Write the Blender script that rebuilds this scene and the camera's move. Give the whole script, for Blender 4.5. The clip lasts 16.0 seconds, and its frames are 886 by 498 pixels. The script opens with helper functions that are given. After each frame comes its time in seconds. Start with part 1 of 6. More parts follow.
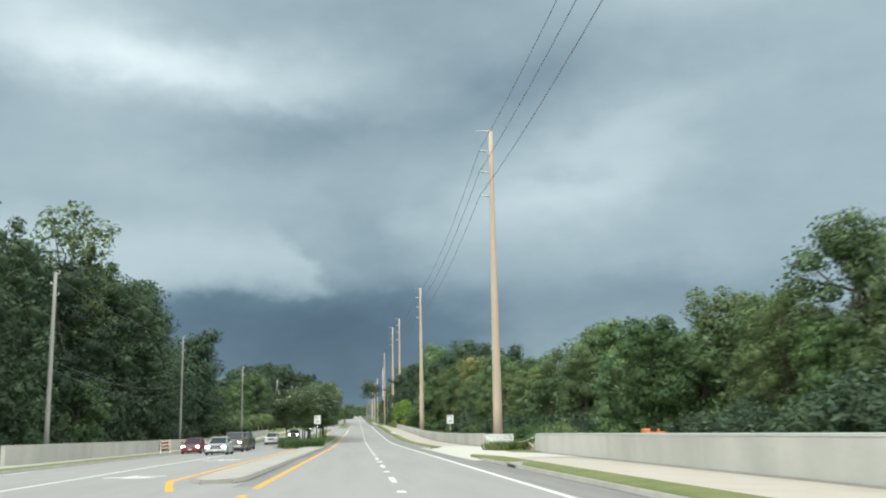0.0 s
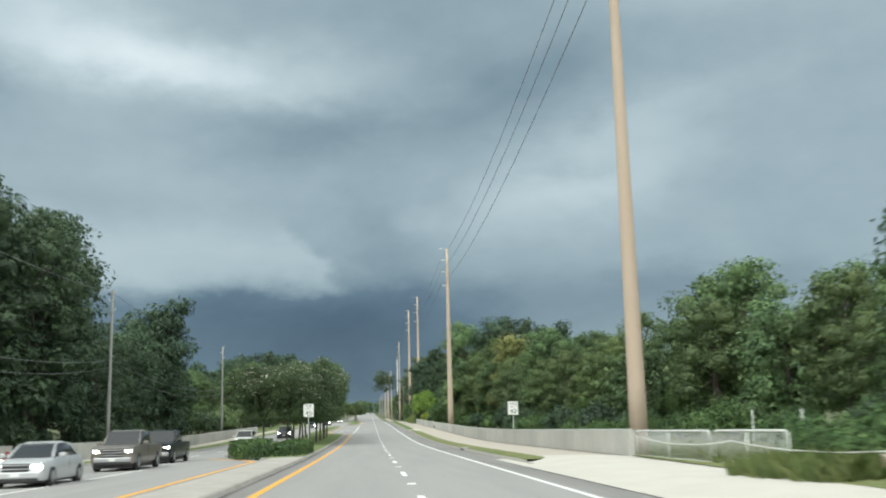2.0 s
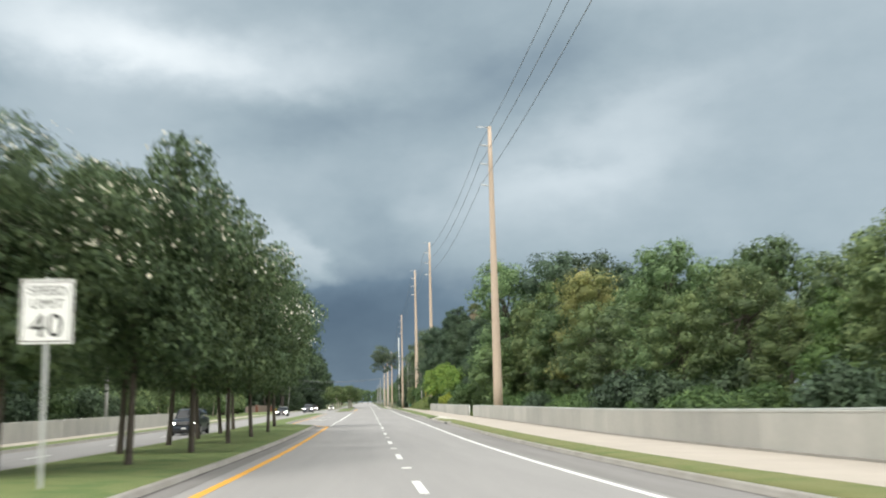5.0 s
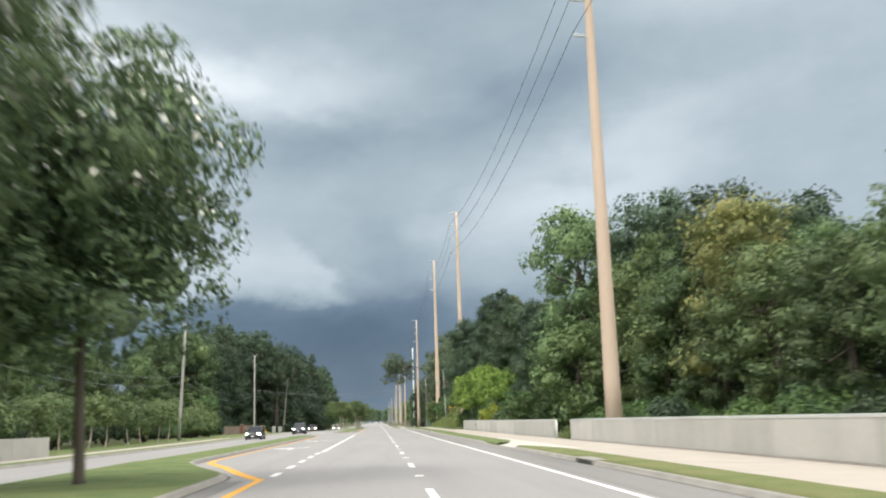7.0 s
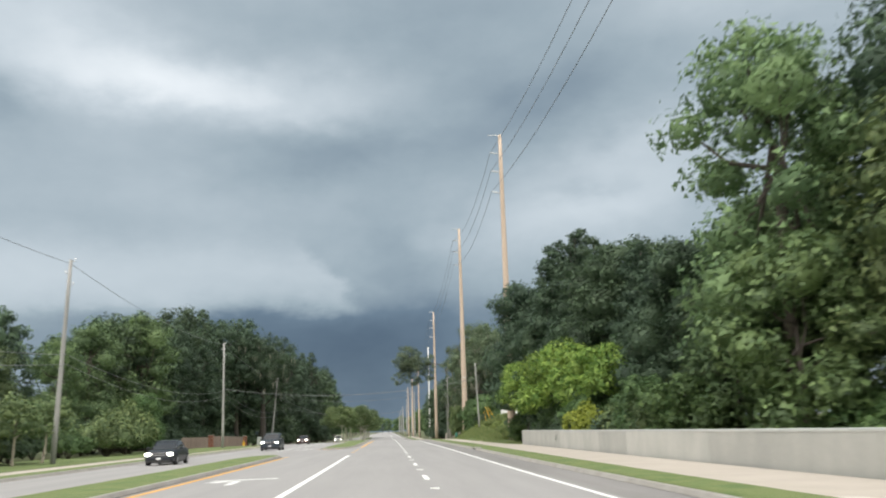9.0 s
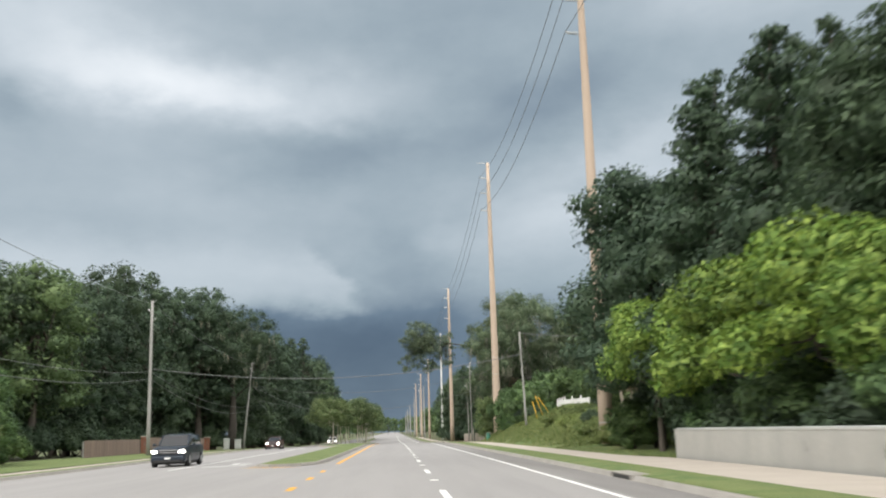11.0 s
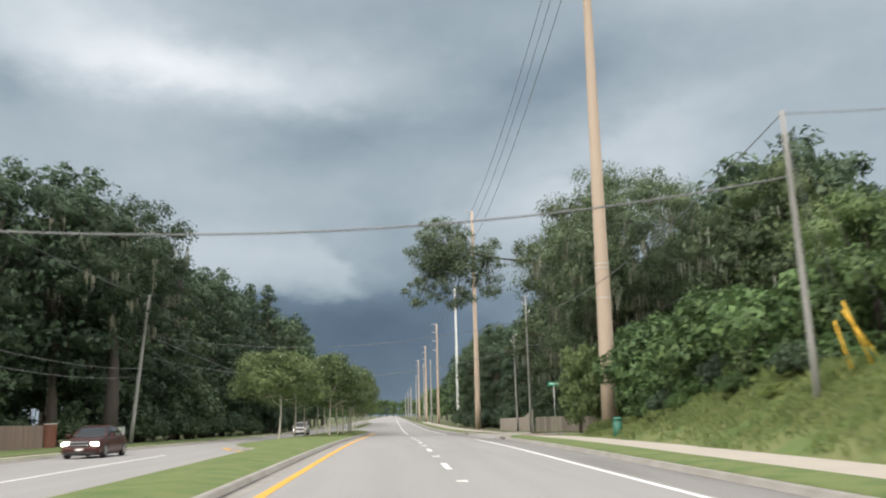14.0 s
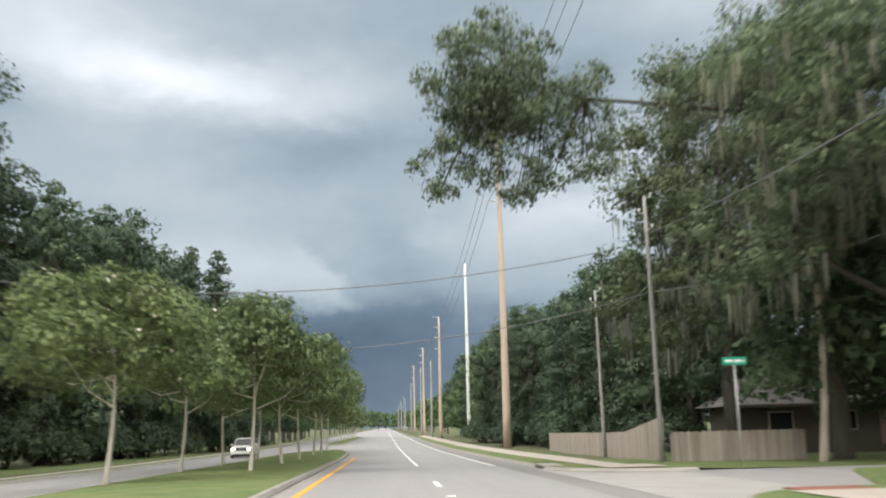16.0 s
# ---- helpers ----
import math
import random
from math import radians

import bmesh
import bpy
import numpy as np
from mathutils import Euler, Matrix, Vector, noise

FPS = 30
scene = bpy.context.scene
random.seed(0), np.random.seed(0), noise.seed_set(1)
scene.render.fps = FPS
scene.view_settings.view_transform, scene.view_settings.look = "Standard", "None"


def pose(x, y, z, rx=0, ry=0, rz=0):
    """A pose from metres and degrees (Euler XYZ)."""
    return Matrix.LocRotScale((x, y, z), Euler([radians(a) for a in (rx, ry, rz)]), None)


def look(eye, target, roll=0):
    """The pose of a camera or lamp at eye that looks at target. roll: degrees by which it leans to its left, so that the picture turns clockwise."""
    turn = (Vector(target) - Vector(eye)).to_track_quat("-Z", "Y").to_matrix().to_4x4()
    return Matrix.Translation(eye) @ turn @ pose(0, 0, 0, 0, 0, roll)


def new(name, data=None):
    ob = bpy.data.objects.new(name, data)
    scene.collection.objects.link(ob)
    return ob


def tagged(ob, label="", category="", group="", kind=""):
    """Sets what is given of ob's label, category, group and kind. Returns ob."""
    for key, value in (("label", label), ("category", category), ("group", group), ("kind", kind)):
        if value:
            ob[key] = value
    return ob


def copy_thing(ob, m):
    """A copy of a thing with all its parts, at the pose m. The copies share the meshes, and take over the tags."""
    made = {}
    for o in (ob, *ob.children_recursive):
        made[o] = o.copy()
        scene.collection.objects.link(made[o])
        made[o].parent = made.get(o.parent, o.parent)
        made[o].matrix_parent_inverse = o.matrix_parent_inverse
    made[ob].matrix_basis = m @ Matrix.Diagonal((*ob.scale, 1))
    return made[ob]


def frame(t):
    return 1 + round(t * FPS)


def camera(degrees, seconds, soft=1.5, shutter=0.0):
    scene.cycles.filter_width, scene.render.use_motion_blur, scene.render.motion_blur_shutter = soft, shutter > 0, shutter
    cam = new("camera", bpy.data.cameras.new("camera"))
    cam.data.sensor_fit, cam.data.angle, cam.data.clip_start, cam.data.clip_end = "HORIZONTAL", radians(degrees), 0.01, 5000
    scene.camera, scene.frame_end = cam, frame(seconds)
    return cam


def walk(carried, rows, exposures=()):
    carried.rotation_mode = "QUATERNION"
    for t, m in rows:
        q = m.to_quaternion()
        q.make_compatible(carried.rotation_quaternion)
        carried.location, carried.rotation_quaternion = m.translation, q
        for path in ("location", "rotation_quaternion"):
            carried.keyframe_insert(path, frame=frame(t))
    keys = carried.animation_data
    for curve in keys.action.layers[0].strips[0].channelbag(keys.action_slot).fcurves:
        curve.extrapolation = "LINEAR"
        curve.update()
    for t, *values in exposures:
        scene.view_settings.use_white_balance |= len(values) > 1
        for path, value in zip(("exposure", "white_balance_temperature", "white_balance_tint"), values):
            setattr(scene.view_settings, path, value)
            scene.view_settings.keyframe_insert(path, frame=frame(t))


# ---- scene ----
# ======================= camera =======================
cam = camera(50.9, 16.0, 2.0, 0.5)
ROWS = [
    (0.0, 0.00, 0.00, 1.400, -5.12, 9.90, 0.93),
    (0.5, 0.00, 11.72, 1.139, -4.75, 10.14, 1.16),
    (1.0, 0.00, 23.26, 0.840, -4.60, 9.56, 1.45),
    (1.5, 0.00, 34.77, 0.654, -4.63, 9.38, 1.47),
    (2.0, -0.03, 46.35, 0.430, -4.38, 9.71, 1.39),
    (2.5, -0.06, 57.94, 0.169, -4.15, 9.64, 0.85),
    (3.0, -0.05, 69.55, -0.092, -4.12, 8.93, 0.79),
    (5.5, 0.13, 128.19, -1.397, -4.55, 9.22, 1.42),
    (6.0, 0.13, 140.36, -1.547, -4.40, 9.55, 1.51),
    (6.5, 0.09, 152.31, -1.659, -4.11, 10.23, 1.68),
    (7.0, 0.05, 164.42, -1.733, -3.88, 10.28, 1.78),
    (7.5, -0.04, 176.56, -1.771, -3.64, 10.44, 1.81),
    (8.0, -0.14, 188.91, -1.696, -3.36, 10.98, 1.82),
    (10.5, -0.06, 246.98, -1.920, -3.21, 10.70, 1.55),
    (11.0, -0.06, 258.55, -1.920, -2.90, 10.92, 1.64),
    (11.5, -0.10, 270.27, -1.957, -2.83, 10.72, 1.58),
    (12.0, -0.14, 281.75, -1.957, -2.86, 10.47, 1.39),
    (12.5, -0.22, 293.22, -1.920, -2.73, 10.14, 1.34),
    (13.0, -0.32, 304.46, -1.957, -2.71, 10.09, 1.30),
    (13.5, -0.33, 315.92, -2.069, -2.83, 10.16, 1.38),
    (14.0, -0.35, 327.35, -2.106, -2.99, 9.95, 1.47),
    (14.5, -0.38, 338.59, -2.106, -3.11, 9.94, 1.11),
    (15.0, -0.42, 350.08, -2.106, -3.13, 10.21, 0.95),
    (15.5, -0.47, 361.53, -2.106, -3.35, 10.62, 1.06),
    (16.0, -0.50, 372.94, -2.181, -3.47, 10.69, 1.29),
]
walk(cam, [(t, pose(x, y, z, 90 + pitch, roll, yaw)) for t, x, y, z, yaw, pitch, roll in ROWS],
     [(0.0, 0.32, 6200, 0), (0.5, 0.2, 6200, -1), (1.0, 0.16, 6200, 0), (1.7, 0.2, 6200, 0), (3.0, 0.14, 6200, 0), (5.5, 0.48, 6500, 8), (7.0, 0.52, 6500, 9), (8.0, 0.3, 6450, 8), (10.5, 0.38, 6500, 10), (11.0, 0.34, 6500, 10), (12.5, 0.48, 6550, 11), (14.0, 0.33, 6550, 10), (15.0, 0.47, 6550, 11), (16.0, 0.53, 6550, 11)])

# ======================= world and sun =======================
SUN_EL, SUN_AZ = 50.0, 232.0     # degrees; azimuth from +y towards +x: the light comes from behind and the left


class Nodes:
    """Short hand for building node trees."""

    def __init__(self, tree):
        self.t = tree

    def node(self, kind, **props):
        n = self.t.nodes.new(kind)
        for key, value in props.items():
            setattr(n, key, value)
        return n

    def put(self, socket, value):
        if isinstance(value, bpy.types.NodeSocket):
            self.t.links.new(value, socket)
        else:
            socket.default_value = value

    def math(self, op, a, b=0.0, c=0.0, clamp=False):
        n = self.node("ShaderNodeMath", operation=op, use_clamp=clamp)
        self.put(n.inputs[0], a), self.put(n.inputs[1], b), self.put(n.inputs[2], c)
        return n.outputs[0]

    def noise(self, vector, scale, detail=3.0, rough=0.55, distortion=0.0):
        n = self.node("ShaderNodeTexNoise")
        if vector is not None:
            self.put(n.inputs["Vector"], vector)
        n.inputs["Scale"].default_value, n.inputs["Detail"].default_value = scale, detail
        n.inputs["Roughness"].default_value, n.inputs["Distortion"].default_value = rough, distortion
        return n.outputs["Fac"]

    def ramp(self, fac, stops):
        n = self.node("ShaderNodeValToRGB")
        e = n.color_ramp.elements
        while len(e) < len(stops):
            e.new(0.5)
        for i, (p, c) in enumerate(stops):
            e[i].position, e[i].color = p, (*c, 1) if len(c) == 3 else c
        self.put(n.inputs[0], fac)
        return n.outputs[0]

    def mix(self, fac, a, b, blend="MIX"):
        n = self.node("ShaderNodeMix", data_type="RGBA", blend_type=blend)
        self.put(n.inputs[0], fac)
        for s, v in ((n.inputs[6], a), (n.inputs[7], b)):
            self.put(s, v if isinstance(v, bpy.types.NodeSocket) else (*v, 1))
        return n.outputs[2]


world = bpy.data.worlds.new("storm_sky")
scene.world = world
world.use_nodes = True
world.node_tree.nodes.clear()
N = Nodes(world.node_tree)
sky = N.node("ShaderNodeTexSky", sky_type="NISHITA", sun_disc=False)
sky.sun_elevation, sky.sun_rotation = radians(SUN_EL), radians(SUN_AZ)
coord = N.node("ShaderNodeTexCoord").outputs["Generated"]
sep = N.node("ShaderNodeSeparateXYZ")
N.put(sep.inputs[0], coord)
az = N.math("MULTIPLY", N.math("ARCTAN2", sep.outputs[0], sep.outputs[1]), 57.2958)
el = N.math("MULTIPLY", N.math("ARCSINE", N.math("MAXIMUM", N.math("MINIMUM", sep.outputs[2], 1.0), -1.0)), 57.2958)
# clouds drift in flat sheets: stretch the noise sideways
flat = N.node("ShaderNodeCombineXYZ")
N.put(flat.inputs[0], N.math("MULTIPLY", az, 0.045))
N.put(flat.inputs[1], N.math("MULTIPLY", el, 0.078))
warp_a = N.math("SUBTRACT", N.noise(flat.outputs[0], 1.6, 4.0, 0.55), 0.5)
shift = N.node("ShaderNodeCombineXYZ")
N.put(shift.inputs[0], N.math("ADD", N.math("MULTIPLY", az, 0.045), 7.3))
N.put(shift.inputs[1], N.math("ADD", N.math("MULTIPLY", el, 0.078), 3.1))
warp_b = N.math("SUBTRACT", N.noise(shift.outputs[0], 1.9, 4.0, 0.55), 0.5)
fine_a = N.math("SUBTRACT", N.noise(flat.outputs[0], 6.5, 5.0, 0.6), 0.5)
fine_b = N.math("SUBTRACT", N.noise(shift.outputs[0], 7.5, 5.0, 0.6), 0.5)
az_w = N.math("ADD", az, N.math("ADD", N.math("MULTIPLY", warp_a, 11.0), N.math("MULTIPLY", fine_a, 2.6)))
el_w = N.math("ADD", el, N.math("ADD", N.math("MULTIPLY", warp_b, 4.2), N.math("MULTIPLY", fine_b, 1.6)))


def cloud(a, e, wide, above, below, lean, amount):
    """A soft bank of cloud round azimuth a and elevation e (degrees), lighter or darker than the sheet; its upper and lower edges may differ."""
    da, de = N.math("SUBTRACT", az_w, a), N.math("SUBTRACT", el_w, e)
    c, s = math.cos(radians(lean)), math.sin(radians(lean))
    u = N.math("DIVIDE", N.math("ADD", N.math("MULTIPLY", da, c), N.math("MULTIPLY", de, s)), wide)
    v = N.math("SUBTRACT", N.math("MULTIPLY", de, c), N.math("MULTIPLY", da, s))
    up, down = N.math("DIVIDE", N.math("MAXIMUM", v, 0.0), above), N.math("DIVIDE", N.math("MINIMUM", v, 0.0), below)
    r = N.math("ADD", N.math("MULTIPLY", u, u), N.math("ADD", N.math("MULTIPLY", up, up), N.math("MULTIPLY", down, down)))
    return N.math("MULTIPLY", N.math("EXPONENT", N.math("MULTIPLY", r, -1.0)), amount)


banks = [  # azimuth, elevation, width, reach above and below, lean, lighter or darker
    (-12.5, 20.0, 10.0, 2.4, 1.7, -3, 0.36), (-21.0, 23.6, 8.0, 3.0, 2.4, -8, 0.20), (-23.0, 19.2, 3.6, 1.5, 1.2, 0, -0.14),
    (-3.5, 16.6, 8.0, 2.0, 2.0, 8, -0.13), (-14.0, 14.4, 9.0, 2.6, 2.0, 0, 0.05), (11.5, 14.2, 2.2, 0.6, 0.6, 8, -0.10),
    (-9.0, 5.6, 13.0, 1.9, 6.0, 0, -0.30), (1.5, 4.2, 9.0, 4.2, 6.0, 0, -0.26), (1.0, 10.5, 3.0, 3.5, 3.0, -30, -0.10),
    (11.0, 20.2, 7.5, 3.0, 3.0, 14, -0.17), (3.0, 25.0, 9.0, 3.0, 3.0, 10, -0.08), (12.5, 13.4, 8.0, 2.3, 2.2, 12, 0.20), (20.0, 17.5, 6.0, 1.2, 1.2, 16, 0.10),
    (25.0, 26.0, 9.0, 3.0, 3.0, 10, 0.14), (19.0, 6.6, 8.0, 1.6, 3.5, 0, -0.16),
]
light = N.math("ADD", 0.50, N.math("MULTIPLY", N.math("SUBTRACT", N.noise(flat.outputs[0], 2.4, 6.0, 0.55), 0.5), 0.17))
light = N.math("ADD", light, N.math("MULTIPLY", N.math("SUBTRACT", N.noise(flat.outputs[0], 6.0, 6.0, 0.62), 0.5), 0.06))
for bank_row in banks:
    light = N.math("ADD", light, cloud(*bank_row))
# the shelf: a pale wedge of cloud with a crisp foot and a slope that falls to the right


def rise(value, a, b):
    n = N.node("ShaderNodeMapRange", interpolation_type="SMOOTHSTEP")
    N.put(n.inputs[0], value), N.put(n.inputs[1], a), N.put(n.inputs[2], b)
    return n.outputs[0]


el_s = N.math("ADD", el, N.math("ADD", N.math("MULTIPLY", warp_b, 1.2), N.math("MULTIPLY", fine_b, 1.5)))
az_s = N.math("ADD", az, N.math("ADD", N.math("MULTIPLY", warp_a, 2.0), N.math("MULTIPLY", fine_a, 3.2)))
slope = N.math("ADD", 7.2, N.math("MULTIPLY", N.math("SUBTRACT", -1.5, az_s), 1.15))
shelf = N.math("MULTIPLY", rise(el_s, 6.6, 7.8), N.math("SUBTRACT", 1.0, rise(N.math("SUBTRACT", el_s, slope), -1.0, 1.0)))
shelf = N.math("MULTIPLY", shelf, N.math("SUBTRACT", 1.0, rise(el_s, 9.4, 12.8)))
light = N.math("ADD", light, N.math("MULTIPLY", shelf, 0.15))
# the storm stands ahead; overhead and behind, the sheet is thin and bright
rear = N.node("ShaderNodeMapRange", interpolation_type="SMOOTHSTEP")
N.put(rear.inputs[0], sep.outputs[1])
for i, v in enumerate((0.75, -0.5, 0.0, 1.0)):
    rear.inputs[1 + i].default_value = v
tint = N.ramp(light, [(0.0, (0.056, 0.088, 0.135)), (0.22, (0.118, 0.168, 0.225)), (0.45, (0.285, 0.348, 0.395)), (0.72, (0.50, 0.555, 0.60)), (1.0, (0.80, 0.83, 0.86))])
high = N.node("ShaderNodeMapRange", interpolation_type="SMOOTHSTEP")
N.put(high.inputs[0], sep.outputs[2])
for i, v in enumerate((0.05, 0.8, 0.0, 1.0)):
    high.inputs[1 + i].default_value = v
bright = N.mix(rear.outputs[0], tint, N.mix(high.outputs[0], (1.05, 1.05, 1.04), (2.7, 2.62, 2.5)))
cover = N.mix(0.04, bright, N.mix(1.0, sky.outputs[0], (0.1, 0.1, 0.1), "MULTIPLY"))
back = N.node("ShaderNodeBackground")
N.put(back.inputs[0], cover)
back.inputs[1].default_value = 1.0
N.put(N.node("ShaderNodeOutputWorld").inputs[0], back.outputs[0])

sun_data = bpy.data.lights.new("sun", "SUN")
sun_data.energy, sun_data.angle, sun_data.color = 1.2, radians(16), (1.0, 0.94, 0.86)
sun = new("sun", sun_data)
sun.matrix_world = look((math.sin(radians(SUN_AZ)) * math.cos(radians(SUN_EL)) * 100, math.cos(radians(SUN_AZ)) * math.cos(radians(SUN_EL)) * 100, math.sin(radians(SUN_EL)) * 100), (0, 0, 0))


# ======================= materials =======================
def surface(name, colour, rough=0.8, vary=0.25, scale=1.5, fine=40.0, bump=0.15, metal=0.0, other=None, per_object=0.0, per_island=0.0, streak=0.0, along=1.0):
    """A weathered surface: colour drifts at two scales, with a fine relief. other: a second tone that comes through in patches."""
    m = bpy.data.materials.new(name)
    m.use_nodes = True
    n = Nodes(m.node_tree)
    shader = m.node_tree.nodes["Principled BSDF"]
    where = n.node("ShaderNodeTexCoord").outputs["Object"]
    if streak or along != 1.0:
        mapping = n.node("ShaderNodeMapping")
        n.put(mapping.inputs[0], where)
        mapping.inputs["Scale"].default_value = (1, along, streak or 1.0)
        where = mapping.outputs[0]
    big, small = n.noise(where, scale, 4.0, 0.6), n.noise(where, fine, 3.0, 0.6)
    second = other or tuple(c * 0.6 for c in colour)
    patch = n.ramp(big, [(0.38, (0, 0, 0)), (0.66, (1, 1, 1))])
    c = n.mix(n.math("MULTIPLY", patch, vary * (2.2 if other else 1.3), clamp=True), colour, second)
    k = n.math("ADD", 1.0 - vary * 0.5, n.math("MULTIPLY", small, vary))
    if per_object:
        k = n.math("MULTIPLY", k, n.math("ADD", 1.0 - per_object / 2, n.math("MULTIPLY", n.node("ShaderNodeObjectInfo").outputs["Random"], per_object)))
    if per_island:
        k = n.math("MULTIPLY", k, n.math("ADD", 1.0 - per_island / 2, n.math("MULTIPLY", n.node("ShaderNodeNewGeometry").outputs["Random Per Island"], per_island)))
    grey = n.node("ShaderNodeCombineColor")
    for i in range(3):
        n.put(grey.inputs[i], k)
    n.put(shader.inputs["Base Color"], n.mix(1.0, c, grey.outputs[0], "MULTIPLY"))
    shader.inputs["Metallic"].default_value = metal
    n.put(shader.inputs["Roughness"], n.math("ADD", rough - 0.08, n.math("MULTIPLY", small, 0.16), clamp=True))
    if bump:
        b = n.node("ShaderNodeBump")
        b.inputs["Strength"].default_value, b.inputs["Distance"].default_value = bump, 0.02
        n.put(b.inputs["Height"], small)
        n.put(shader.inputs["Normal"], b.outputs[0])
    return m


def foliage(name, colour, tip, spread=0.45, clear=0.28, fine=0.0):
    """Leaves: each its own green, a little light coming through; fine: leaflets per metre, with gaps between them."""
    m = bpy.data.materials.new(name)
    m.use_nodes = True
    n = Nodes(m.node_tree)
    shader = m.node_tree.nodes["Principled BSDF"]
    island = n.node("ShaderNodeNewGeometry").outputs["Random Per Island"]
    tree = n.node("ShaderNodeObjectInfo").outputs["Random"]
    where = n.node("ShaderNodeTexCoord").outputs["Object"]
    c = n.mix(n.ramp(n.math("ADD", n.math("MULTIPLY", island, 0.6), n.math("MULTIPLY", n.noise(where, 0.45, 2.0), 0.6)), [(0.35, (0, 0, 0)), (0.95, (1, 1, 1))]), colour, tip)
    k = n.math("MULTIPLY", n.math("ADD", 1.0 - spread / 2, n.math("MULTIPLY", island, spread)), n.math("ADD", 0.75, n.math("MULTIPLY", tree, 0.5)))
    grey = n.node("ShaderNodeCombineColor")
    for i in range(3):
        n.put(grey.inputs[i], k)
    c = n.mix(n.math("MULTIPLY", n.math("FRACT", n.math("MULTIPLY", tree, 7.31)), 0.6), c, n.mix(1.0, c, (1.16, 1.06, 0.84), "MULTIPLY"))
    col = n.mix(1.0, c, grey.outputs[0], "MULTIPLY")
    n.put(shader.inputs["Base Color"], col)
    shader.inputs["Roughness"].default_value = 0.55
    shader.inputs["Specular IOR Level"].default_value = 0.3
    lit = n.node("ShaderNodeBsdfTranslucent")
    n.put(lit.inputs[0], col)
    both = n.node("ShaderNodeMixShader")
    both.inputs[0].default_value = clear
    out = m.node_tree.nodes["Material Output"]
    m.node_tree.links.new(shader.outputs[0], both.inputs[1])
    m.node_tree.links.new(lit.outputs[0], both.inputs[2])
    last = both.outputs[0]
    if fine:
        speck = n.noise(where, fine, 1.0, 0.5)
        relief = n.node("ShaderNodeBump")
        relief.inputs["Strength"].default_value, relief.inputs["Distance"].default_value = 0.9, 0.08
        n.put(relief.inputs["Height"], speck)
        n.put(shader.inputs["Normal"], relief.outputs[0])
        hole = n.node("ShaderNodeMixShader")
        n.put(hole.inputs[0], n.math("GREATER_THAN", speck, 0.455))
        n.put(hole.inputs[1], n.node("ShaderNodeBsdfTransparent").outputs[0])
        n.put(hole.inputs[2], last)
        last = hole.outputs[0]
    m.node_tree.links.new(last, out.inputs[0])
    return m


def glow(name, colour, strength):
    m = bpy.data.materials.new(name)
    m.use_nodes = True
    s = m.node_tree.nodes["Principled BSDF"]
    s.inputs["Base Color"].default_value = (*colour, 1)
    s.inputs["Emission Color"].default_value = (*colour, 1)
    s.inputs["Emission Strength"].default_value = strength
    return m


ASPHALT = surface("worn_asphalt", (0.277, 0.268, 0.262), 0.85, 0.24, 0.9, 60, 0.25, other=(0.225, 0.219, 0.215), along=0.06)
ASPHALT_DARK = surface("shoulder_asphalt", (0.215, 0.205, 0.198), 0.88, 0.3, 0.8, 60, 0.25, other=(0.15, 0.142, 0.136), along=0.08)
CONCRETE = surface("kerb_concrete", (0.30, 0.285, 0.26), 0.85, 0.35, 0.9, 30, 0.2, other=(0.22, 0.205, 0.18))
SIDEWALK = surface("sidewalk_concrete", (0.41, 0.365, 0.315), 0.88, 0.22, 0.6, 30, 0.15, other=(0.33, 0.29, 0.25))
APRON = surface("driveway_concrete", (0.49, 0.465, 0.415), 0.85, 0.15, 0.5, 30, 0.12)
WALL = surface("cast_concrete_wall", (0.44, 0.432, 0.40), 0.85, 0.34, 0.45, 14, 0.12, other=(0.34, 0.34, 0.315), per_object=0.2, streak=0.5)
POLE = surface("tan_concrete_pole", (0.44, 0.345, 0.268), 0.8, 0.2, 0.5, 25, 0.1, other=(0.50, 0.41, 0.335), streak=0.1)
WOOD = surface("weathered_pole_wood", (0.31, 0.305, 0.29), 0.9, 0.35, 1.2, 30, 0.2, streak=0.1)
WHITE_PAINT = surface("white_road_paint", (0.74, 0.74, 0.72), 0.7, 0.2, 2.0, 30, 0.1)
YELLOW_PAINT = surface("yellow_road_paint", (0.72, 0.36, 0.045), 0.7, 0.2, 2.0, 30, 0.1)
GRASS = surface("mown_grass", (0.086, 0.134, 0.038), 0.95, 0.75, 0.9, 26, 1.0, other=(0.134, 0.166, 0.056))
BANK_GRASS = surface("rough_bank_grass", (0.092, 0.145, 0.038), 0.95, 0.6, 0.4, 20, 1.0, other=(0.155, 0.172, 0.064))
DRY_GRASS = surface("dry_mown_grass", (0.110, 0.140, 0.040), 0.95, 0.7, 0.8, 26, 1.0, other=(0.158, 0.165, 0.062))
EARTH = surface("rough_ground", (0.07, 0.105, 0.03), 0.95, 0.5, 0.25, 14, 0.6, other=(0.10, 0.09, 0.05))
# shadow line at the kerb foot, painted as a dark tone with some dirt
FOOT_SHADE = surface("kerb_shade_dirt", (0.075, 0.070, 0.066), 0.9, 0.5, 1.2, 30, 0.3, other=(0.16, 0.15, 0.14), along=0.2)
SOIL = surface("bare_soil", (0.17, 0.12, 0.085), 0.95, 0.5, 2.0, 14, 0.8, other=(0.26, 0.20, 0.15))
BARK = surface("bark", (0.095, 0.080, 0.066), 0.92, 0.4, 3.0, 25, 0.5, streak=0.2)
OAK_BARK = surface("dark_bark", (0.065, 0.056, 0.048), 0.92, 0.4, 3.0, 25, 0.5, streak=0.2)
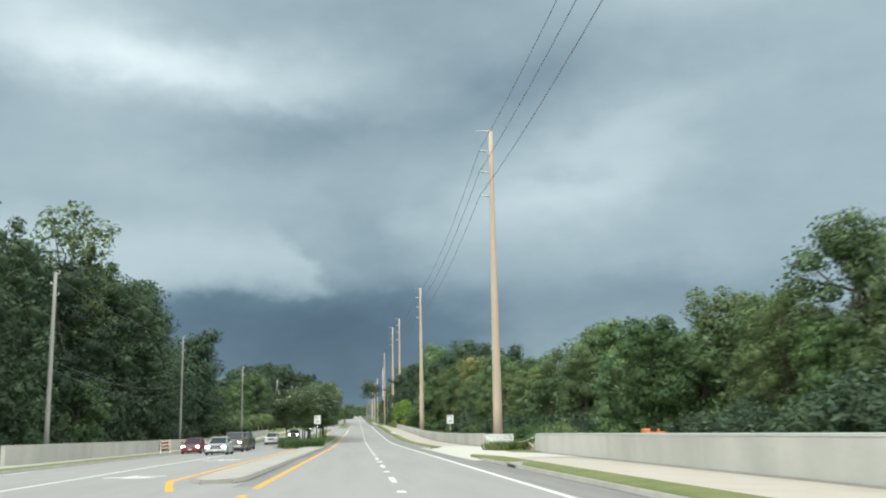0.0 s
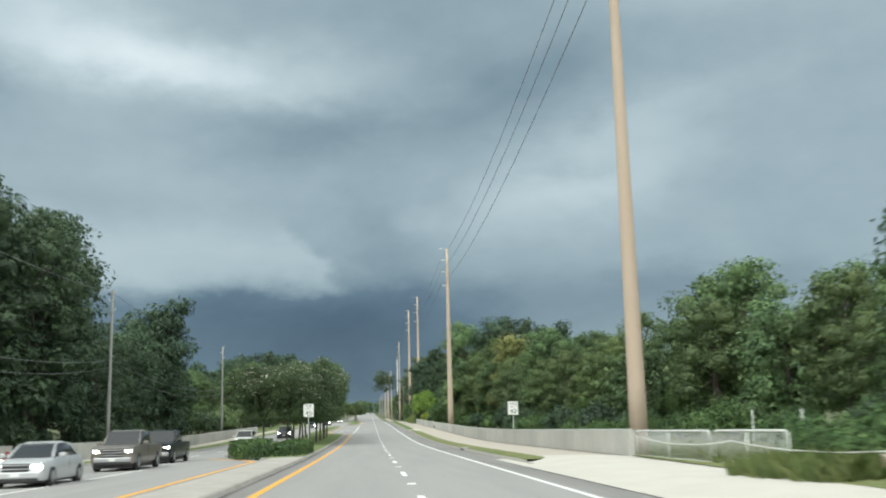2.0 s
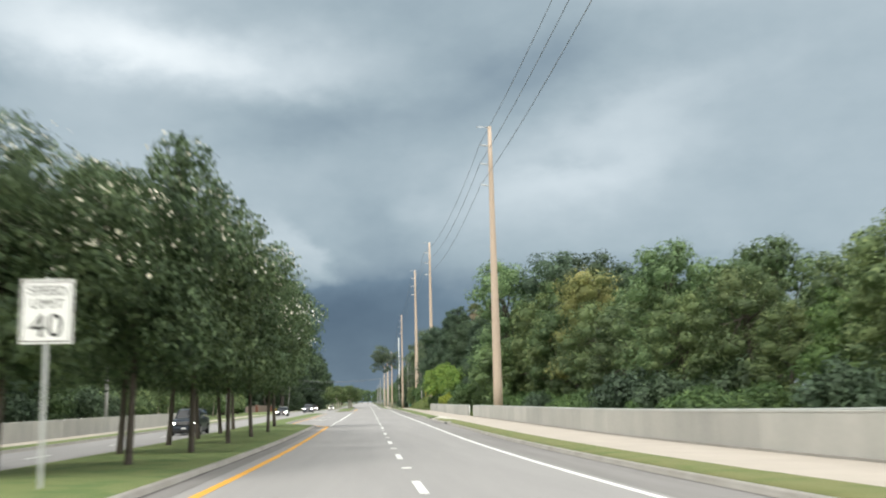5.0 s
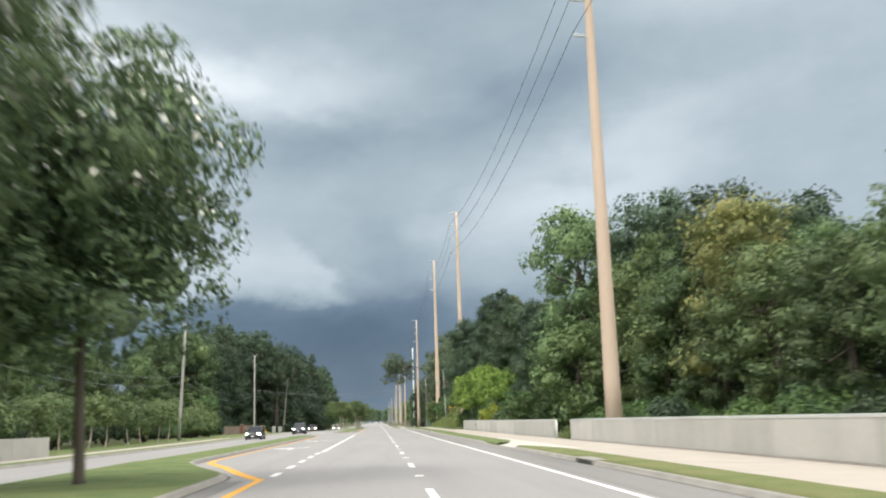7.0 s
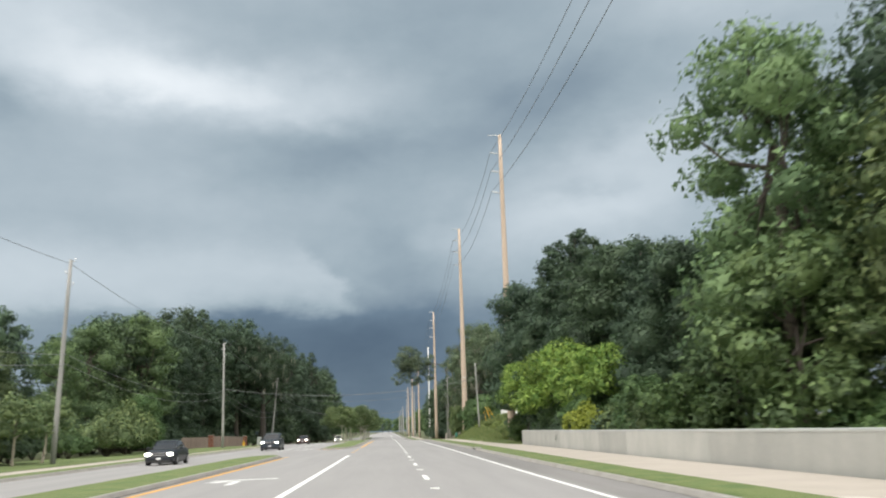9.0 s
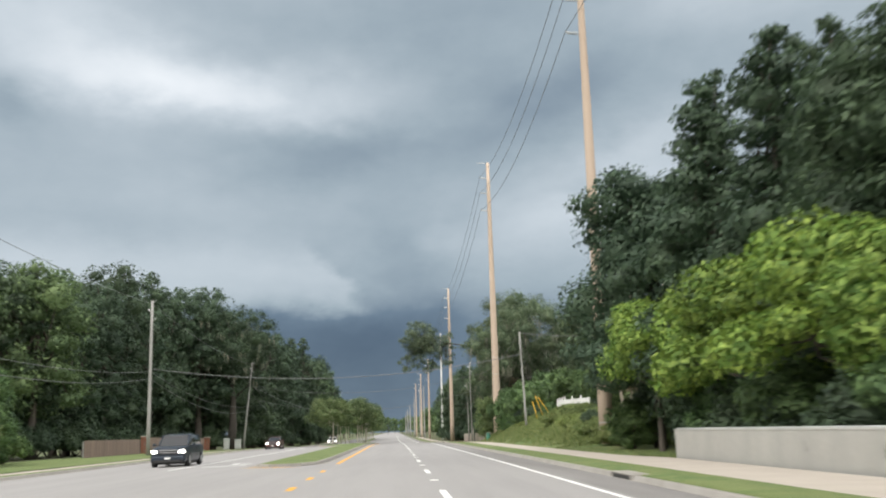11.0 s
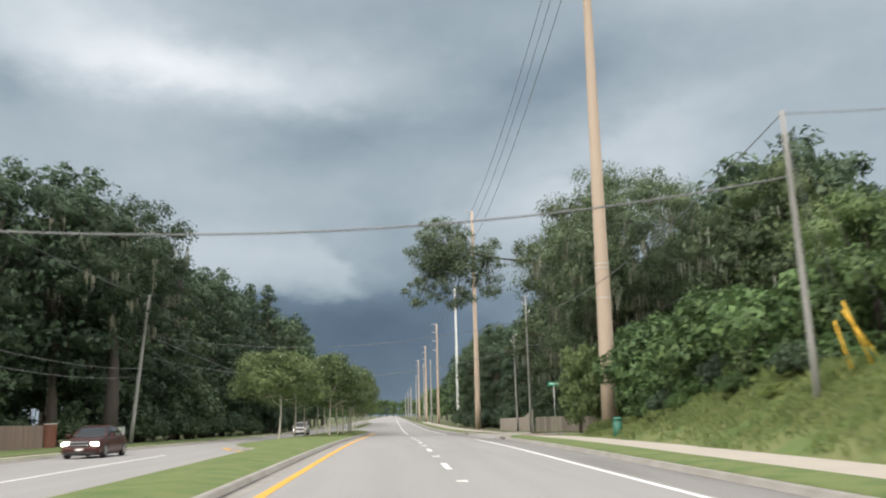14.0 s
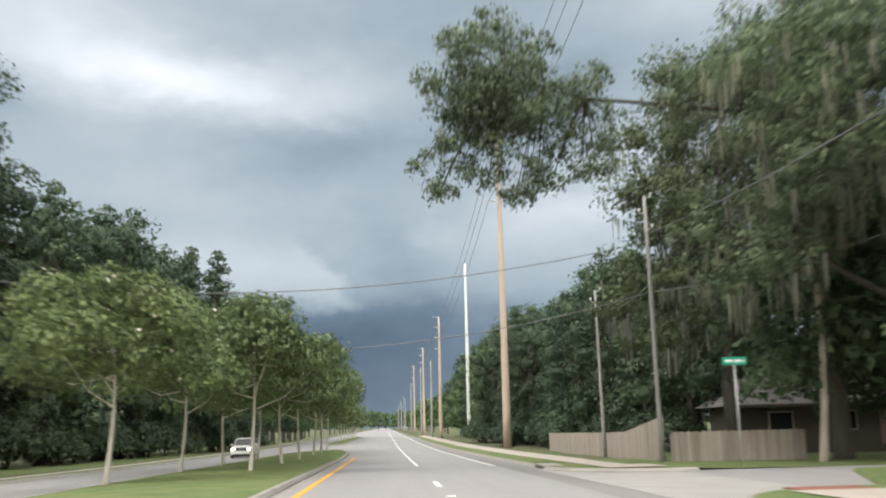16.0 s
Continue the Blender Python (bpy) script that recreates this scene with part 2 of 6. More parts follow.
WHITE_BARK = surface("white_bark", (0.60, 0.555, 0.49), 0.85, 0.35, 3.0, 25, 0.3, other=(0.36, 0.32, 0.27), streak=0.2)
PALE_BARK = surface("pale_bark", (0.44, 0.385, 0.325), 0.85, 0.35, 3.0, 25, 0.3, other=(0.27, 0.23, 0.185), streak=0.2)
STEEL = surface("galvanised_steel", (0.55, 0.56, 0.56), 0.5, 0.15, 2.0, 30, 0.05, metal=0.6)
WHITE_RAIL = surface("white_painted_rail", (0.66, 0.67, 0.65), 0.5, 0.12, 2.0, 30, 0.05)
ISLAND = surface("island_concrete", (0.37, 0.345, 0.315), 0.88, 0.3, 0.7, 30, 0.2, other=(0.27, 0.25, 0.23))
GUTTER_PAN = surface("cross_gutter", (0.33, 0.318, 0.302), 0.85, 0.25, 0.5, 30, 0.15)
WIRE = surface("cable", (0.17, 0.175, 0.18), 0.6, 0.1, 2.0, 20, 0)
LEAF = foliage("leaf_broad", (0.082, 0.140, 0.064), (0.148, 0.218, 0.098), fine=5.0)
LEAF_DARK = foliage("leaf_dark", (0.047, 0.084, 0.052), (0.085, 0.132, 0.078), fine=5.0)
LEAF_DEEP = foliage("leaf_deep", (0.043, 0.074, 0.045), (0.082, 0.124, 0.073), fine=5.0)
LEAF_OLIVE = foliage("leaf_olive", (0.090, 0.142, 0.064), (0.166, 0.214, 0.096), fine=5.0)
LEAF_LIME = foliage("leaf_lime", (0.115, 0.225, 0.045), (0.27, 0.37, 0.085), fine=6.0)
LEAF_VINE = foliage("leaf_vine", (0.060, 0.118, 0.044), (0.115, 0.182, 0.066), fine=6.0)
LEAF_THICKET = foliage("leaf_thicket", (0.062, 0.118, 0.046), (0.128, 0.198, 0.078), fine=6.0)
LEAF_MYRTLE = foliage("leaf_myrtle", (0.058, 0.100, 0.050), (0.118, 0.168, 0.080), fine=9.0)
LEAF_LIGHT = foliage("leaf_light", (0.092, 0.142, 0.060), (0.165, 0.218, 0.098), fine=9.0)
BLOSSOM = foliage("blossom_white", (0.62, 0.62, 0.56), (0.75, 0.75, 0.70), 0.3, 0.3)
DEAD_LEAF = foliage("dead_fronds", (0.25, 0.21, 0.155), (0.35, 0.30, 0.225), 0.6, 0.2)
PALM_LEAF = foliage("palm_fronds", (0.135, 0.175, 0.095), (0.23, 0.265, 0.155), 0.6, 0.3)
TALL_GRASS = foliage("tall_grass", (0.100, 0.155, 0.042), (0.180, 0.210, 0.078), 0.3, 0.35)
MOSS = foliage("moss_grey", (0.16, 0.18, 0.15), (0.25, 0.265, 0.225), 0.5, 0.35)


# ======================= mesh helpers =======================
def mesh_object(name, verts, faces, material, parent=None, label="", smooth=False, kind=""):
    me = bpy.data.meshes.new(name)
    me.from_pydata([tuple(v) for v in verts], [], faces)
    if smooth:
        me.polygons.foreach_set("use_smooth", [True] * len(me.polygons))
    me.materials.append(material)
    ob = new(name, me)
    ob.parent = parent
    return tagged(ob, label, kind=kind)


def part(name, bm, material, parent=None, label="", smooth=False):
    """One bmesh as one mesh object under a thing or a part."""
    me = bpy.data.meshes.new(name)
    bm.to_mesh(me)
    bm.free()
    if smooth:
        me.polygons.foreach_set("use_smooth", [True] * len(me.polygons))
    me.materials.append(material)
    ob = new(name, me)
    ob.parent = parent
    return tagged(ob, label)


def box(x0, y0, z0, x1, y1, z1, bevel=0.0, bm=None):
    bm = bm or bmesh.new()
    r = bmesh.ops.create_cube(bm, size=1.0, matrix=Matrix.LocRotScale(((x0 + x1) / 2, (y0 + y1) / 2, (z0 + z1) / 2), None, (x1 - x0, y1 - y0, z1 - z0)))
    if bevel:
        bmesh.ops.bevel(bm, geom=list({e for v in r["verts"] for e in v.link_edges}), offset=bevel, segments=2, affect="EDGES", profile=0.5)
    return bm


def tube_data(points, radii, sides=8, cap=True):
    """Vertices and faces of a tapering tube along points."""
    pts = [Vector(p) for p in points]
    verts, faces = [], []
    for i, p in enumerate(pts):
        d = (pts[min(i + 1, len(pts) - 1)] - pts[max(i - 1, 0)]).normalized()
        u = d.orthogonal().normalized() if abs(d.z) > 0.99 else d.cross(Vector((0, 0, 1))).normalized()
        w = d.cross(u)
        for k in range(sides):
            a = 2 * math.pi * k / sides
            verts.append(p + (u * math.cos(a) + w * math.sin(a)) * radii[i])
    for i in range(len(pts) - 1):
        for k in range(sides):
            a, b = i * sides + k, i * sides + (k + 1) % sides
            faces.append((a, b, b + sides, a + sides))
    if cap:
        faces.append(tuple(range(sides))[::-1])
        faces.append(tuple(range((len(pts) - 1) * sides, len(pts) * sides)))
    return verts, faces


def join_data(*sets):
    verts, faces = [], []
    for v, f in sets:
        k = len(verts)
        verts += list(v)
        faces += [tuple(i + k for i in q) for q in f]
    return verts, faces


def tube(name, points, radii, material, parent=None, sides=8, label=""):
    return mesh_object(name, *tube_data(points, radii, sides), material, parent, label, smooth=True)


def empty(name, m, label, category, group="", kind=""):
    ob = new(name)
    ob.matrix_world = m
    return tagged(ob, label, category, group, kind)


# ======================= lie of the land =======================
PROFILE = [(-120, 2.76), (-50, 1.15), (0, 0), (70, -1.5), (100, -2.15), (130, -2.75), (150, -3.03), (170, -3.13), (190, -3.15), (250, -3.33), (300, -3.38),
           (340, -3.5), (373, -3.58), (410, -4.03), (440, -4.4), (480, -4.75), (520, -4.9), (600, -5.0), (1000, -5.5), (3000, -8.0)]
_py, _pz = zip(*PROFILE)


def Z(y):
    """Height of the road's middle at y, eased over the breaks of slope."""
    return float(np.mean(np.interp([y - 12, y - 6, y, y + 6, y + 12], _py, _pz)))


def fall(x):
    """How far the carriageways fall away from the middle towards their outer kerbs."""
    return -0.018 * max(0.0, x) - 0.013 * max(0.0, -x - 3.0)


def steps(y0, y1, step=4.0):
    n = max(1, int(round((y1 - y0) / step)))
    return [y0 + (y1 - y0) * i / n for i in range(n + 1)]


def loft(name, ys, section, material, parent=None, label="", smooth=False, kind=""):
    """A sheet that follows the road: section(y) gives (x, height over the road's middle) from left to right."""
    verts, faces, w = [], [], 0
    for y in ys:
        row = section(y)
        w = len(row)
        verts += [(x, y, Z(y) + h) for x, h in row]
    for i in range(len(ys) - 1):
        for k in range(w - 1):
            a = i * w + k
            faces.append((a, a + 1, a + w + 1, a + w))
    return mesh_object(name, verts, faces, material, parent, label, smooth, kind)


def ease(v, a, b):
    t = min(1.0, max(0.0, (v - a) / (b - a)))
    return t * t * (3 - 2 * t)


def at(table, v):
    return float(np.interp(v, *zip(*table)))


GUTTER_R, WALL_X, GUTTER_L, WALL_L = 6.5, 11.9, -16.8, -21.4
MED_R = [(-100, -3.55), (100, -3.55), (110, -3.7), (140, -4.0), (192, -4.0)]         # the median's kerb beside our lanes


def bank(x, y):
    """The grassy bank behind the sidewalk, before the side street."""
    b = 2.5 * ease(y, 312, 348) * (1 - ease(y, 368, 392))
    return b * min(1.0, max(0.0, (x - 11.3) / 4.0)) ** 0.9


YS_FAR = [-120, -60] + steps(-30, 620, 5) + [660, 720, 800, 900, 1000, 1300, 1800, 2600, 3000]


def ground_row(y):
    xs = [-2500, -600, -120, -60, -32, -24, -21.6]
    row = [(x, -0.3) for x in xs] + [(-17.3, -0.28), (-16.9, -0.75), (6.9, -0.75), (11.2, -0.75)]
    for x in (11.7, 12.4, 13.2, 14.2, 15.5, 17, 19, 22, 28, 45, 120, 600, 2500):
        row.append((x, -0.18 + bank(x, y) + 0.12 * noise.noise(Vector((x * 0.4, y * 0.3, 0)))))
    return row


ground = tagged(loft("ground", YS_FAR, ground_row, EARTH, kind="structure", smooth=True), "rough green ground behind the walls and kerbs", "ground")

# carriageways
road = tagged(loft("road", YS_FAR, lambda y: [(x, fall(x)) for x in (-12.0, -8.0, -5.0, -3.0, 0.0, 3.0, 4.95)], ASPHALT, kind="structure"), "pale worn grey asphalt road with two lanes", "road")
tagged(loft("road_shoulder", YS_FAR, lambda y: [(4.95, fall(4.95)), (GUTTER_R + 0.02, fall(GUTTER_R))], ASPHALT_DARK, kind="structure"), "darker strip of asphalt beside the kerb", "road")
tagged(loft("road_opposite", YS_FAR, lambda y: [(GUTTER_L - 0.02, fall(GUTTER_L)), (-14.0, fall(-14)), (-12.0, fall(-12.0))], ASPHALT, kind="structure"), "pale asphalt road for oncoming traffic", "road")

# ======================= kerbs, sidewalk, medians =======================
CURB = 0.13


def curb_section(x, road_h, side, pan=0.42):
    """A kerb whose road face stands at x; side +1: the pavement lies towards +x; pan: width of the gutter."""
    top = road_h + CURB
    row = [(x - pan * side, road_h + 0.012), (x - 0.03 * side, road_h + 0.004), (x, top - 0.03), (x + 0.035 * side, top), (x + 0.15 * side, top + 0.004), (x + 0.16 * side, road_h - 0.1)]
    return row if side > 0 else row[::-1]


def right_drop(y):
    """The kerb sinks at the two driveways and round the side street."""
    d = ease(y, 50, 53) * (1 - ease(y, 84, 88)) + ease(y, 209, 212) * (1 - ease(y, 221, 225))
    return min(1.0, d)


SIDE_A, SIDE_B = 390.5, 414.0        # where the side street opens the kerb line


def kerb_right(y):
    h = fall(GUTTER_R)
    row = curb_section(GUTTER_R, h, 1, 0.06 + 0.1 * ease(y, 225, 300))
    k = 1 - 0.86 * right_drop(y)
    return [(x, h + (z - h) * k) for x, z in row]


def walk_inner(y):
    return 8.0 + 0.35 * ease(y, 200, 300)


def walk_outer(y):
    return 11.9 - 0.9 * ease(y, 299, 306)


for i, (a, b) in enumerate(((-60, SIDE_A), (SIDE_B, 640))):
    ys = steps(a, b, 2.0 if i == 0 else 5.0)
    tagged(loft("kerb", ys, kerb_right, CONCRETE, kind="structure", smooth=True), "stained concrete kerb and gutter along the road", "kerb")
    tagged(loft("sidewalk", ys, lambda y: [(walk_inner(y), 0.03), ((walk_inner(y) + walk_outer(y)) / 2, 0.0), (walk_outer(y), -0.045)], SIDEWALK, kind="structure"),
           "wide pale concrete sidewalk", "sidewalk")


def verge(a, b, taper_a, taper_b):
    """Strip of mown grass between kerb and sidewalk, rounded off at its ends."""
    def row(y):
        k = min(1.0, (y - a) / taper_a if taper_a else 1.0, (b - y) / taper_b if taper_b else 1.0)
        k = max(0.02, k) ** 0.5
        x0 = GUTTER_R + 0.15
        x1 = x0 + (walk_inner(y) + 0.06 * noise.noise(Vector((0, y * 1.7, 3))) - x0) * k
        h = fall(GUTTER_R) + CURB
        return [(x0, h - 0.25), (x0 + 0.01, h + 0.005), (x0 + (x1 - x0) * 0.3, h + 0.05), (x0 + (x1 - x0) * 0.7, h + 0.055), (x1, 0.036)]
    return tagged(loft("grass_verge", steps(a, b, 1.0), row, DRY_GRASS if a < 225 and b < 225 else GRASS, kind="structure", smooth=True), "narrow strip of mown grass behind the kerb", "grass")


verge(-60, 56.5, 0, 4.5)
verge(87, 210, 3.0, 5.0)
verge(217, 390.5, 5.0, 0)
verge(419, 600, 4.0, 0)
for a, b in ((49, 92), (204, 230)):
    tagged(loft("driveway", steps(a, b, 2), lambda y: [(GUTTER_R + 0.19, fall(GUTTER_R) + 0.026), (8.02, 0.038), (8.6, 0.032)] if a > 100 else [(GUTTER_R - 0.55, fall(6) + 0.02), (GUTTER_R + 0.2, fall(GUTTER_R) + 0.045), (8.02, 0.04), (10.0, 0.028), (12.0, -0.03)], APRON, kind="structure"),
           "bright concrete driveway apron across the sidewalk", "driveway")

tagged(loft("gutter_strip", steps(27, 189, 3), lambda y: [(at(MED_R, y) + 0.04, fall(-3.6) + 0.005), (at(MED_R, y) + 0.62, fall(-3.0) + 0.005)], ASPHALT_DARK, kind="structure"), "darker strip of asphalt beside the median kerb", "road")

# opposite kerb, sidewalk and verge
tagged(loft("kerb_opposite", steps(-60, 640, 4), lambda y: curb_section(GUTTER_L, fall(GUTTER_L), -1), CONCRETE, kind="structure", smooth=True), "stained concrete kerb on the far side", "kerb")
tagged(loft("sidewalk_opposite", steps(-60, 640, 5), lambda y: [(-21.5 if y < 300 else -20.2, -0.16), (-19.0 if y < 300 else -18.4, -0.12)], SIDEWALK, kind="structure"), "pale concrete sidewalk on the far side", "sidewalk")
tagged(loft("grass_verge_opposite", steps(-60, 640, 5), lambda y: [(-19.0 if y < 300 else -18.4, -0.10), (-17.8, -0.06), (GUTTER_L - 0.2, fall(GUTTER_L) + CURB + 0.004)], GRASS, kind="structure"), "thin grass verge on the far side", "grass")
tagged(loft("lawn", steps(225, 640, 5), lambda y: [(-33.0, -0.22), (-27, -0.16), (-21.5 if y < 300 else -20.3, -0.13)], GRASS, kind="structure", smooth=True), "mown grass between sidewalk and trees", "grass")


def island(y0, y1, left, right, fill, label, crown=0.12, step=1.5):
    """A raised median: kerbs on both sides and round the noses, filled with grass or concrete."""
    ys = steps(y0, y1, step)

    def edge(y):
        a, b = at(left, y), at(right, y)
        return min(a, b - 0.5), b

    def row(y):
        a, b = edge(y)
        ha, hb = fall(a) + CURB, fall(b) + CURB
        m = (a + b) / 2
        lift = crown * ease(min(y - y0, y1 - y), 0, 3)
        return [(a + 0.14, ha), (a + 0.19 + (m - a) * 0.4, (ha + hb) / 2 + lift * 0.8), (m, (ha + hb) / 2 + lift), (b - 0.19 - (b - m) * 0.4, (ha + hb) / 2 + lift * 0.8), (b - 0.14, hb)]
    top = tagged(loft("median", ys, row, fill, kind="structure", smooth=True), label, "median")
    for name, side in (("kerb_left", -1), ("kerb_right", 1)):
        def section(y):
            a, b = edge(y)
            x = a if side < 0 else b
            return curb_section(x, fall(x), -side, 0.06 + 0.36 * ease(y, 206, 300))
        loft(name, ys, section, CONCRETE, top, smooth=True)
    # thin dark strip that paints the kerb's shade onto the asphalt
    loft("kerb_foot_shade", ys, lambda y: [(edge(y)[1] + 0.015, fall(edge(y)[1]) + 0.016), (edge(y)[1] + 0.13, fall(edge(y)[1]) + 0.016)], FOOT_SHADE, top)
    for name, y in (("nose_kerb", y0), ("nose_kerb", y1)):
        a, b = edge(y)
        d = -0.12 if y == y0 else 0.12
        m = (a + b) / 2
        verts = [(a, y, Z(y) + fall(a) - 0.05), (b, y, Z(y) + fall(b) - 0.05), (b, y, Z(y) + fall(b) + CURB), (a, y, Z(y) + fall(a) + CURB), (m, y + d, Z(y) + fall(m) - 0.05), (m, y + d, Z(y) + fall(m) + CURB)]
        mesh_object(name, verts, [(0, 4, 5, 3), (4, 1, 2, 5), (3, 5, 2)], CONCRETE, top)
    return top


island(29.5, 99.5, [(29, -4.6), (31, -5.3), (40, -5.5), (99, -5.6)], [(29, -3.9), (31, -3.55), (99, -3.55)], ISLAND, "bare concrete traffic island between yellow lines", 0.03)
island(99.6, 206, [(99, -5.7), (104, -7.4), (109, -9.2), (113, -10.1), (207, -10.4)], [(99, -3.55), (110, -3.7), (140, -4.0), (190.5, -4.0), (193, -4.7), (197, -5.9), (202, -7.2), (206, -7.5)], GRASS, "grassy raised median planted with flowering trees")
island(206.05, 280.5, [(206, -10.4), (275, -10.2), (279, -9.4), (281, -8.6)], [(206, -7.5), (277, -7.4), (279.5, -7.7), (281, -8.2)], GRASS, "narrow grassy median beside a turning lane", 0.06)
island(302.5, 478, [(302, -5.6), (304, -6.6), (357, -6.7), (372.5, -6.9), (374, -7.7), (382, -9.5), (388, -10.3), (420, -10.6), (465, -10.6), (478, -7.0)], [(302, -4.6), (304, -3.7), (310, -3.55), (440, -3.5), (460, -3.9), (478, -5.2)], GRASS, "mown grass median planted with small trees")
island(520, 640, [(520, -9.4), (526, -10.2), (640, -9.6)], [(520, -7.6), (526, -7.2), (640, -7.2)], GRASS, "distant grassy median", 0.1, 4)

# ======================= road markings =======================
LIFT = 0.006


def stripe(name, x, y0, y1, width, material, parent, step=3.0, slant=None):
    def row(y):
        m = at(x, y) if isinstance(x, list) else x
        return [(m - width / 2, fall(m - width / 2) + LIFT), (m + width / 2, fall(m + width / 2) + LIFT)]
    return loft(name, steps(y0, y1, step), row, material, parent)


marks = empty("road_marking", Matrix(), "white and yellow painted lines on asphalt", "road marking", kind="structure")
stripe("edge_line", 4.72, -60, 386, 0.16, WHITE_PAINT, marks)
stripe("edge_line", 4.85, 420, 1000, 0.16, WHITE_PAINT, marks, 10)
stripe("yellow_line", [(24, -2.75), (99, -2.75), (140, -2.9), (189, -3.0)], 26, 189, 0.2, YELLOW_PAINT, marks)
stripe("yellow_dash", -2.7, 22, 23.2, 0.2, YELLOW_PAINT, marks)
stripe("yellow_line", [(189, -3.0), (193, -4.1), (198, -5.3), (203, -6.7), (206, -7.0)], 189, 206, 0.3, YELLOW_PAINT, marks, 0.6)
stripe("yellow_line", -7.0, 206, 278, 0.2, YELLOW_PAINT, marks)
stripe("yellow_line", -2.75, 303, 442, 0.2, YELLOW_PAINT, marks)
for y in (283.0, 288.5, 294.0):
    stripe("yellow_dash", -2.8, y, y + 1.6, 0.2, YELLOW_PAINT, marks)
stripe("yellow_line", [(26, -5.0), (29, -5.6), (31, -6.15), (97, -6.3)], 26, 98, 0.22, YELLOW_PAINT, marks)
stripe("yellow_line", [(98, -6.3), (101, -7.1), (104, -8.5), (108, -10.4)], 98, 108, 0.3, YELLOW_PAINT, marks, 0.6)
stripe("yellow_line", [(300, -3.2), (301.5, -5.4), (303, -7.0)], 300.8, 303, 0.5, YELLOW_PAINT, marks, 0.4)
stripe("yellow_line", [(371, -7.3), (373, -7.6), (376, -8.6), (382, -10.0)], 371, 382, 0.3, YELLOW_PAINT, marks, 0.6)
# white line of our own turning lane, broken at its start
stripe("turn_line", -2.75, 212, 275, 0.2, WHITE_PAINT, marks)
for y in (190.5, 195, 199.5, 204, 208.5):
    stripe("turn_dash", -2.85, y, y + 2.0, 0.2, WHITE_PAINT, marks)
stripe("turn_line", -10.6, 20, 92, 0.16, WHITE_PAINT, marks)
stripe("turn_line", -10.7, 304, 371, 0.16, WHITE_PAINT, marks)
stripe("edge_line", -16.2, -60, 50, 0.14, WHITE_PAINT, marks)


def arrow(x, y, way):
    """A painted turn arrow: shaft, bend and head; way +1 points ahead and to the left."""
    pts = [(-0.12, 0), (0.12, 0), (0.12, 1.9), (0.02, 2.2), (-0.5, 2.25), (-0.5, 2.6), (-1.15, 2.05), (-0.5, 1.5), (-0.5, 1.85), (-0.12, 1.8)]
    verts = [(x + px * way, y + py * way * 1.1, 0) for px, py in pts]
    verts = [(px, py, Z(py) + fall(px) + LIFT) for px, py, _ in verts]
    mesh_object("turn_arrow", verts, [tuple(range(10))], WHITE_PAINT, marks)


def bar(x0, x1, y):
    stripe("cross_bar", (x0 + x1) / 2, y, y + 0.45, x1 - x0, WHITE_PAINT, marks, 0.5)


for x, y, way in ((-8.6, 38.5, -1), (-8.6, 62, -1), (-5.2, 220, 1), (-5.2, 243, 1), (-8.7, 312, -1)):
    arrow(x, y, way)
for x0, x1, y in ((-9.6, -7.3, 37), (-9.6, -7.3, 60), (-6.4, -4.2, 223), (-6.2, -4.0, 246), (-9.8, -7.6, 307)):
    bar(x0, x1, y)

# broken line between the lanes, with a reflector in each gap
ends = [31.0 + 12.19 * k for k in range(-5, 9)] + [147.6 + 12.19 * k for k in range(-1, 22)]
for y in ends:
    stripe("lane_dash", 1.05, y - 3.05, y, 0.17, WHITE_PAINT, marks)
for y in [31.0 + 12.19 * k + 4.57 for k in range(-5, 8)] + [147.6 + 12.19 * k + 4.57 for k in range(-1, 21)]:
    z = Z(y) + fall(1.05)
    part("road_stud", box(0.93, y - 0.07, z - 0.01, 1.17, y + 0.07, z + 0.022, 0.008), WHITE_PAINT, marks)
stripe("lane_line", 1.05, 420, 900, 0.14, WHITE_PAINT, marks, 10)
for k in range(6):
    y = 118 + 12.19 * k
    stripe("lane_dash", -13.3, y, y + 3.05, 0.16, WHITE_PAINT, marks)

# ======================= walls =======================


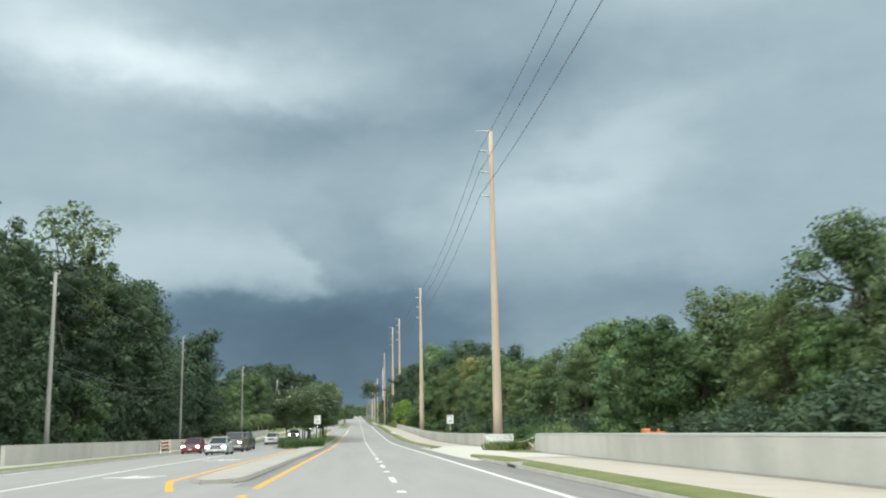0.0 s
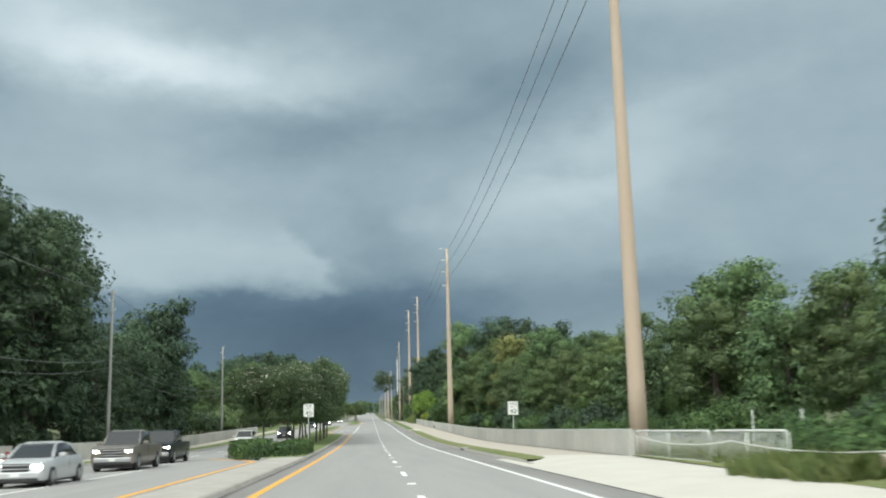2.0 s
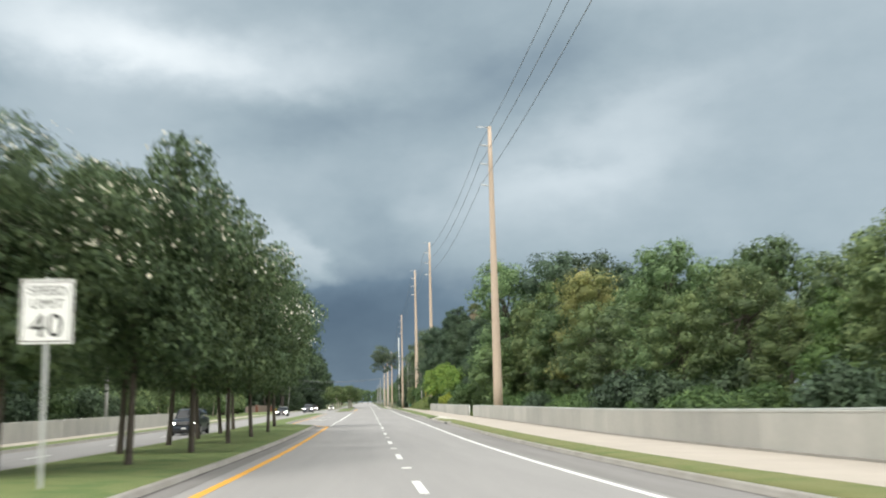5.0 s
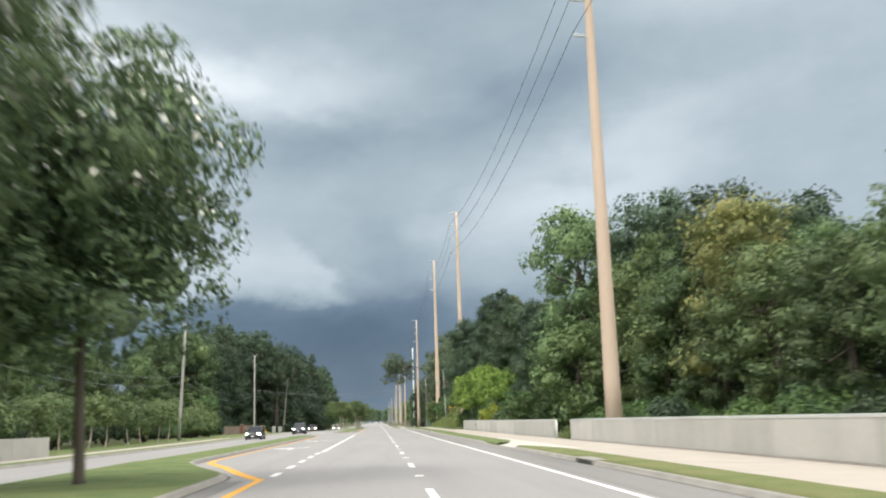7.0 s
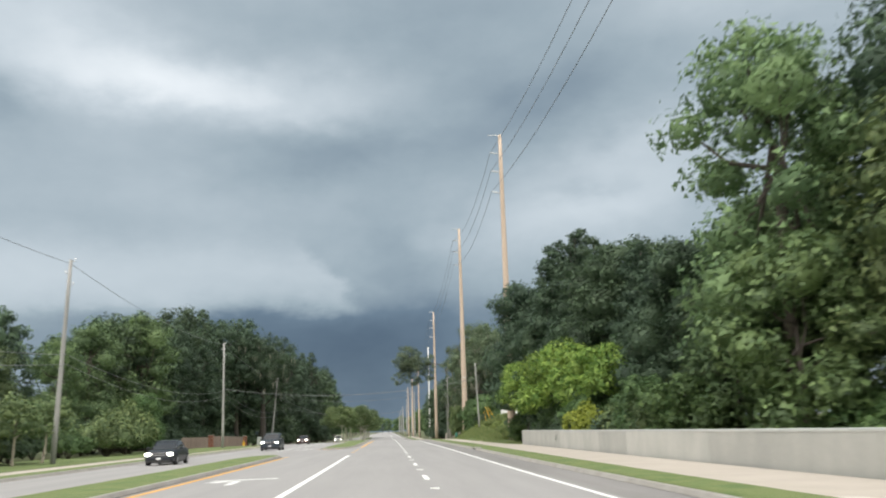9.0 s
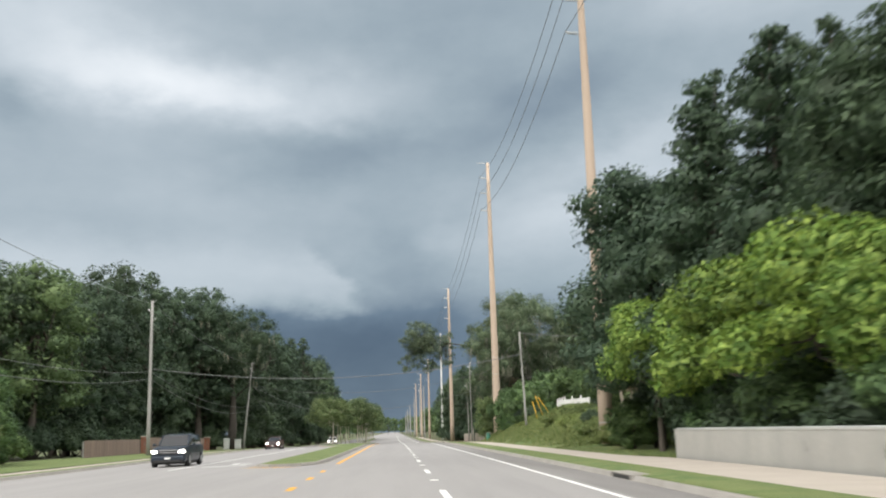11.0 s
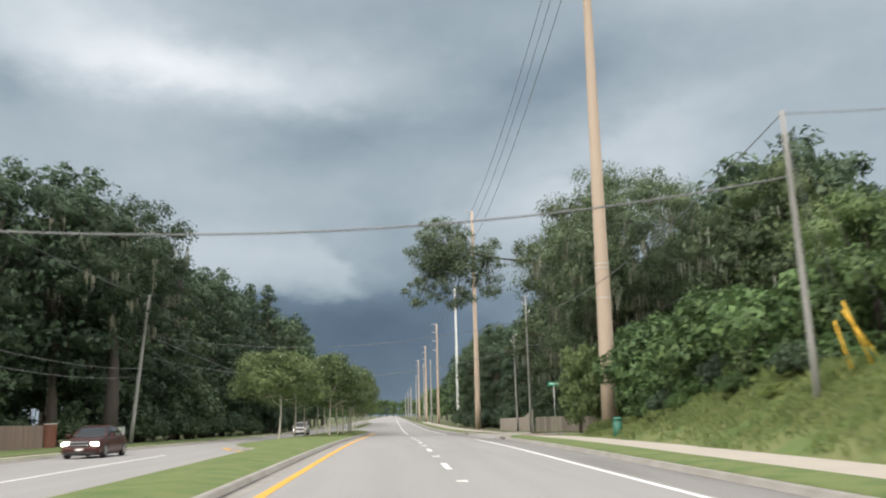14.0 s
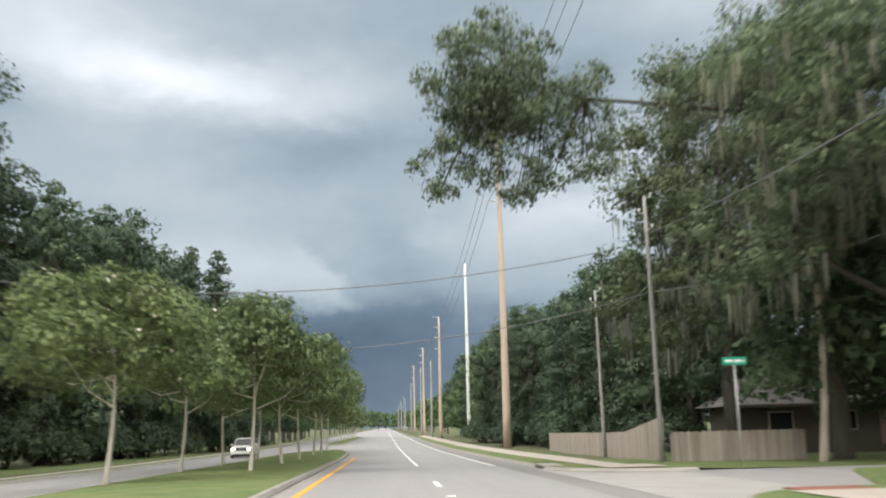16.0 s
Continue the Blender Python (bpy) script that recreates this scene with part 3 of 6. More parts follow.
def parapet(name, x, y0, y1, side, height=1.2, end_a=True, end_b=True, label="cast concrete wall along the sidewalk, streaked by rain"):
    """A cast wall 0.25 m thick in panels, with a chamfered cap and a shallow recess below it; side: the face towards the road."""
    wall = empty(name, Matrix(), label, "wall", kind="structure")
    base = (-0.05 if x > 0 else -0.17)
    n = max(1, round((y1 - y0) / 6.1))
    t = 0.25 * -side

    def row_body(y):
        return [(x, base - 0.3), (x, base + height - 0.06), (x + 0.012 * -side, base + height - 0.05), (x + t, base + height - 0.05), (x + t, base - 0.3)]

    def row_cap(y):
        o = 0.012 * side
        return [(x, base + height - 0.05), (x + o, base + height - 0.045), (x + o, base + height - 0.015), (x - o, base + height), (x + t + o, base + height), (x + t - o, base + height - 0.015), (x + t - o, base + height - 0.045), (x + t, base + height - 0.05)]
    ys = [y0 + (y1 - y0) * i / n for i in range(n + 1)]
    for a, b in zip(ys, ys[1:]):
        g = 0.012
        panel = loft("panel", [a + g, (a + b) / 2, b - g], row_body, WALL, wall)
        me = panel.data
        m = len(me.vertices) // 3
        bm = bmesh.new()
        bm.from_mesh(me)
        bm.verts.ensure_lookup_table()
        for k in (0, 2):
            bm.faces.new([bm.verts[k * m + i] for i in range(m)])
        bm.to_mesh(me)
        bm.free()
    cap = loft("cap", [y0] + steps(y0 + 0.01, y1 - 0.01, 4) + [y1], row_cap, WALL, wall)
    bm = bmesh.new()
    bm.from_mesh(cap.data)
    bm.verts.ensure_lookup_table()
    w = 8
    last = len(bm.verts) - w
    for k in (0, last):
        bm.faces.new([bm.verts[k + i] for i in range(w)])
    bm.to_mesh(cap.data)
    bm.free()
    return wall


parapet("wall_1", WALL_X, -42, 63.5, -1)
parapet("wall_2", WALL_X, 89.5, 222.6, -1)
parapet("wall_3", 12.1, 229.3, 299.3, -1)
parapet("wall_5", WALL_L, 111.5, 228, 1, 1.25, label="cast concrete wall beyond the oncoming lanes")
parapet("wall_4", WALL_L, 60, 105, 1, 1.25, label="cast concrete wall beyond the oncoming lanes")
tagged(loft("wall_footing", steps(-42, 63, 4), lambda y: [(WALL_X - 0.14, -0.06), (WALL_X - 0.13, 0.02), (WALL_X, 0.02)], CONCRETE, kind="structure"), "low concrete footing under the wall", "wall")
tagged(loft("wall_footing", steps(90, 222, 4), lambda y: [(WALL_X - 0.14, -0.06), (WALL_X - 0.13, 0.02), (WALL_X, 0.02)], CONCRETE, kind="structure"), "low concrete footing under the wall", "wall")

# ======================= trees =======================


def leaf_data(centres, outward, size, rng, droop=0.25, slim=0.55, plain=False):
    """A bent four-cornered leaf spray at each centre; plain: a three-cornered one, for trees far off."""
    n = len(centres)
    up = outward + rng.normal(0, 0.45, (n, 3))
    up /= np.linalg.norm(up, axis=1)[:, None]
    along = np.cross(up, rng.normal(0, 1, (n, 3)))
    along[:, 2] -= droop
    along /= np.linalg.norm(along, axis=1)[:, None] + 1e-9
    across = np.cross(up, along)
    across /= np.linalg.norm(across, axis=1)[:, None] + 1e-9
    s = (size * rng.uniform(0.6, 1.35, n))[:, None]
    a, b = centres - along * s * 0.5, centres + along * s * 0.5
    fold = up * s * 0.12
    c, d = centres + across * s * slim * 0.5 + fold, centres - across * s * slim * 0.5 + fold
    round_off = outward * 1.25 + up * 0.75          # a leaf is lit much as the clump it belongs to
    round_off /= np.linalg.norm(round_off, axis=1)[:, None] + 1e-9
    if plain:
        verts = np.stack([a + across * s * slim * 0.5, a - across * s * slim * 0.5, b + fold], 1).reshape(-1, 3)
        return verts, np.arange(3 * n).reshape(-1, 3), np.repeat(round_off, 3, axis=0)
    verts = np.stack([a, c, b, d], 1).reshape(-1, 3)
    i = np.arange(n)[:, None] * 4
    tris = np.concatenate([i + np.array([0, 2, 1]), i + np.array([0, 3, 2])], 1).reshape(-1, 3)
    return verts, tris, np.repeat(round_off, 4, axis=0)


def ball_data(centre, radii, rng, rings=4, sides=6):
    """A rough lump of shaded inner foliage."""
    verts = [(centre[0], centre[1], centre[2] + radii[2])]
    for r in range(1, rings):
        a = math.pi * r / rings
        for k in range(sides):
            b = 2 * math.pi * (k + 0.5 * (r % 2)) / sides
            j = rng.uniform(0.8, 1.15)
            verts.append((centre[0] + radii[0] * math.sin(a) * math.cos(b) * j, centre[1] + radii[1] * math.sin(a) * math.sin(b) * j, centre[2] + radii[2] * math.cos(a) * j))
    verts.append((centre[0], centre[1], centre[2] - radii[2]))
    tris = []
    for k in range(sides):
        tris.append((0, 1 + k, 1 + (k + 1) % sides))
        for r in range(rings - 2):
            a, b = 1 + r * sides + k, 1 + r * sides + (k + 1) % sides
            tris += [(a, a + sides, b), (b, a + sides, b + sides)]
        o = 1 + (rings - 2) * sides
        tris.append((o + (k + 1) % sides, o + k, len(verts) - 1))
    verts = np.array(verts)
    away = (verts - np.array(centre)) / np.array(radii) ** 2
    return verts, np.array(tris), away / (np.linalg.norm(away, axis=1)[:, None] + 1e-9)


def tri_mesh(name, sets, material):
    """Many small triangle sets as one mesh."""
    verts, tris, normals, k = [], [], [], 0
    for v, f, *n in sets:
        verts.append(v)
        tris.append(f + k)
        normals += n
        k += len(v)
    verts, tris = np.concatenate(verts), np.concatenate(tris)
    me = bpy.data.meshes.new(name)
    me.vertices.add(len(verts))
    me.vertices.foreach_set("co", verts.astype(np.float32).ravel())
    me.loops.add(len(tris) * 3)
    me.loops.foreach_set("vertex_index", tris.astype(np.int32).ravel())
    me.polygons.add(len(tris))
    me.polygons.foreach_set("loop_start", np.arange(0, len(tris) * 3, 3, dtype=np.int32))
    me.update(calc_edges=True)
    if len(normals) == len(sets):
        me.normals_split_custom_set_from_vertices(np.concatenate(normals).tolist())
    me.materials.append(material)
    return me


def crown_sets(blobs, count, size, rng, core=0.72, droop=0.25, low=-0.75, slim=0.55, tufts=4, inner=0.72, plain=False):
    """Leaf sprays over lumps of foliage (x, y, z, rx, ry, rz)."""
    lumps = list(blobs)
    for q in blobs:                      # smaller tufts break the outline of each lump
        for _ in range(tufts):
            d = rng.normal(0, 1, 3)
            d /= np.linalg.norm(d)
            d[2] = abs(d[2]) * 0.9 - 0.15
            k = rng.uniform(0.25, 0.42)
            lumps.append((q[0] + d[0] * q[3] * 0.92, q[1] + d[1] * q[4] * 0.92, q[2] + d[2] * q[5] * 1.05, q[3] * k, q[4] * k, q[5] * k * 1.1))
    solid, blobs = blobs, lumps
    weight = np.array([b[3] * b[4] + b[3] * b[5] for b in blobs])
    pick = rng.choice(len(blobs), count, p=weight / weight.sum())
    b = np.array(blobs)[pick]
    d = rng.normal(0, 1, (count, 3))
    d /= np.linalg.norm(d, axis=1)[:, None]
    d[:, 2] = np.where(d[:, 2] < low, -d[:, 2], d[:, 2])
    r = rng.uniform(inner, 1.08, count)
    lump = 1 + 0.16 * np.sin(d[:, 0] * 7 + b[:, 0] * 3) * np.sin(d[:, 1] * 8 + b[:, 1] * 5) * np.sin(d[:, 2] * 7 + b[:, 2])
    centres = b[:, :3] + d * b[:, 3:6] * (r * lump)[:, None]
    out = d / b[:, 3:6]
    out /= np.linalg.norm(out, axis=1)[:, None]
    out[:, 2] += 0.35
    sets = [leaf_data(centres, out, size, rng, droop, slim, plain)]
    for q in solid:
        sets.append(ball_data(q[:3], np.array(q[3:6]) * core, rng))
    return sets


def limbs(trunk_top, blobs, r0, rng, share=0.6):
    sets = []
    for q in blobs:
        if rng.uniform() > share:
            continue
        a, c = Vector(trunk_top(rng.uniform(0.45, 1.0))), Vector(q[:3])
        m = (a + c) / 2 + Vector((rng.uniform(-0.3, 0.3), rng.uniform(-0.3, 0.3), -0.12 * (c - a).length))
        sets.append(tube_data([a, m, c], [r0, r0 * 0.65, r0 * 0.25], 5, False))
    return sets


def build_tree(name, seed, height, spread, trunk_r, leaf, count, size, label, category="tree", bark=None, clear=0.3, lumps=22, shape="round", droop=0.25, core=0.72, lean=0.0, plain=True):
    """A tree: tapered trunk with limbs, and a crown of leaf sprays in uneven lumps."""
    rng = np.random.default_rng(seed)
    thing = empty(name, Matrix(), label, category)
    blobs = []
    z0 = height * clear
    for i in range(lumps):
        f = (i + rng.uniform(0, 0.9)) / lumps
        z = z0 + (height - z0) * (0.06 + 0.86 * f)
        k = (z - z0) / (height - z0)
        if shape == "round":
            w = spread * (math.sin(math.pi * min(1, 0.22 + 0.72 * k)) ** 0.7)
        elif shape == "cone":
            w = spread * (1.02 - k) ** 0.8
        elif shape == "umbrella":
            w = spread * (1.12 - 0.75 * k ** 1.6)
        elif shape == "vase":
            w = spread * (0.45 + 0.75 * k) * (1 - max(0, k - 0.72) * 1.9)
        else:
            w = spread * (1.0 - 0.5 * k)
        a = i * 2.399 + rng.uniform(-0.5, 0.5)
        d = w * rng.uniform(0.35, 0.85) * (0.4 if k > 0.92 else 1)
        r = (0.30 + 0.22 * rng.uniform()) * spread * (1.0 if shape != "cone" else (1.15 - 0.75 * k)) * (0.75 if k > 0.85 else 1) * (0.8 if shape == "umbrella" else 1)
        blobs.append((d * math.cos(a) + lean * k, d * math.sin(a), z, r, r, r * rng.uniform(0.6, 0.85)))
    bend = rng.uniform(-0.25, 0.25, 2)

    def trunk_at(k):
        z = height * 0.78 * k
        return (bend[0] * math.sin(k * 3) + lean * k * 0.6, bend[1] * math.sin(k * 2.3), z)
    path = [trunk_at(k) for k in (0, 0.03, 0.2, 0.4, 0.6, 0.8, 1.0)]
    path[0] = (path[0][0], path[0][1], -0.4)
    rad = [trunk_r * q for q in (1.5, 1.15, 0.95, 0.8, 0.6, 0.4, 0.15)]
    wood = [tube_data(path, rad, 8)] + limbs(trunk_at, blobs, trunk_r * 0.42, rng)
    mesh_object("trunk", *join_data(*wood), bark or BARK, thing, smooth=True)
    crown = new("crown", tri_mesh("crown", crown_sets(blobs, count, size, rng, core, droop, slim=0.8 if plain else 0.55, plain=plain), leaf))
    crown.parent = thing
    return thing, blobs, rng


def bush(name, seed, height, spread, leaf, count, size, label, lumps=9):
    rng = np.random.default_rng(seed)
    thing = empty(name, Matrix(), label, "bush")
    blobs = []
    for i in range(lumps):
        a, d = i * 2.399, spread * math.sqrt(i / lumps) * 0.75
        r = spread * rng.uniform(0.28, 0.5)
        top = height * (1 - 0.55 * (d / spread) ** 1.5) * rng.uniform(0.7, 1.0)
        blobs.append((d * math.cos(a), d * math.sin(a), top * 0.52, r, r, max(0.3, top * 0.48)))
    stems = [tube_data([(0, 0, -0.2), (b[0] * 0.5, b[1] * 0.5, b[2] * 0.5), b[:3]], [0.06, 0.045, 0.02], 5) for b in blobs[:6]]
    mesh_object("woody_base", *join_data(*stems), BARK, thing, smooth=True)
    crown = new("crown", tri_mesh("crown", crown_sets(blobs, count, size, rng, 0.6, 0.25, -0.4, 0.8, plain=True), leaf))
    crown.parent = thing
    return thing


def plant(thing, x, y, scale=1.0, turn=0.0, dz=-0.18, group="", tall=1.0, label=""):
    m = Matrix.Translation((x, y, Z(y) + dz)) @ pose(0, 0, 0, 0, 0, turn) @ Matrix.Diagonal((scale, scale, scale * tall, 1))
    if thing.get("planted"):
        ob = copy_thing(thing, m @ Matrix.Diagonal((1 / thing.scale.x, 1 / thing.scale.y, 1 / thing.scale.z, 1)))
    else:
        thing["planted"] = 1
        thing.matrix_world = m
        ob = thing
    return tagged(ob, label, group=group)


oak = build_tree("tree", 11, 18, 5.2, 0.34, LEAF, 5400, 0.40, "tall broadleaf tree with dense green crown", lumps=26, clear=0.16, core=0.62)[0]
oak_b = build_tree("tree", 12, 16, 4.8, 0.3, LEAF_OLIVE, 5200, 0.38, "broadleaf tree with yellowish green leaves", lumps=24, clear=0.14, core=0.62)[0]
oak_c = build_tree("tree", 13, 22, 5.6, 0.4, LEAF_DEEP, 5200, 0.44, "very tall dark green tree in a dense wood", lumps=30, clear=0.14, core=0.55)[0]
cone = build_tree("tree", 14, 20, 4.4, 0.32, LEAF_DEEP, 5600, 0.45, "tall dark tree with pointed crown", lumps=32, shape="cone", clear=0.06, core=0.55)[0]
thin = build_tree("tree", 17, 18, 3.6, 0.26, LEAF_OLIVE, 3800, 0.34, "tall thin tree with an open feathery crown", lumps=20, clear=0.35, core=0.3)[0]
low_tree = build_tree("tree", 15, 9, 4.0, 0.2, LEAF, 3900, 0.4, "low broadleaf tree at the edge of the wood", lumps=20, clear=0.05, core=0.55)[0]
vine_tree = build_tree("vine_covered_tree", 16, 13, 4.2, 0.3, LEAF_VINE, 8200, 0.36, "tree smothered in bright green hanging vines", lumps=24, shape="skirt", clear=0.02, droop=0.9, core=0.6)[0]
vine_dark = build_tree("vine_covered_tree", 20, 13, 4.2, 0.3, LEAF_DARK, 8200, 0.36, "dark tree smothered in hanging vines", lumps=24, shape="skirt", clear=0.02, droop=0.9, core=0.6)[0]
far_oak = build_tree("tree", 18, 18, 5.6, 0.34, LEAF, 2200, 0.8, "broadleaf tree in the depth of the wood", lumps=22, clear=0.12, core=0.68)[0]
far_dark = build_tree("tree", 19, 20, 5.8, 0.36, LEAF_DARK, 2200, 0.82, "dark tall tree in the depth of the wood", lumps=24, clear=0.10, core=0.68)[0]
shrub = bush("bush", 21, 3.2, 2.6, LEAF_VINE, 3000, 0.28, "rank green bush behind the wall")
shrub_dark = bush("bush", 22, 4.2, 3.0, LEAF_DEEP, 2600, 0.33, "dark green undergrowth at the edge of the wood")
shrub_olive = bush("bush", 23, 5.2, 3.4, LEAF_OLIVE, 4200, 0.28, "olive green brush beside the lawn")
TALL = {oak: 18, oak_b: 16, oak_c: 22, cone: 20, thin: 18, low_tree: 9, vine_tree: 13, vine_dark: 13, far_oak: 18, far_dark: 20, shrub: 3.2, shrub_dark: 4.2, shrub_olive: 5.2}

pick = random.Random(5)


def front_right(y):
    return at([(-40, 34), (60, 34), (118, 33), (160, 30), (200, 28), (242, 25), (262, 21), (285, 18.4), (306, 18.3), (322, 20.4), (334, 27), (380, 25), (400, 24), (430, 24), (452, 21.3), (480, 16), (520, 15), (700, 16), (1400, 18)], y)


def front_left(y):
    return at([(-40, -42), (60, -34), (150, -31), (215, -33), (240, -46), (330, -46), (362, -36), (395, -34), (408, -34), (416, -30), (430, -27), (450, -25.5), (480, -24), (500, -19.5), (640, -21), (1400, -24)], y)


TOP_R = [(0, 17), (92, 15.5), (130, 17), (160, 16), (183, 16.6), (197, 16.6), (215, 18.5), (245, 21.5), (258, 24), (272, 20), (290, 18), (305, 18.5), (322, 18), (340, 17), (375, 17), (390, 20), (410, 25), (425, 27), (450, 20), (475, 19), (500, 20), (530, 19), (640, 14), (1300, 15)]
TOP_L = [(0, 20), (60, 20), (100, 25.5), (132, 25.5), (149, 26), (165, 17), (190, 16), (207, 22), (225, 15), (300, 15), (345, 18), (380, 22), (400, 26), (414, 27.2), (430, 25), (452, 24.5), (470, 25), (500, 25), (530, 22), (640, 15), (1300, 15)]


def wood(front, side, y0, y1, gap, kinds, group, depth, low, high, tops=None):
    """Trees along the edge of a wood; low to high: their share of the wood's height there, or of their own."""
    y = y0
    while y < y1:
        x = front(y) + side * (depth + pick.uniform(0, 3.0))
        th = pick.choice(kinds)
        s = pick.uniform(low, high) * (1.1 * at(tops, y) / TALL[th] if tops else 1.0)
        plant(th, x, y, s, pick.uniform(0, 360), group=group, tall=pick.uniform(0.94, 1.06) if tops else pick.uniform(0.85, 1.15))
        y += gap * pick.uniform(0.75, 1.25)


RIGHT, LEFT = "trees of the wood beyond the wall", "trees of the wood across the road"
wood(front_right, 1, 30, 262, 8.5, [low_tree, oak_b, oak_b, vine_tree], RIGHT, 0.5, 0.5, 0.75, TOP_R)
wood(front_right, 1, 34, 258, 10.0, [oak, oak_b, oak, oak_b], RIGHT, 5, 0.62, 1.02, TOP_R)
wood(front_right, 1, 34, 270, 18.0, [far_oak], RIGHT, 13, 0.7, 0.9, TOP_R)
near_cone = build_tree("tree", 24, 20, 4.4, 0.3, LEAF_DARK, 21000, 0.27, "tall dark tree with pointed crown close to the road", lumps=40, shape="cone", clear=0.05, core=0.78)[0]
near_oak = build_tree("tree", 25, 17, 4.8, 0.32, LEAF_DARK, 21000, 0.28, "tall dark leafy tree close to the road", lumps=36, clear=0.16, core=0.78)[0]
TALL[near_cone], TALL[near_oak] = 20, 17
for th, x, y, s, r in ((near_oak, 15.8, 314.8, 1.06, 40), (near_cone, 17.0, 306, 1.1, 0), (near_cone, 18.2, 299.5, 1.1, 70), (near_cone, 19.2, 295.5, 1.0, 260), (near_oak, 20.0, 290, 1.04, 200), (near_cone, 19.6, 283.5, 0.84, 310), (near_oak, 20.3, 274, 0.84, 77), (near_cone, 19.5, 313.5, 0.9, 130), (near_oak, 18.0, 319.5, 0.55, 80)):
    plant(th, x, y, s, r, group=RIGHT)
wood(front_right, 1, 240, 336, 8.0, [oak_c, cone, oak], RIGHT, 7, 0.85, 1.02, TOP_R)
wood(front_right, 1, 250, 340, 16.0, [far_dark], RIGHT, 15, 0.8, 0.95, TOP_R)
wood(front_right, 1, 336, 400, 7.0, [oak, oak_b, oak], RIGHT, 6, 0.6, 0.95, TOP_R)
wood(front_right, 1, 330, 400, 10.0, [far_oak, far_dark], RIGHT, 15, 0.8, 1.0, TOP_R)
wood(front_right, 1, 440, 520, 7.0, [oak_c, oak_c, cone], RIGHT, 1, 0.6, 1.0, TOP_R)
wood(front_right, 1, 400, 520, 9.0, [far_dark], RIGHT, 10, 0.8, 1.0, TOP_R)
wood(front_right, 1, 520, 640, 10.0, [far_oak, far_dark], RIGHT, 3, 0.8, 1.1, TOP_R)
wood(front_right, 1, 640, 1250, 45.0, [far_oak], RIGHT, 4, 0.8, 1.1, TOP_R)
wood(front_left, -1, 62, 158, 9.0, [oak_c, oak_c, oak_c, cone], LEFT, 2, 0.9, 1.0, TOP_L)
wood(front_left, -1, 60, 165, 15.0, [far_dark], LEFT, 10, 0.85, 1.0, TOP_L)
wood(front_left, -1, 64, 235, 8.5, [low_tree, shrub_dark, shrub_dark], LEFT, -1.5, 0.8, 1.1)
wood(front_left, -1, 160, 235, 8.0, [oak_c, oak_c, oak_c, vine_dark], LEFT, 3, 0.8, 1.0, TOP_L)
wood(front_left, -1, 235, 362, 11.0, [oak, oak_b, thin, oak], LEFT, 1, 0.75, 1.0, TOP_L)
wood(front_left, -1, 240, 362, 18.0, [far_dark], LEFT, 10, 0.85, 1.05, TOP_L)
wood(front_left, -1, 362, 520, 7.5, [oak_c, cone, oak_c], LEFT, 3, 0.85, 1.02, TOP_L)
wood(front_left, -1, 362, 520, 16.0, [far_dark], LEFT, 12, 0.85, 1.0, TOP_L)
wood(front_left, -1, 340, 520, 6.0, [shrub_dark], LEFT, 0.0, 0.8, 1.1)
wood(front_left, -1, 520, 640, 10.0, [far_oak, far_dark], LEFT, 2, 0.8, 1.0, TOP_L)
wood(front_left, -1, 640, 1250, 45.0, [far_oak], LEFT, 4, 0.8, 1.05, TOP_L)
wood(front_right, 1, 190, 262, 5.0, [shrub, shrub_dark], RIGHT, 1.0, 0.9, 1.3)
wood(front_right, 1, 446, 530, 5.0, [shrub_dark], RIGHT, -1.0, 0.8, 1.1)
for k in range(15):
    plant(far_oak, -56 + 8 * k, 1290 + 37 * (k * 3 % 4), 0.9 + 0.1 * (k * 7 % 4), k * 67, group="trees where the road bends away")
plant(oak_c, -32.8, 139, 1.14, 40, group=LEFT)
plant(oak_c, -35.5, 131, 1.12, 240, group=LEFT)
plant(thin, -36.5, 119, 1.75, 200, group=LEFT)
plant(oak, 21.5, 262, 1.3, 33, group=RIGHT, tall=1.05)
plant(low_tree, 20.0, 257, 1.15, 70, group=RIGHT)
plant(oak_b, 22.5, 266, 0.9, 170, group=RIGHT)
plant(low_tree, 19.2, 264, 0.9, 270, group=RIGHT)
plant(oak, 30.5, 207, 1.0, 133, group=RIGHT)
yellowing = build_tree("tree", 28, 18, 5.0, 0.32, foliage("leaf_yellowing", (0.135, 0.170, 0.066), (0.250, 0.255, 0.112), fine=6.0), 6000, 0.36, "tall tree with yellowing leaves at the top of the wood", lumps=26, clear=0.2, core=0.6)[0]
plant(yellowing, 29.0, 236, 1.06, 20, group=RIGHT)
plant(oak, 26.0, 243, 0.82, 250, group=RIGHT)
plant(vine_dark, -35, 205, 1.8, 80, group=LEFT)
plant(vine_tree, 29.3, 91, 1.0, 10, group=RIGHT)
plant(thin, 38, 97, 0.95, 40, group=RIGHT)
plant(oak, 37, 66, 1.0, 70, group=RIGHT)
plant(vine_tree, 33.5, 99, 0.95, 120, group=RIGHT)
wood(lambda y: 17.5 + 0.35 * (front_right(y) - 17), 1, 88, 258, 6.0, [shrub, shrub, shrub_dark], "bushes behind the wall", 0, 0.7, 1.05)
wood(lambda y: 26.0, 1, 22, 80, 6.0, [shrub, shrub_dark], "bushes behind the wall", 0, 0.7, 1.2)
wood(lambda y: -29.0, -1, 228, 294, 5.0, [shrub_olive, shrub_olive, shrub_dark], "brush beside the lawn", 0, 0.8, 1.3)
wood(lambda y: -35.0, -1, 232, 345, 6.0, [shrub_dark], "brush beside the lawn", 0, 0.9, 1.2)
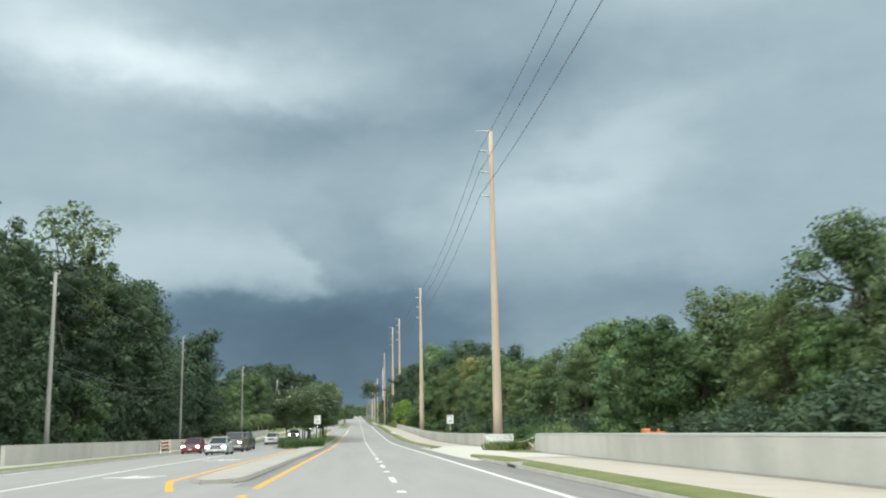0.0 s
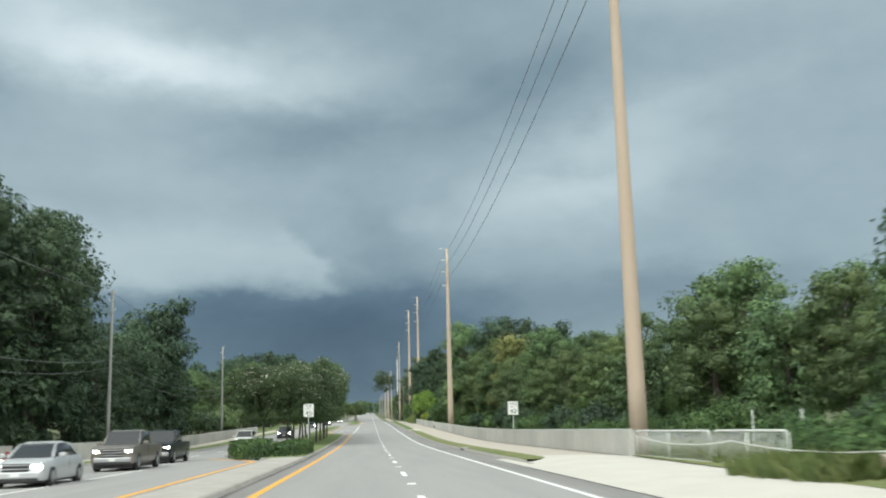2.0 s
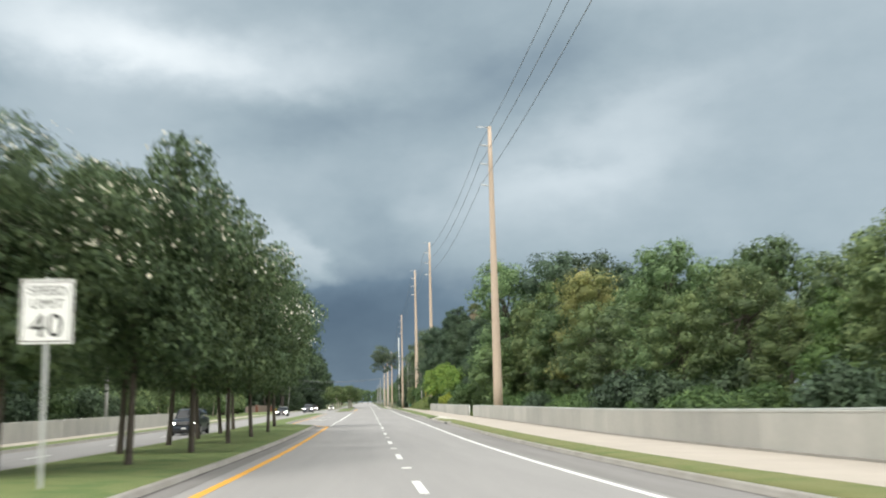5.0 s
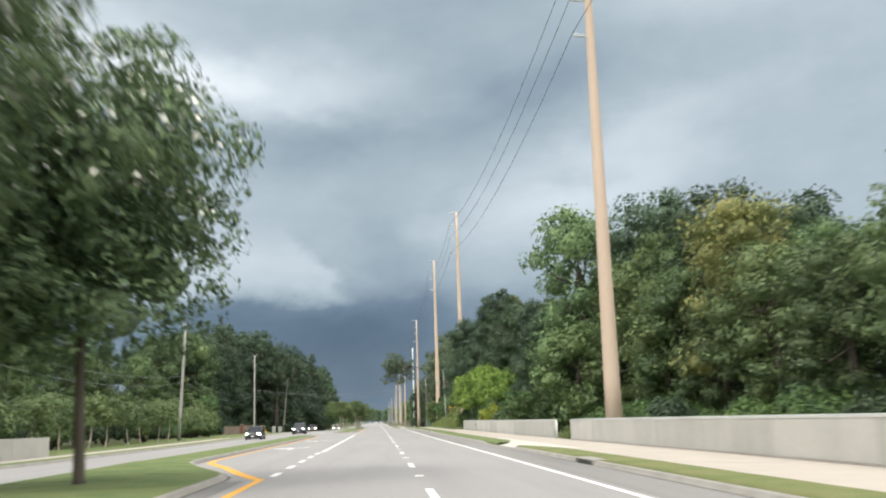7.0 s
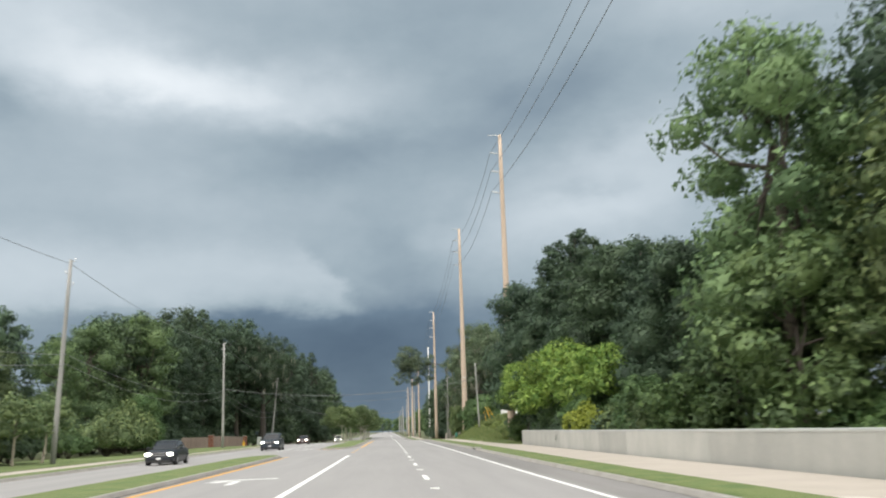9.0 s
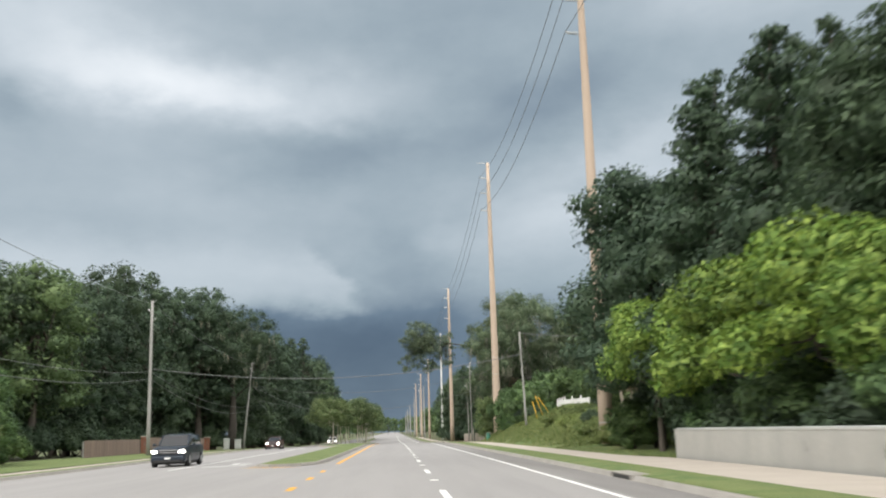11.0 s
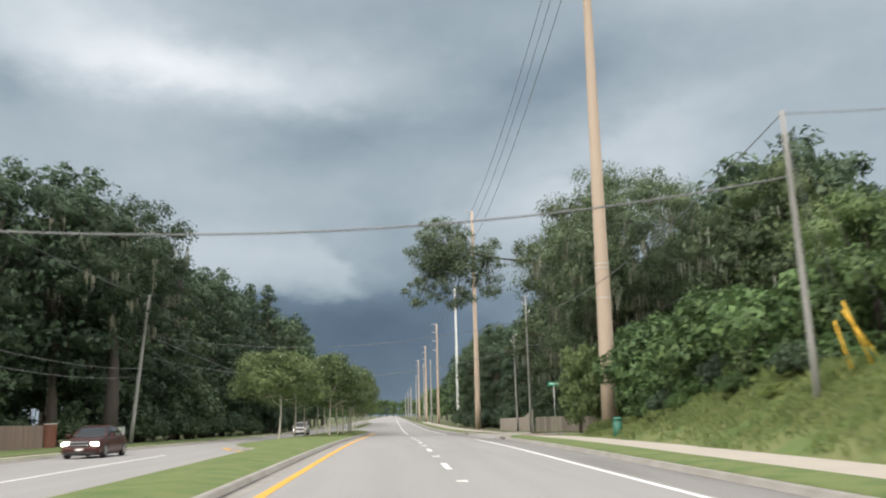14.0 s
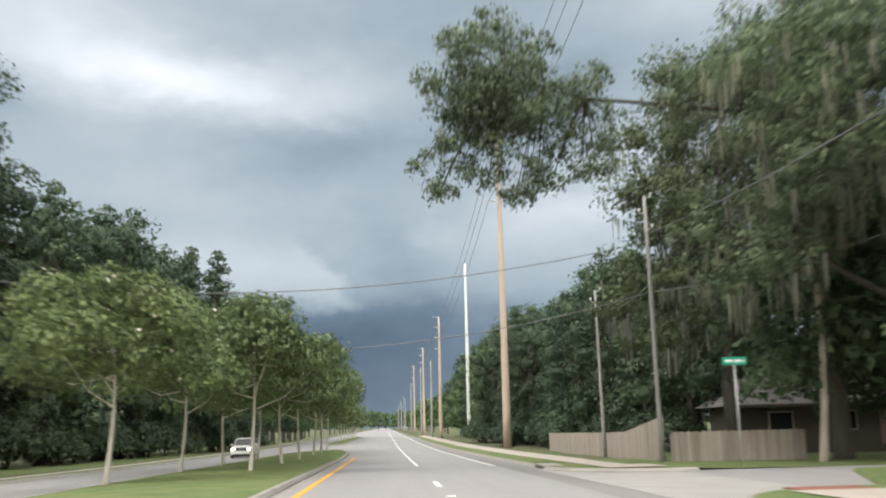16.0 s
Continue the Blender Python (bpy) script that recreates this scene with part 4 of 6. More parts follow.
sapling = build_tree("small_tree", 26, 4.6, 2.3, 0.1, LEAF_OLIVE, 3000, 0.2, "small lawn tree with a pale thin trunk", bark=PALE_BARK, clear=0.42, lumps=14, core=0.5)[0]
for k in range(8):
    plant(sapling, -26.6 - 0.4 * (k % 2), 240 + 6.9 * k, 0.9 + 0.05 * (k * 5 % 4), k * 77, group="small trees beside the lawn")
plant(vine_tree, -28.5, 326, 0.55, 20, group="brush beside the lawn")

wood(lambda y: -37.5, -1, 340, 425, 4.5, [shrub_dark], "dark hedge behind the fence", 0, 1.0, 1.4)

wood(lambda y: -28.0, -1, 304, 336, 6.5, [shrub_olive, shrub_olive, shrub], "brush beside the lawn", 0, 0.8, 1.2)

# ======================= flowering trees on the median =======================


def myrtle(seed, height, spread, count, size, bark, label, flowers=700, leaf=None, clear=0.30, shape="vase", stem=0.13):
    thing, blobs, rng = build_tree("flowering_tree", seed, height, spread, stem, leaf or LEAF_MYRTLE, count, size, label, bark=bark, clear=clear, lumps=24, shape=shape, core=0.4)
    upper = [b for b in blobs if b[2] > height * 0.55]
    sets = crown_sets(upper, flowers, size * 0.75, rng, 0.01, 0.1, -0.1, 0.8, 3, 0.9)[:1]
    bloom = new("blossom", tri_mesh("blossom", sets, BLOSSOM))
    bloom.parent = thing
    return tagged(thing)


myrtle_a = myrtle(31, 10.8, 4.5, 21000, 0.24, BARK, "flowering tree with white blossom on a grassy median", 650)
myrtle_b = myrtle(32, 10.4, 4.3, 21000, 0.24, BARK, "flowering tree with white blossom on a grassy median", 650)
myrtle_c = myrtle(33, 6.9, 3.9, 11000, 0.21, WHITE_BARK, "small pale-barked tree with spreading crown on a median", 90, LEAF_LIGHT, 0.46, "umbrella", 0.085)
ROW_A = "flowering trees on the first median"
for x, y, th, s, r in ((-8.0, 137.5, myrtle_b, 0.7, 45), (-10.4, 139.0, myrtle_a, 0.72, 130), (-6.2, 141.8, myrtle_a, 0.74, 15), (-5.9, 149, myrtle_a, 0.75, 0), (-5.9, 157.4, myrtle_b, 0.74, 80), (-5.9, 165.5, myrtle_a, 0.76, 200),
                       (-5.9, 173.5, myrtle_b, 0.75, 300), (-6.8, 186.8, myrtle_a, 0.92, 200),
                       (-8.4, 149.5, myrtle_b, 0.8, 10), (-8.3, 157, myrtle_a, 0.8, 60), (-8.4, 164.5, myrtle_b, 0.8, 150), (-8.6, 173, myrtle_a, 0.82, 250), (-9.4, 184, myrtle_b, 0.86, 220)):
    plant(th, x, y, s, r, 0.05, ROW_A, 1.07 if -7 < x else 1.0)
ROW_B = "small trees on the second median"
for x, y, s, r in ((-9.7, 405, 0.96, 0), (-9.6, 416, 0.98, 70), (-9.6, 427, 1.0, 140), (-9.6, 441, 1.0, 20), (-9.5, 456, 1.05, 200),
                   (-6.2, 413.7, 1.0, 90), (-6.0, 424, 0.95, 180), (-6.0, 434, 1.0, 270), (-6.1, 447, 1.0, 45), (-6.3, 459, 1.05, 310), (-6.6, 471, 1.0, 10)):
    plant(myrtle_c, x, y, s * 1.04, r, 0.05, ROW_B)
for y in range(540, 640, 11):
    plant(myrtle_c, -8.6, y, 0.95, y * 37 % 360, 0.05, "small trees on the distant median")

# ======================= poles and wires =======================


def tall_pole(x, y, height, base_z=-0.2, r0=0.5, r1=0.2, arms=True, material=None, bands=(), label="tall tapered tan concrete transmission pole"):
    z = Z(y) + base_z
    pole = empty("transmission_pole", Matrix.Translation((x, y, z)), label, "utility pole", "transmission poles along the sidewalk")
    h = height - base_z
    n = 8
    tube("shaft", [(0, 0, -0.5 + (h + 0.5) * i / n) for i in range(n + 1)], [r0 + (r1 - r0) * i / n for i in range(n + 1)], material or POLE, pole, 20)
    tube("cap", [(0, 0, h), (0, 0, h + 0.08)], [r1 * 1.08, r1 * 0.9], STEEL, pole, 16)
    for zz in bands:
        tube("band", [(0, 0, zz), (0, 0, zz + 0.05)], [r0 + (r1 - r0) * zz / h + 0.012] * 2, STEEL, pole, 20)
    tips = []
    if arms:
        tube("top_arm", [(0, 0, h - 0.15), (-0.7, 0, h + 0.02), (-1.6, 0, h - 0.02)], [0.07, 0.05, 0.035], STEEL, pole, 8)
        for drop in (2.3, 4.6, 7.2):
            arm = tube("insulator_arm", [(-r1 * 0.7, 0, h - drop - 0.1), (-0.6, 0, h - drop - 0.02), (-1.25, 0, h - drop + 0.1)], [0.06, 0.05, 0.04], STEEL, pole, 8)
            ribs = [(-0.42 - 0.055 * k, 0, h - drop - 0.03 + 0.006 * k) for k in range(14)]
            tube("insulator", ribs, [0.11 if k % 2 else 0.06 for k in range(14)], STEEL, arm, 10)
            tips.append((x - 1.27, y, z + h - drop + 0.1))
    return tips


def cable(a, b, sag, radius, label="black overhead cable between poles", n=24, group="overhead cables", name="cable", material=None):
    pts = [(a[0] + (b[0] - a[0]) * i / n, a[1] + (b[1] - a[1]) * i / n, a[2] + (b[2] - a[2]) * i / n - 4 * sag * (i / n) * (1 - i / n)) for i in range(n + 1)]
    return tagged(tube(name, pts, [radius] * (n + 1), material or WIRE, None, 5), label, "cable", group)


lines = [tall_pole(13.5, -26, 32), tall_pole(14.2, 95.9, 33.2), tall_pole(15.0, 223.8, 34.2, r0=0.56, r1=0.22), tall_pole(14.1, 321.5, 36.7, bands=(1.8, 8.5)), tall_pole(14.35, 391, 40.3, 0.4, r0=0.58, r1=0.22, bands=(8.8, 10.9, 11.2)), tall_pole(13.4, 481, 36.0),
         tall_pole(11.9, 585, 27, r0=0.42), tall_pole(11.6, 670, 27, r0=0.42), tall_pole(11.4, 760, 27, r0=0.42)]
for a, b in zip(lines, lines[1:]):
    for p, q in zip(a, b):
        cable(p, q, 2.4, 0.028, "high-voltage line between tall poles", 28, "high-voltage lines", "power_line")
tall_pole(14.0, 537, 31, r0=0.36, r1=0.2, arms=False, material=WHITE_RAIL, label="white steel mast among trees")
for k, y in enumerate(range(600, 1250, 70)):
    tall_pole(10.6 + 0.9 * (k % 2), y + 20 * (k % 3), 18 + 4 * (k % 2), r0=0.3, r1=0.16, arms=False, material=WOOD, label="distant grey utility pole")


def wood_pole(x, y, height, lean=(0.0, 0.0), gear=True, base_z=-0.2, group="wooden utility poles", r=0.2):
    z = Z(y) + base_z
    pole = empty("utility_pole", Matrix.Translation((x, y, z)), "weathered grey wooden utility pole", "utility pole", group)
    top = Vector((lean[0], lean[1], height))
    tube("shaft", [tuple(top * (k / 5) - Vector((0, 0, 0.4 if k == 0 else 0))) for k in range(6)], [r * (1 - 0.07 * k) for k in range(6)], WOOD, pole, 12)
    if gear:
        for k, s in ((0.99, 0.25), (0.93, -0.25), (0.87, 0.25)):
            p = top * k
            tube("insulator", [(p.x, p.y, p.z), (p.x + s * 1.3, p.y, p.z + 0.05), (p.x + s * 1.3, p.y, p.z + 0.28)], [0.04, 0.04, 0.06], STEEL, pole, 8)
    return Vector((x, y, z)) + top


L = [wood_pole(-25.0, 79, 15.2), wood_pole(-26.4, 144, 16.4), wood_pole(-25.5, 211, 15.3), wood_pole(-24.7, 284, 15.2, (0.65, 0.0)), wood_pole(-24.6, 354.5, 15.5), wood_pole(-25.5, 419.5, 14.4, (1.3, 0.4)), wood_pole(-25.4, 496, 12.0)]
for a, b in zip(L, L[1:]):
    for drop, sag in ((0.3, 1.0), (3.6, 1.6), (5.0, 2.0)) if a is L[5] else ((0.3, 1.0), (7.2, 1.4), (7.9, 1.7)):
        cable((a.x, a.y, a.z - drop), (b.x, b.y, b.z - drop), sag, 0.021)
wood_pole(-25.6, 580, 12)
wood_pole(-25.6, 660, 12)

# ======================= signs =======================
BLACK = surface("black_paint", (0.025, 0.025, 0.025), 0.5, 0.1, 2, 20, 0)
SIGN_WHITE = surface("sign_white", (0.78, 0.78, 0.76), 0.45, 0.08, 2, 20, 0)
SIGN_GREEN = surface("sign_green", (0.02, 0.34, 0.21), 0.45, 0.08, 2, 20, 0)
ORANGE = surface("orange_paint", (0.62, 0.22, 0.07), 0.5, 0.2, 2, 20, 0.05)
YELLOW = surface("yellow_plastic", (0.78, 0.46, 0.03), 0.5, 0.2, 2, 20, 0.05)
GREEN_BOX = surface("utility_green", (0.035, 0.155, 0.105), 0.5, 0.2, 1.5, 20, 0.05)
GREY_BOX = surface("utility_grey", (0.48, 0.50, 0.48), 0.55, 0.2, 1.5, 20, 0.05)
FENCE_WOOD = surface("weathered_fence_board", (0.40, 0.345, 0.295), 0.9, 0.35, 1.6, 25, 0.25, other=(0.28, 0.24, 0.21), per_object=0.35, streak=0.15)
RED_WOOD = surface("reddish_fence_board", (0.26, 0.19, 0.16), 0.9, 0.35, 1.6, 25, 0.25, per_object=0.3, streak=0.15)
BRICK = surface("red_brick", (0.28, 0.115, 0.075), 0.9, 0.3, 6, 30, 0.2, per_object=0.4)
VINYL = surface("white_vinyl", (0.80, 0.80, 0.78), 0.4, 0.08, 1.5, 20, 0.02)
ROOF = surface("grey_roof_shingle", (0.19, 0.178, 0.172), 0.9, 0.3, 1.0, 12, 0.4)
HOUSE_WALL = surface("house_wall_stucco", (0.085, 0.07, 0.058), 0.9, 0.2, 0.8, 20, 0.1)
DARK_GLASS = surface("dark_window", (0.02, 0.022, 0.025), 0.08, 0.1, 1, 10, 0)
RUBBER = surface("tyre_rubber", (0.022, 0.022, 0.023), 0.85, 0.2, 4, 30, 0.1)
RIM = surface("wheel_alloy", (0.45, 0.45, 0.46), 0.35, 0.1, 4, 30, 0, metal=0.8)
HEADLIGHT = glow("headlight_on", (1.0, 0.93, 0.82), 14.0)
DIM_LIGHT = surface("headlight_glass", (0.7, 0.7, 0.7), 0.15, 0.05, 2, 20, 0)


def lettering(text, height, material, parent, x, z, y, name="lettering"):
    """Raised letters on a sign that faces -y, centred at x with their foot at z."""
    cu = bpy.data.curves.new(name, "FONT")
    cu.body, cu.size, cu.align_x, cu.extrude = text, height / 0.7, "CENTER", 0.002
    tmp = bpy.data.objects.new(name, cu)
    me = bpy.data.meshes.new_from_object(tmp)
    bpy.data.objects.remove(tmp)
    me.materials.clear()
    me.materials.append(material)
    ob = new(name, me)
    ob.parent = parent
    ob.matrix_basis = pose(x, y, z, 90, 0, 0)
    return ob


def speed_sign(x, y, base, centre, turn=0.0):
    z = Z(y) + base
    sign = empty("speed_limit_sign", Matrix.Translation((x, y, z)) @ pose(0, 0, 0, 0, 0, turn), "white speed limit sign reading 40 on a steel post", "road sign", "speed limit signs")
    c = centre - base
    part("post", box(-0.035, 0.01, -0.3, 0.035, 0.06, c + 0.62, 0.006), STEEL, sign)
    w, h = 0.93, 1.18
    panel = part("panel", box(-w / 2, -0.012, c - h / 2, w / 2, 0.008, c + h / 2, 0.004), SIGN_WHITE, sign)
    rim = [box(-w / 2 + 0.03, -0.016, c + s * (h / 2 - 0.045) - 0.01, w / 2 - 0.03, -0.0125, c + s * (h / 2 - 0.045) + 0.01) for s in (-1, 1)]
    for bm in rim:
        part("border", bm, BLACK, panel)
    for s in (-1, 1):
        part("border", box(s * (w / 2 - 0.04) - 0.01, -0.016, c - h / 2 + 0.05, s * (w / 2 - 0.04) + 0.01, -0.0125, c + h / 2 - 0.05), BLACK, panel)
    lettering("SPEED", 0.17, BLACK, panel, 0, c + 0.30, -0.015)
    lettering("LIMIT", 0.17, BLACK, panel, 0, c + 0.06, -0.015)
    lettering("40", 0.42, BLACK, panel, 0, c - 0.46, -0.015)
    return sign


speed_sign(12.6, 129.7, -0.2, 3.02, -4)
speed_sign(-5.7, 133.6, 0.05, 3.32, 2)


def street_sign(x, y):
    z = Z(y) - 0.25
    sign = empty("street_name_sign", Matrix.Translation((x, y, z)), "small green street name sign on a steel pole", "road sign")
    tube("post", [(0, 0, -0.3), (0, 0, 4.3)], [0.035, 0.035], STEEL, sign, 8)
    blade = part("blade", box(-0.52, -0.012, 4.3, 0.52, 0.012, 4.62, 0.006), SIGN_GREEN, sign)
    for a, b in ((-0.38, -0.05), (0.03, 0.3), (0.36, 0.44)):
        part("plain_bar", box(a, -0.016, 4.41, b, -0.0125, 4.52), SIGN_WHITE, blade)


street_sign(14.05, 411.2)

# ======================= hedge, gates, small fences =======================


def hedge(x, y, boxes):
    rng = np.random.default_rng(41)
    z = Z(y)
    thing = empty("hedge", Matrix.Translation((x, y, z)), "clipped dark green hedge at the end of the median", "hedge")
    for cx, cy, hx, hy, h in boxes:
        n = int(2600 * (hx * hy * 4 + (hx + hy) * 4 * h) / 20)
        p = rng.uniform(-1, 1, (n, 3))
        face = rng.choice(3, n, p=[0.28, 0.28, 0.44])
        out = np.zeros((n, 3))
        for k in range(n):
            s = 1.0 if face[k] == 2 or rng.uniform() > 0.5 else -1.0
            p[k, face[k]] = s * rng.uniform(0.93, 1.02)
            out[k, face[k]] = s
        wob = 0.06 * np.sin(p[:, 0:1] * 5 + cy) * np.cos(p[:, 1:2] * 4)
        centres = np.concatenate([cx + p[:, :1] * hx * (1 + wob), cy + p[:, 1:2] * hy * (1 + wob), 0.05 + h / 2 + p[:, 2:3] * h / 2 * (1 + wob)], 1)
        core = box(cx - hx * 0.93, cy - hy * 0.93, 0.0, cx + hx * 0.93, cy + hy * 0.93, h * 0.95, 0.08)
        v = np.array([q.co for q in core.verts])
        bmesh.ops.triangulate(core, faces=core.faces)
        core.verts.index_update()
        f = np.array([[q.index for q in t.verts] for t in core.faces])
        core.free()
        ob = new("foliage", tri_mesh("foliage", [leaf_data(centres, out, 0.13, rng), (v, f)], LEAF_VINE))
        ob.parent = thing


hedge(-6.0, 106, [(0.55, -4.0, 1.25, 1.3, 0.82), (-0.75, -2.2, 1.2, 1.3, 0.9), (-1.7, 0.8, 1.1, 1.6, 0.92), (-1.8, 4.2, 1.1, 1.9, 0.9), (1.25, 0.9, 0.9, 3.2, 0.84)])


def tube_gate(y0, y1, x=11.95, h=1.2):
    """A white tubular barrier with rounded top corners and thin bars."""
    ym = (y0 + y1) / 2
    z = Z(ym) - 0.08
    gate = empty("railing", Matrix.Translation((x, ym, z)), "white tubular steel railing with rounded corners", "railing", "railings across the driveway")
    L = (y1 - y0) / 2 - 0.05
    slope = (Z(y1) - Z(y0)) / (y1 - y0)
    r = 0.18
    pts = [(0, -L, 0.0), (0, -L, h - r), (0, -L + r * 0.3, h - r * 0.3), (0, -L + r, h), (0, L - r, h), (0, L - r * 0.3, h - r * 0.3), (0, L, h - r), (0, L, 0.0)]
    pts = [(a, b, c + slope * b) for a, b, c in pts]
    tube("frame", pts, [0.036] * len(pts), WHITE_RAIL, gate, 8)
    tube("bottom_rail", [(0, -L, 0.1 - slope * L), (0, L, 0.1 + slope * L)], [0.035] * 2, WHITE_RAIL, gate, 8)
    tube("post", [(0, L * 0.02, -0.3), (0, L * 0.02, h)], [0.03] * 2, WHITE_RAIL, gate, 8)
    first = None
    n = int(2 * L / 0.24)
    for k in range(1, n):
        b = -L + 2 * L * k / n
        if first is None:
            first = tube("bar", [(0, 0, 0.1), (0, 0, h)], [0.015] * 2, WHITE_RAIL, gate, 5)
            first.location = (0, b, slope * b)
        else:
            o = first.copy()
            scene.collection.objects.link(o)
            o.location = (0, b, slope * b)


tube_gate(79.1, 88.6)
tube_gate(72.8, 78.8)
tube_gate(228.5, 229.2, 12.2)
for y0, y1, x in ((-42, 63.5, 12.02), (89.5, 222.6, 12.02), (229.3, 299.3, 12.22)):
    n = int((y1 - y0) / 5)
    pts = [(x, y0 + (y1 - y0) * k / n, Z(y0 + (y1 - y0) * k / n) + 1.175) for k in range(n + 1)]
    tagged(tube("wall_rail", pts, [0.035] * (n + 1), GREY_BOX, None, 6), "pale metal pipe along the top of the wall", "trim", kind="structure")
tagged(loft("roadside_grass", steps(61, 88.5, 1.0), lambda y: [(at([(61, 9.9), (70, 10.4), (80, 11.2), (88.5, 11.7)], y) + 0.15 * noise.noise(Vector((0, y * 0.9, 5))), 0.03), (11.9, 0.045), (12.4, 0.0), (13.6, -0.16)], DRY_GRASS, kind="structure", smooth=True), "uneven grass before the railings", "grass")


def dirt_heap(x, y, r, h):
    """A low heap of spoil with a lumpy surface and some broken boards in it."""
    z = Z(y) - 0.25
    heap = empty("dirt_heap", Matrix.Translation((x, y, z)), "low heap of brown dirt and broken boards behind the railings", "dirt heap")
    verts, faces, rings, sides = [(0, 0, h)], [], 9, 22
    for i in range(1, rings + 1):
        q = i / rings
        for k in range(sides):
            a = 2 * math.pi * k / sides
            lump = noise.noise(Vector((math.cos(a) * q * 3, math.sin(a) * q * 3, 1.7)))
            verts.append((r * q * math.cos(a) * (1 + 0.2 * lump), r * 1.5 * q * math.sin(a) * (1 + 0.2 * lump), h * (1 - q * q) ** 1.3 * (1 + 0.6 * lump) + 0.1 * lump * (1 - q)))
    for k in range(sides):
        faces.append((0, 1 + k, 1 + (k + 1) % sides))
        for i in range(rings - 1):
            a, b = 1 + i * sides + k, 1 + i * sides + (k + 1) % sides
            faces.append((a, a + sides, b + sides, b))
    mesh_object("soil", verts, faces, SOIL, heap, smooth=True)
    for k in range(7):
        b = part("board", box(-0.55, -0.07, -0.015, 0.55, 0.07, 0.015, 0.004), FENCE_WOOD, heap)
        b.matrix_basis = pose(r * 0.6 * math.sin(k * 2.4), r * 0.8 * math.cos(k * 2.4), h * 0.55, 20 * math.sin(k * 3.1), 25 * math.cos(k * 1.7), k * 53)


dirt_heap(13.5, 68.2, 1.5, 1.0)
cable((11.7, 88.0, Z(88) + 0.95), (11.7, 76.5, Z(76.5) + 0.8), 0.25, 0.018, "pale rope strung between railings", 10, "ropes", "rope", SIGN_WHITE)
cable((11.7, 76.5, Z(76.5) + 0.8), (11.85, 63.6, Z(64) + 0.95), 0.3, 0.018, "pale rope strung between railings", 10, "ropes", "rope", SIGN_WHITE)
for x, y, s, th in ((14.4, 71.5, 0.72, shrub), (13.6, 75.0, 0.45, shrub), (14.6, 67.0, 0.5, shrub_olive), (16.0, 79.5, 0.6, shrub), (16.5, 73.0, 0.8, shrub_dark), (13.4, 226.3, 0.5, shrub), (16.8, 227.0, 0.8, shrub), (11.5, 70.0, 0.28, shrub)):
    plant(th, x, y, s, x * 61, group="weeds behind the railings")
for x, y, h in ((20.5, 96, 2.0), (24.0, 110, 2.1), (19.5, 88, 1.9)):
    tagged(tube("marker_post", [(x, y, Z(y) - 0.4), (x + 0.03, y, Z(y) + h)], [0.045, 0.045], GREY_BOX, None, 8), "short grey post in the weeds", "post", "short posts in the weeds")


def tufts(name, label, spots, blades, height, spread, material, seed, dz):
    """Long grass as one mass of bent blades round the given spots (x, y, radius)."""
    rng = np.random.default_rng(seed)
    total = sum(s[2] ** 2 for s in spots)
    verts, tris = [], []
    for x, y, r in spots:
        n = max(20, int(blades * r * r / total))
        a, d = rng.uniform(0, 6.283, n), r * np.sqrt(rng.uniform(0, 1, n))
        px, py = x + d * np.cos(a), y + d * np.sin(a)
        h = height * rng.uniform(0.5, 1.2, n)
        w = 0.016 + 0.02 * rng.uniform(0, 1, n)
        b, t = rng.uniform(-1.7, 0.4, n), rng.normal(0, spread, (n, 2))
        for k in range(n):
            z = Z(float(py[k])) + dz(float(px[k]), float(py[k]))
            i = len(verts)
            c, s = math.cos(b[k]) * w[k], math.sin(b[k]) * w[k]
            verts += [(px[k] - c, py[k] - s, z - 0.05), (px[k] + c, py[k] + s, z - 0.05), (px[k] + t[k, 0] * 0.45 + c * 0.7, py[k] + t[k, 1] * 0.45 + s * 0.7, z + h[k] * 0.62), (px[k] + t[k, 0], py[k] + t[k, 1], z + h[k])]
            tris += [(i, i + 1, i + 2), (i, i + 2, i + 3)]
    lean = rng.normal(0, 0.22, (len(verts) // 4, 3)) + np.array([-0.25, -0.1, 1.0])
    ob = new(name, tri_mesh(name, [(np.array(verts), np.array(tris), np.repeat(lean / np.linalg.norm(lean, axis=1)[:, None], 4, axis=0))], material))
    return tagged(ob, label, "grass", kind="stuff")


grow = random.Random(9)
tagged(loft("bank_grass", steps(303, 390, 1.5), lambda y: [(x, bank(x, y) - 0.18 - 0.1 * (1 - ease(x, 10.98, 11.2)) + 0.14 + 0.05 * noise.noise(Vector((x * 0.6, y * 0.5, 2)))) for x in (10.98, 11.12, 11.4, 12.0, 13.0, 14.0, 15.0, 16.0, 17.0, 18.4)], BANK_GRASS, kind="structure", smooth=True), "rough mown grass on the bank", "grass")
spots = [(grow.uniform(15.6, 19.5), grow.uniform(318, 384), grow.uniform(0.8, 2.0)) for _ in range(80)]
spots = [s for s in spots if not (343 < s[1] < 364 and s[0] < 20)] + [(grow.uniform(14.5, 16.6), grow.uniform(345, 362), 0.9) for _ in range(10)]
spots += [(grow.uniform(14.4, 19.5), grow.uniform(318, 350), grow.uniform(1.0, 1.6)) for _ in range(36)]
tufts("long_grass", "long unmown grass on the bank", spots, 30000, 0.72, 0.26, TALL_GRASS, 3, lambda x, y: -0.18 + bank(x, y))
spots = [(12.6 + 0.9 * i + grow.uniform(-0.4, 0.4), 322 + 1.4 * k + grow.uniform(-0.6, 0.6), 1.25) for i in range(6) for k in range(46)]
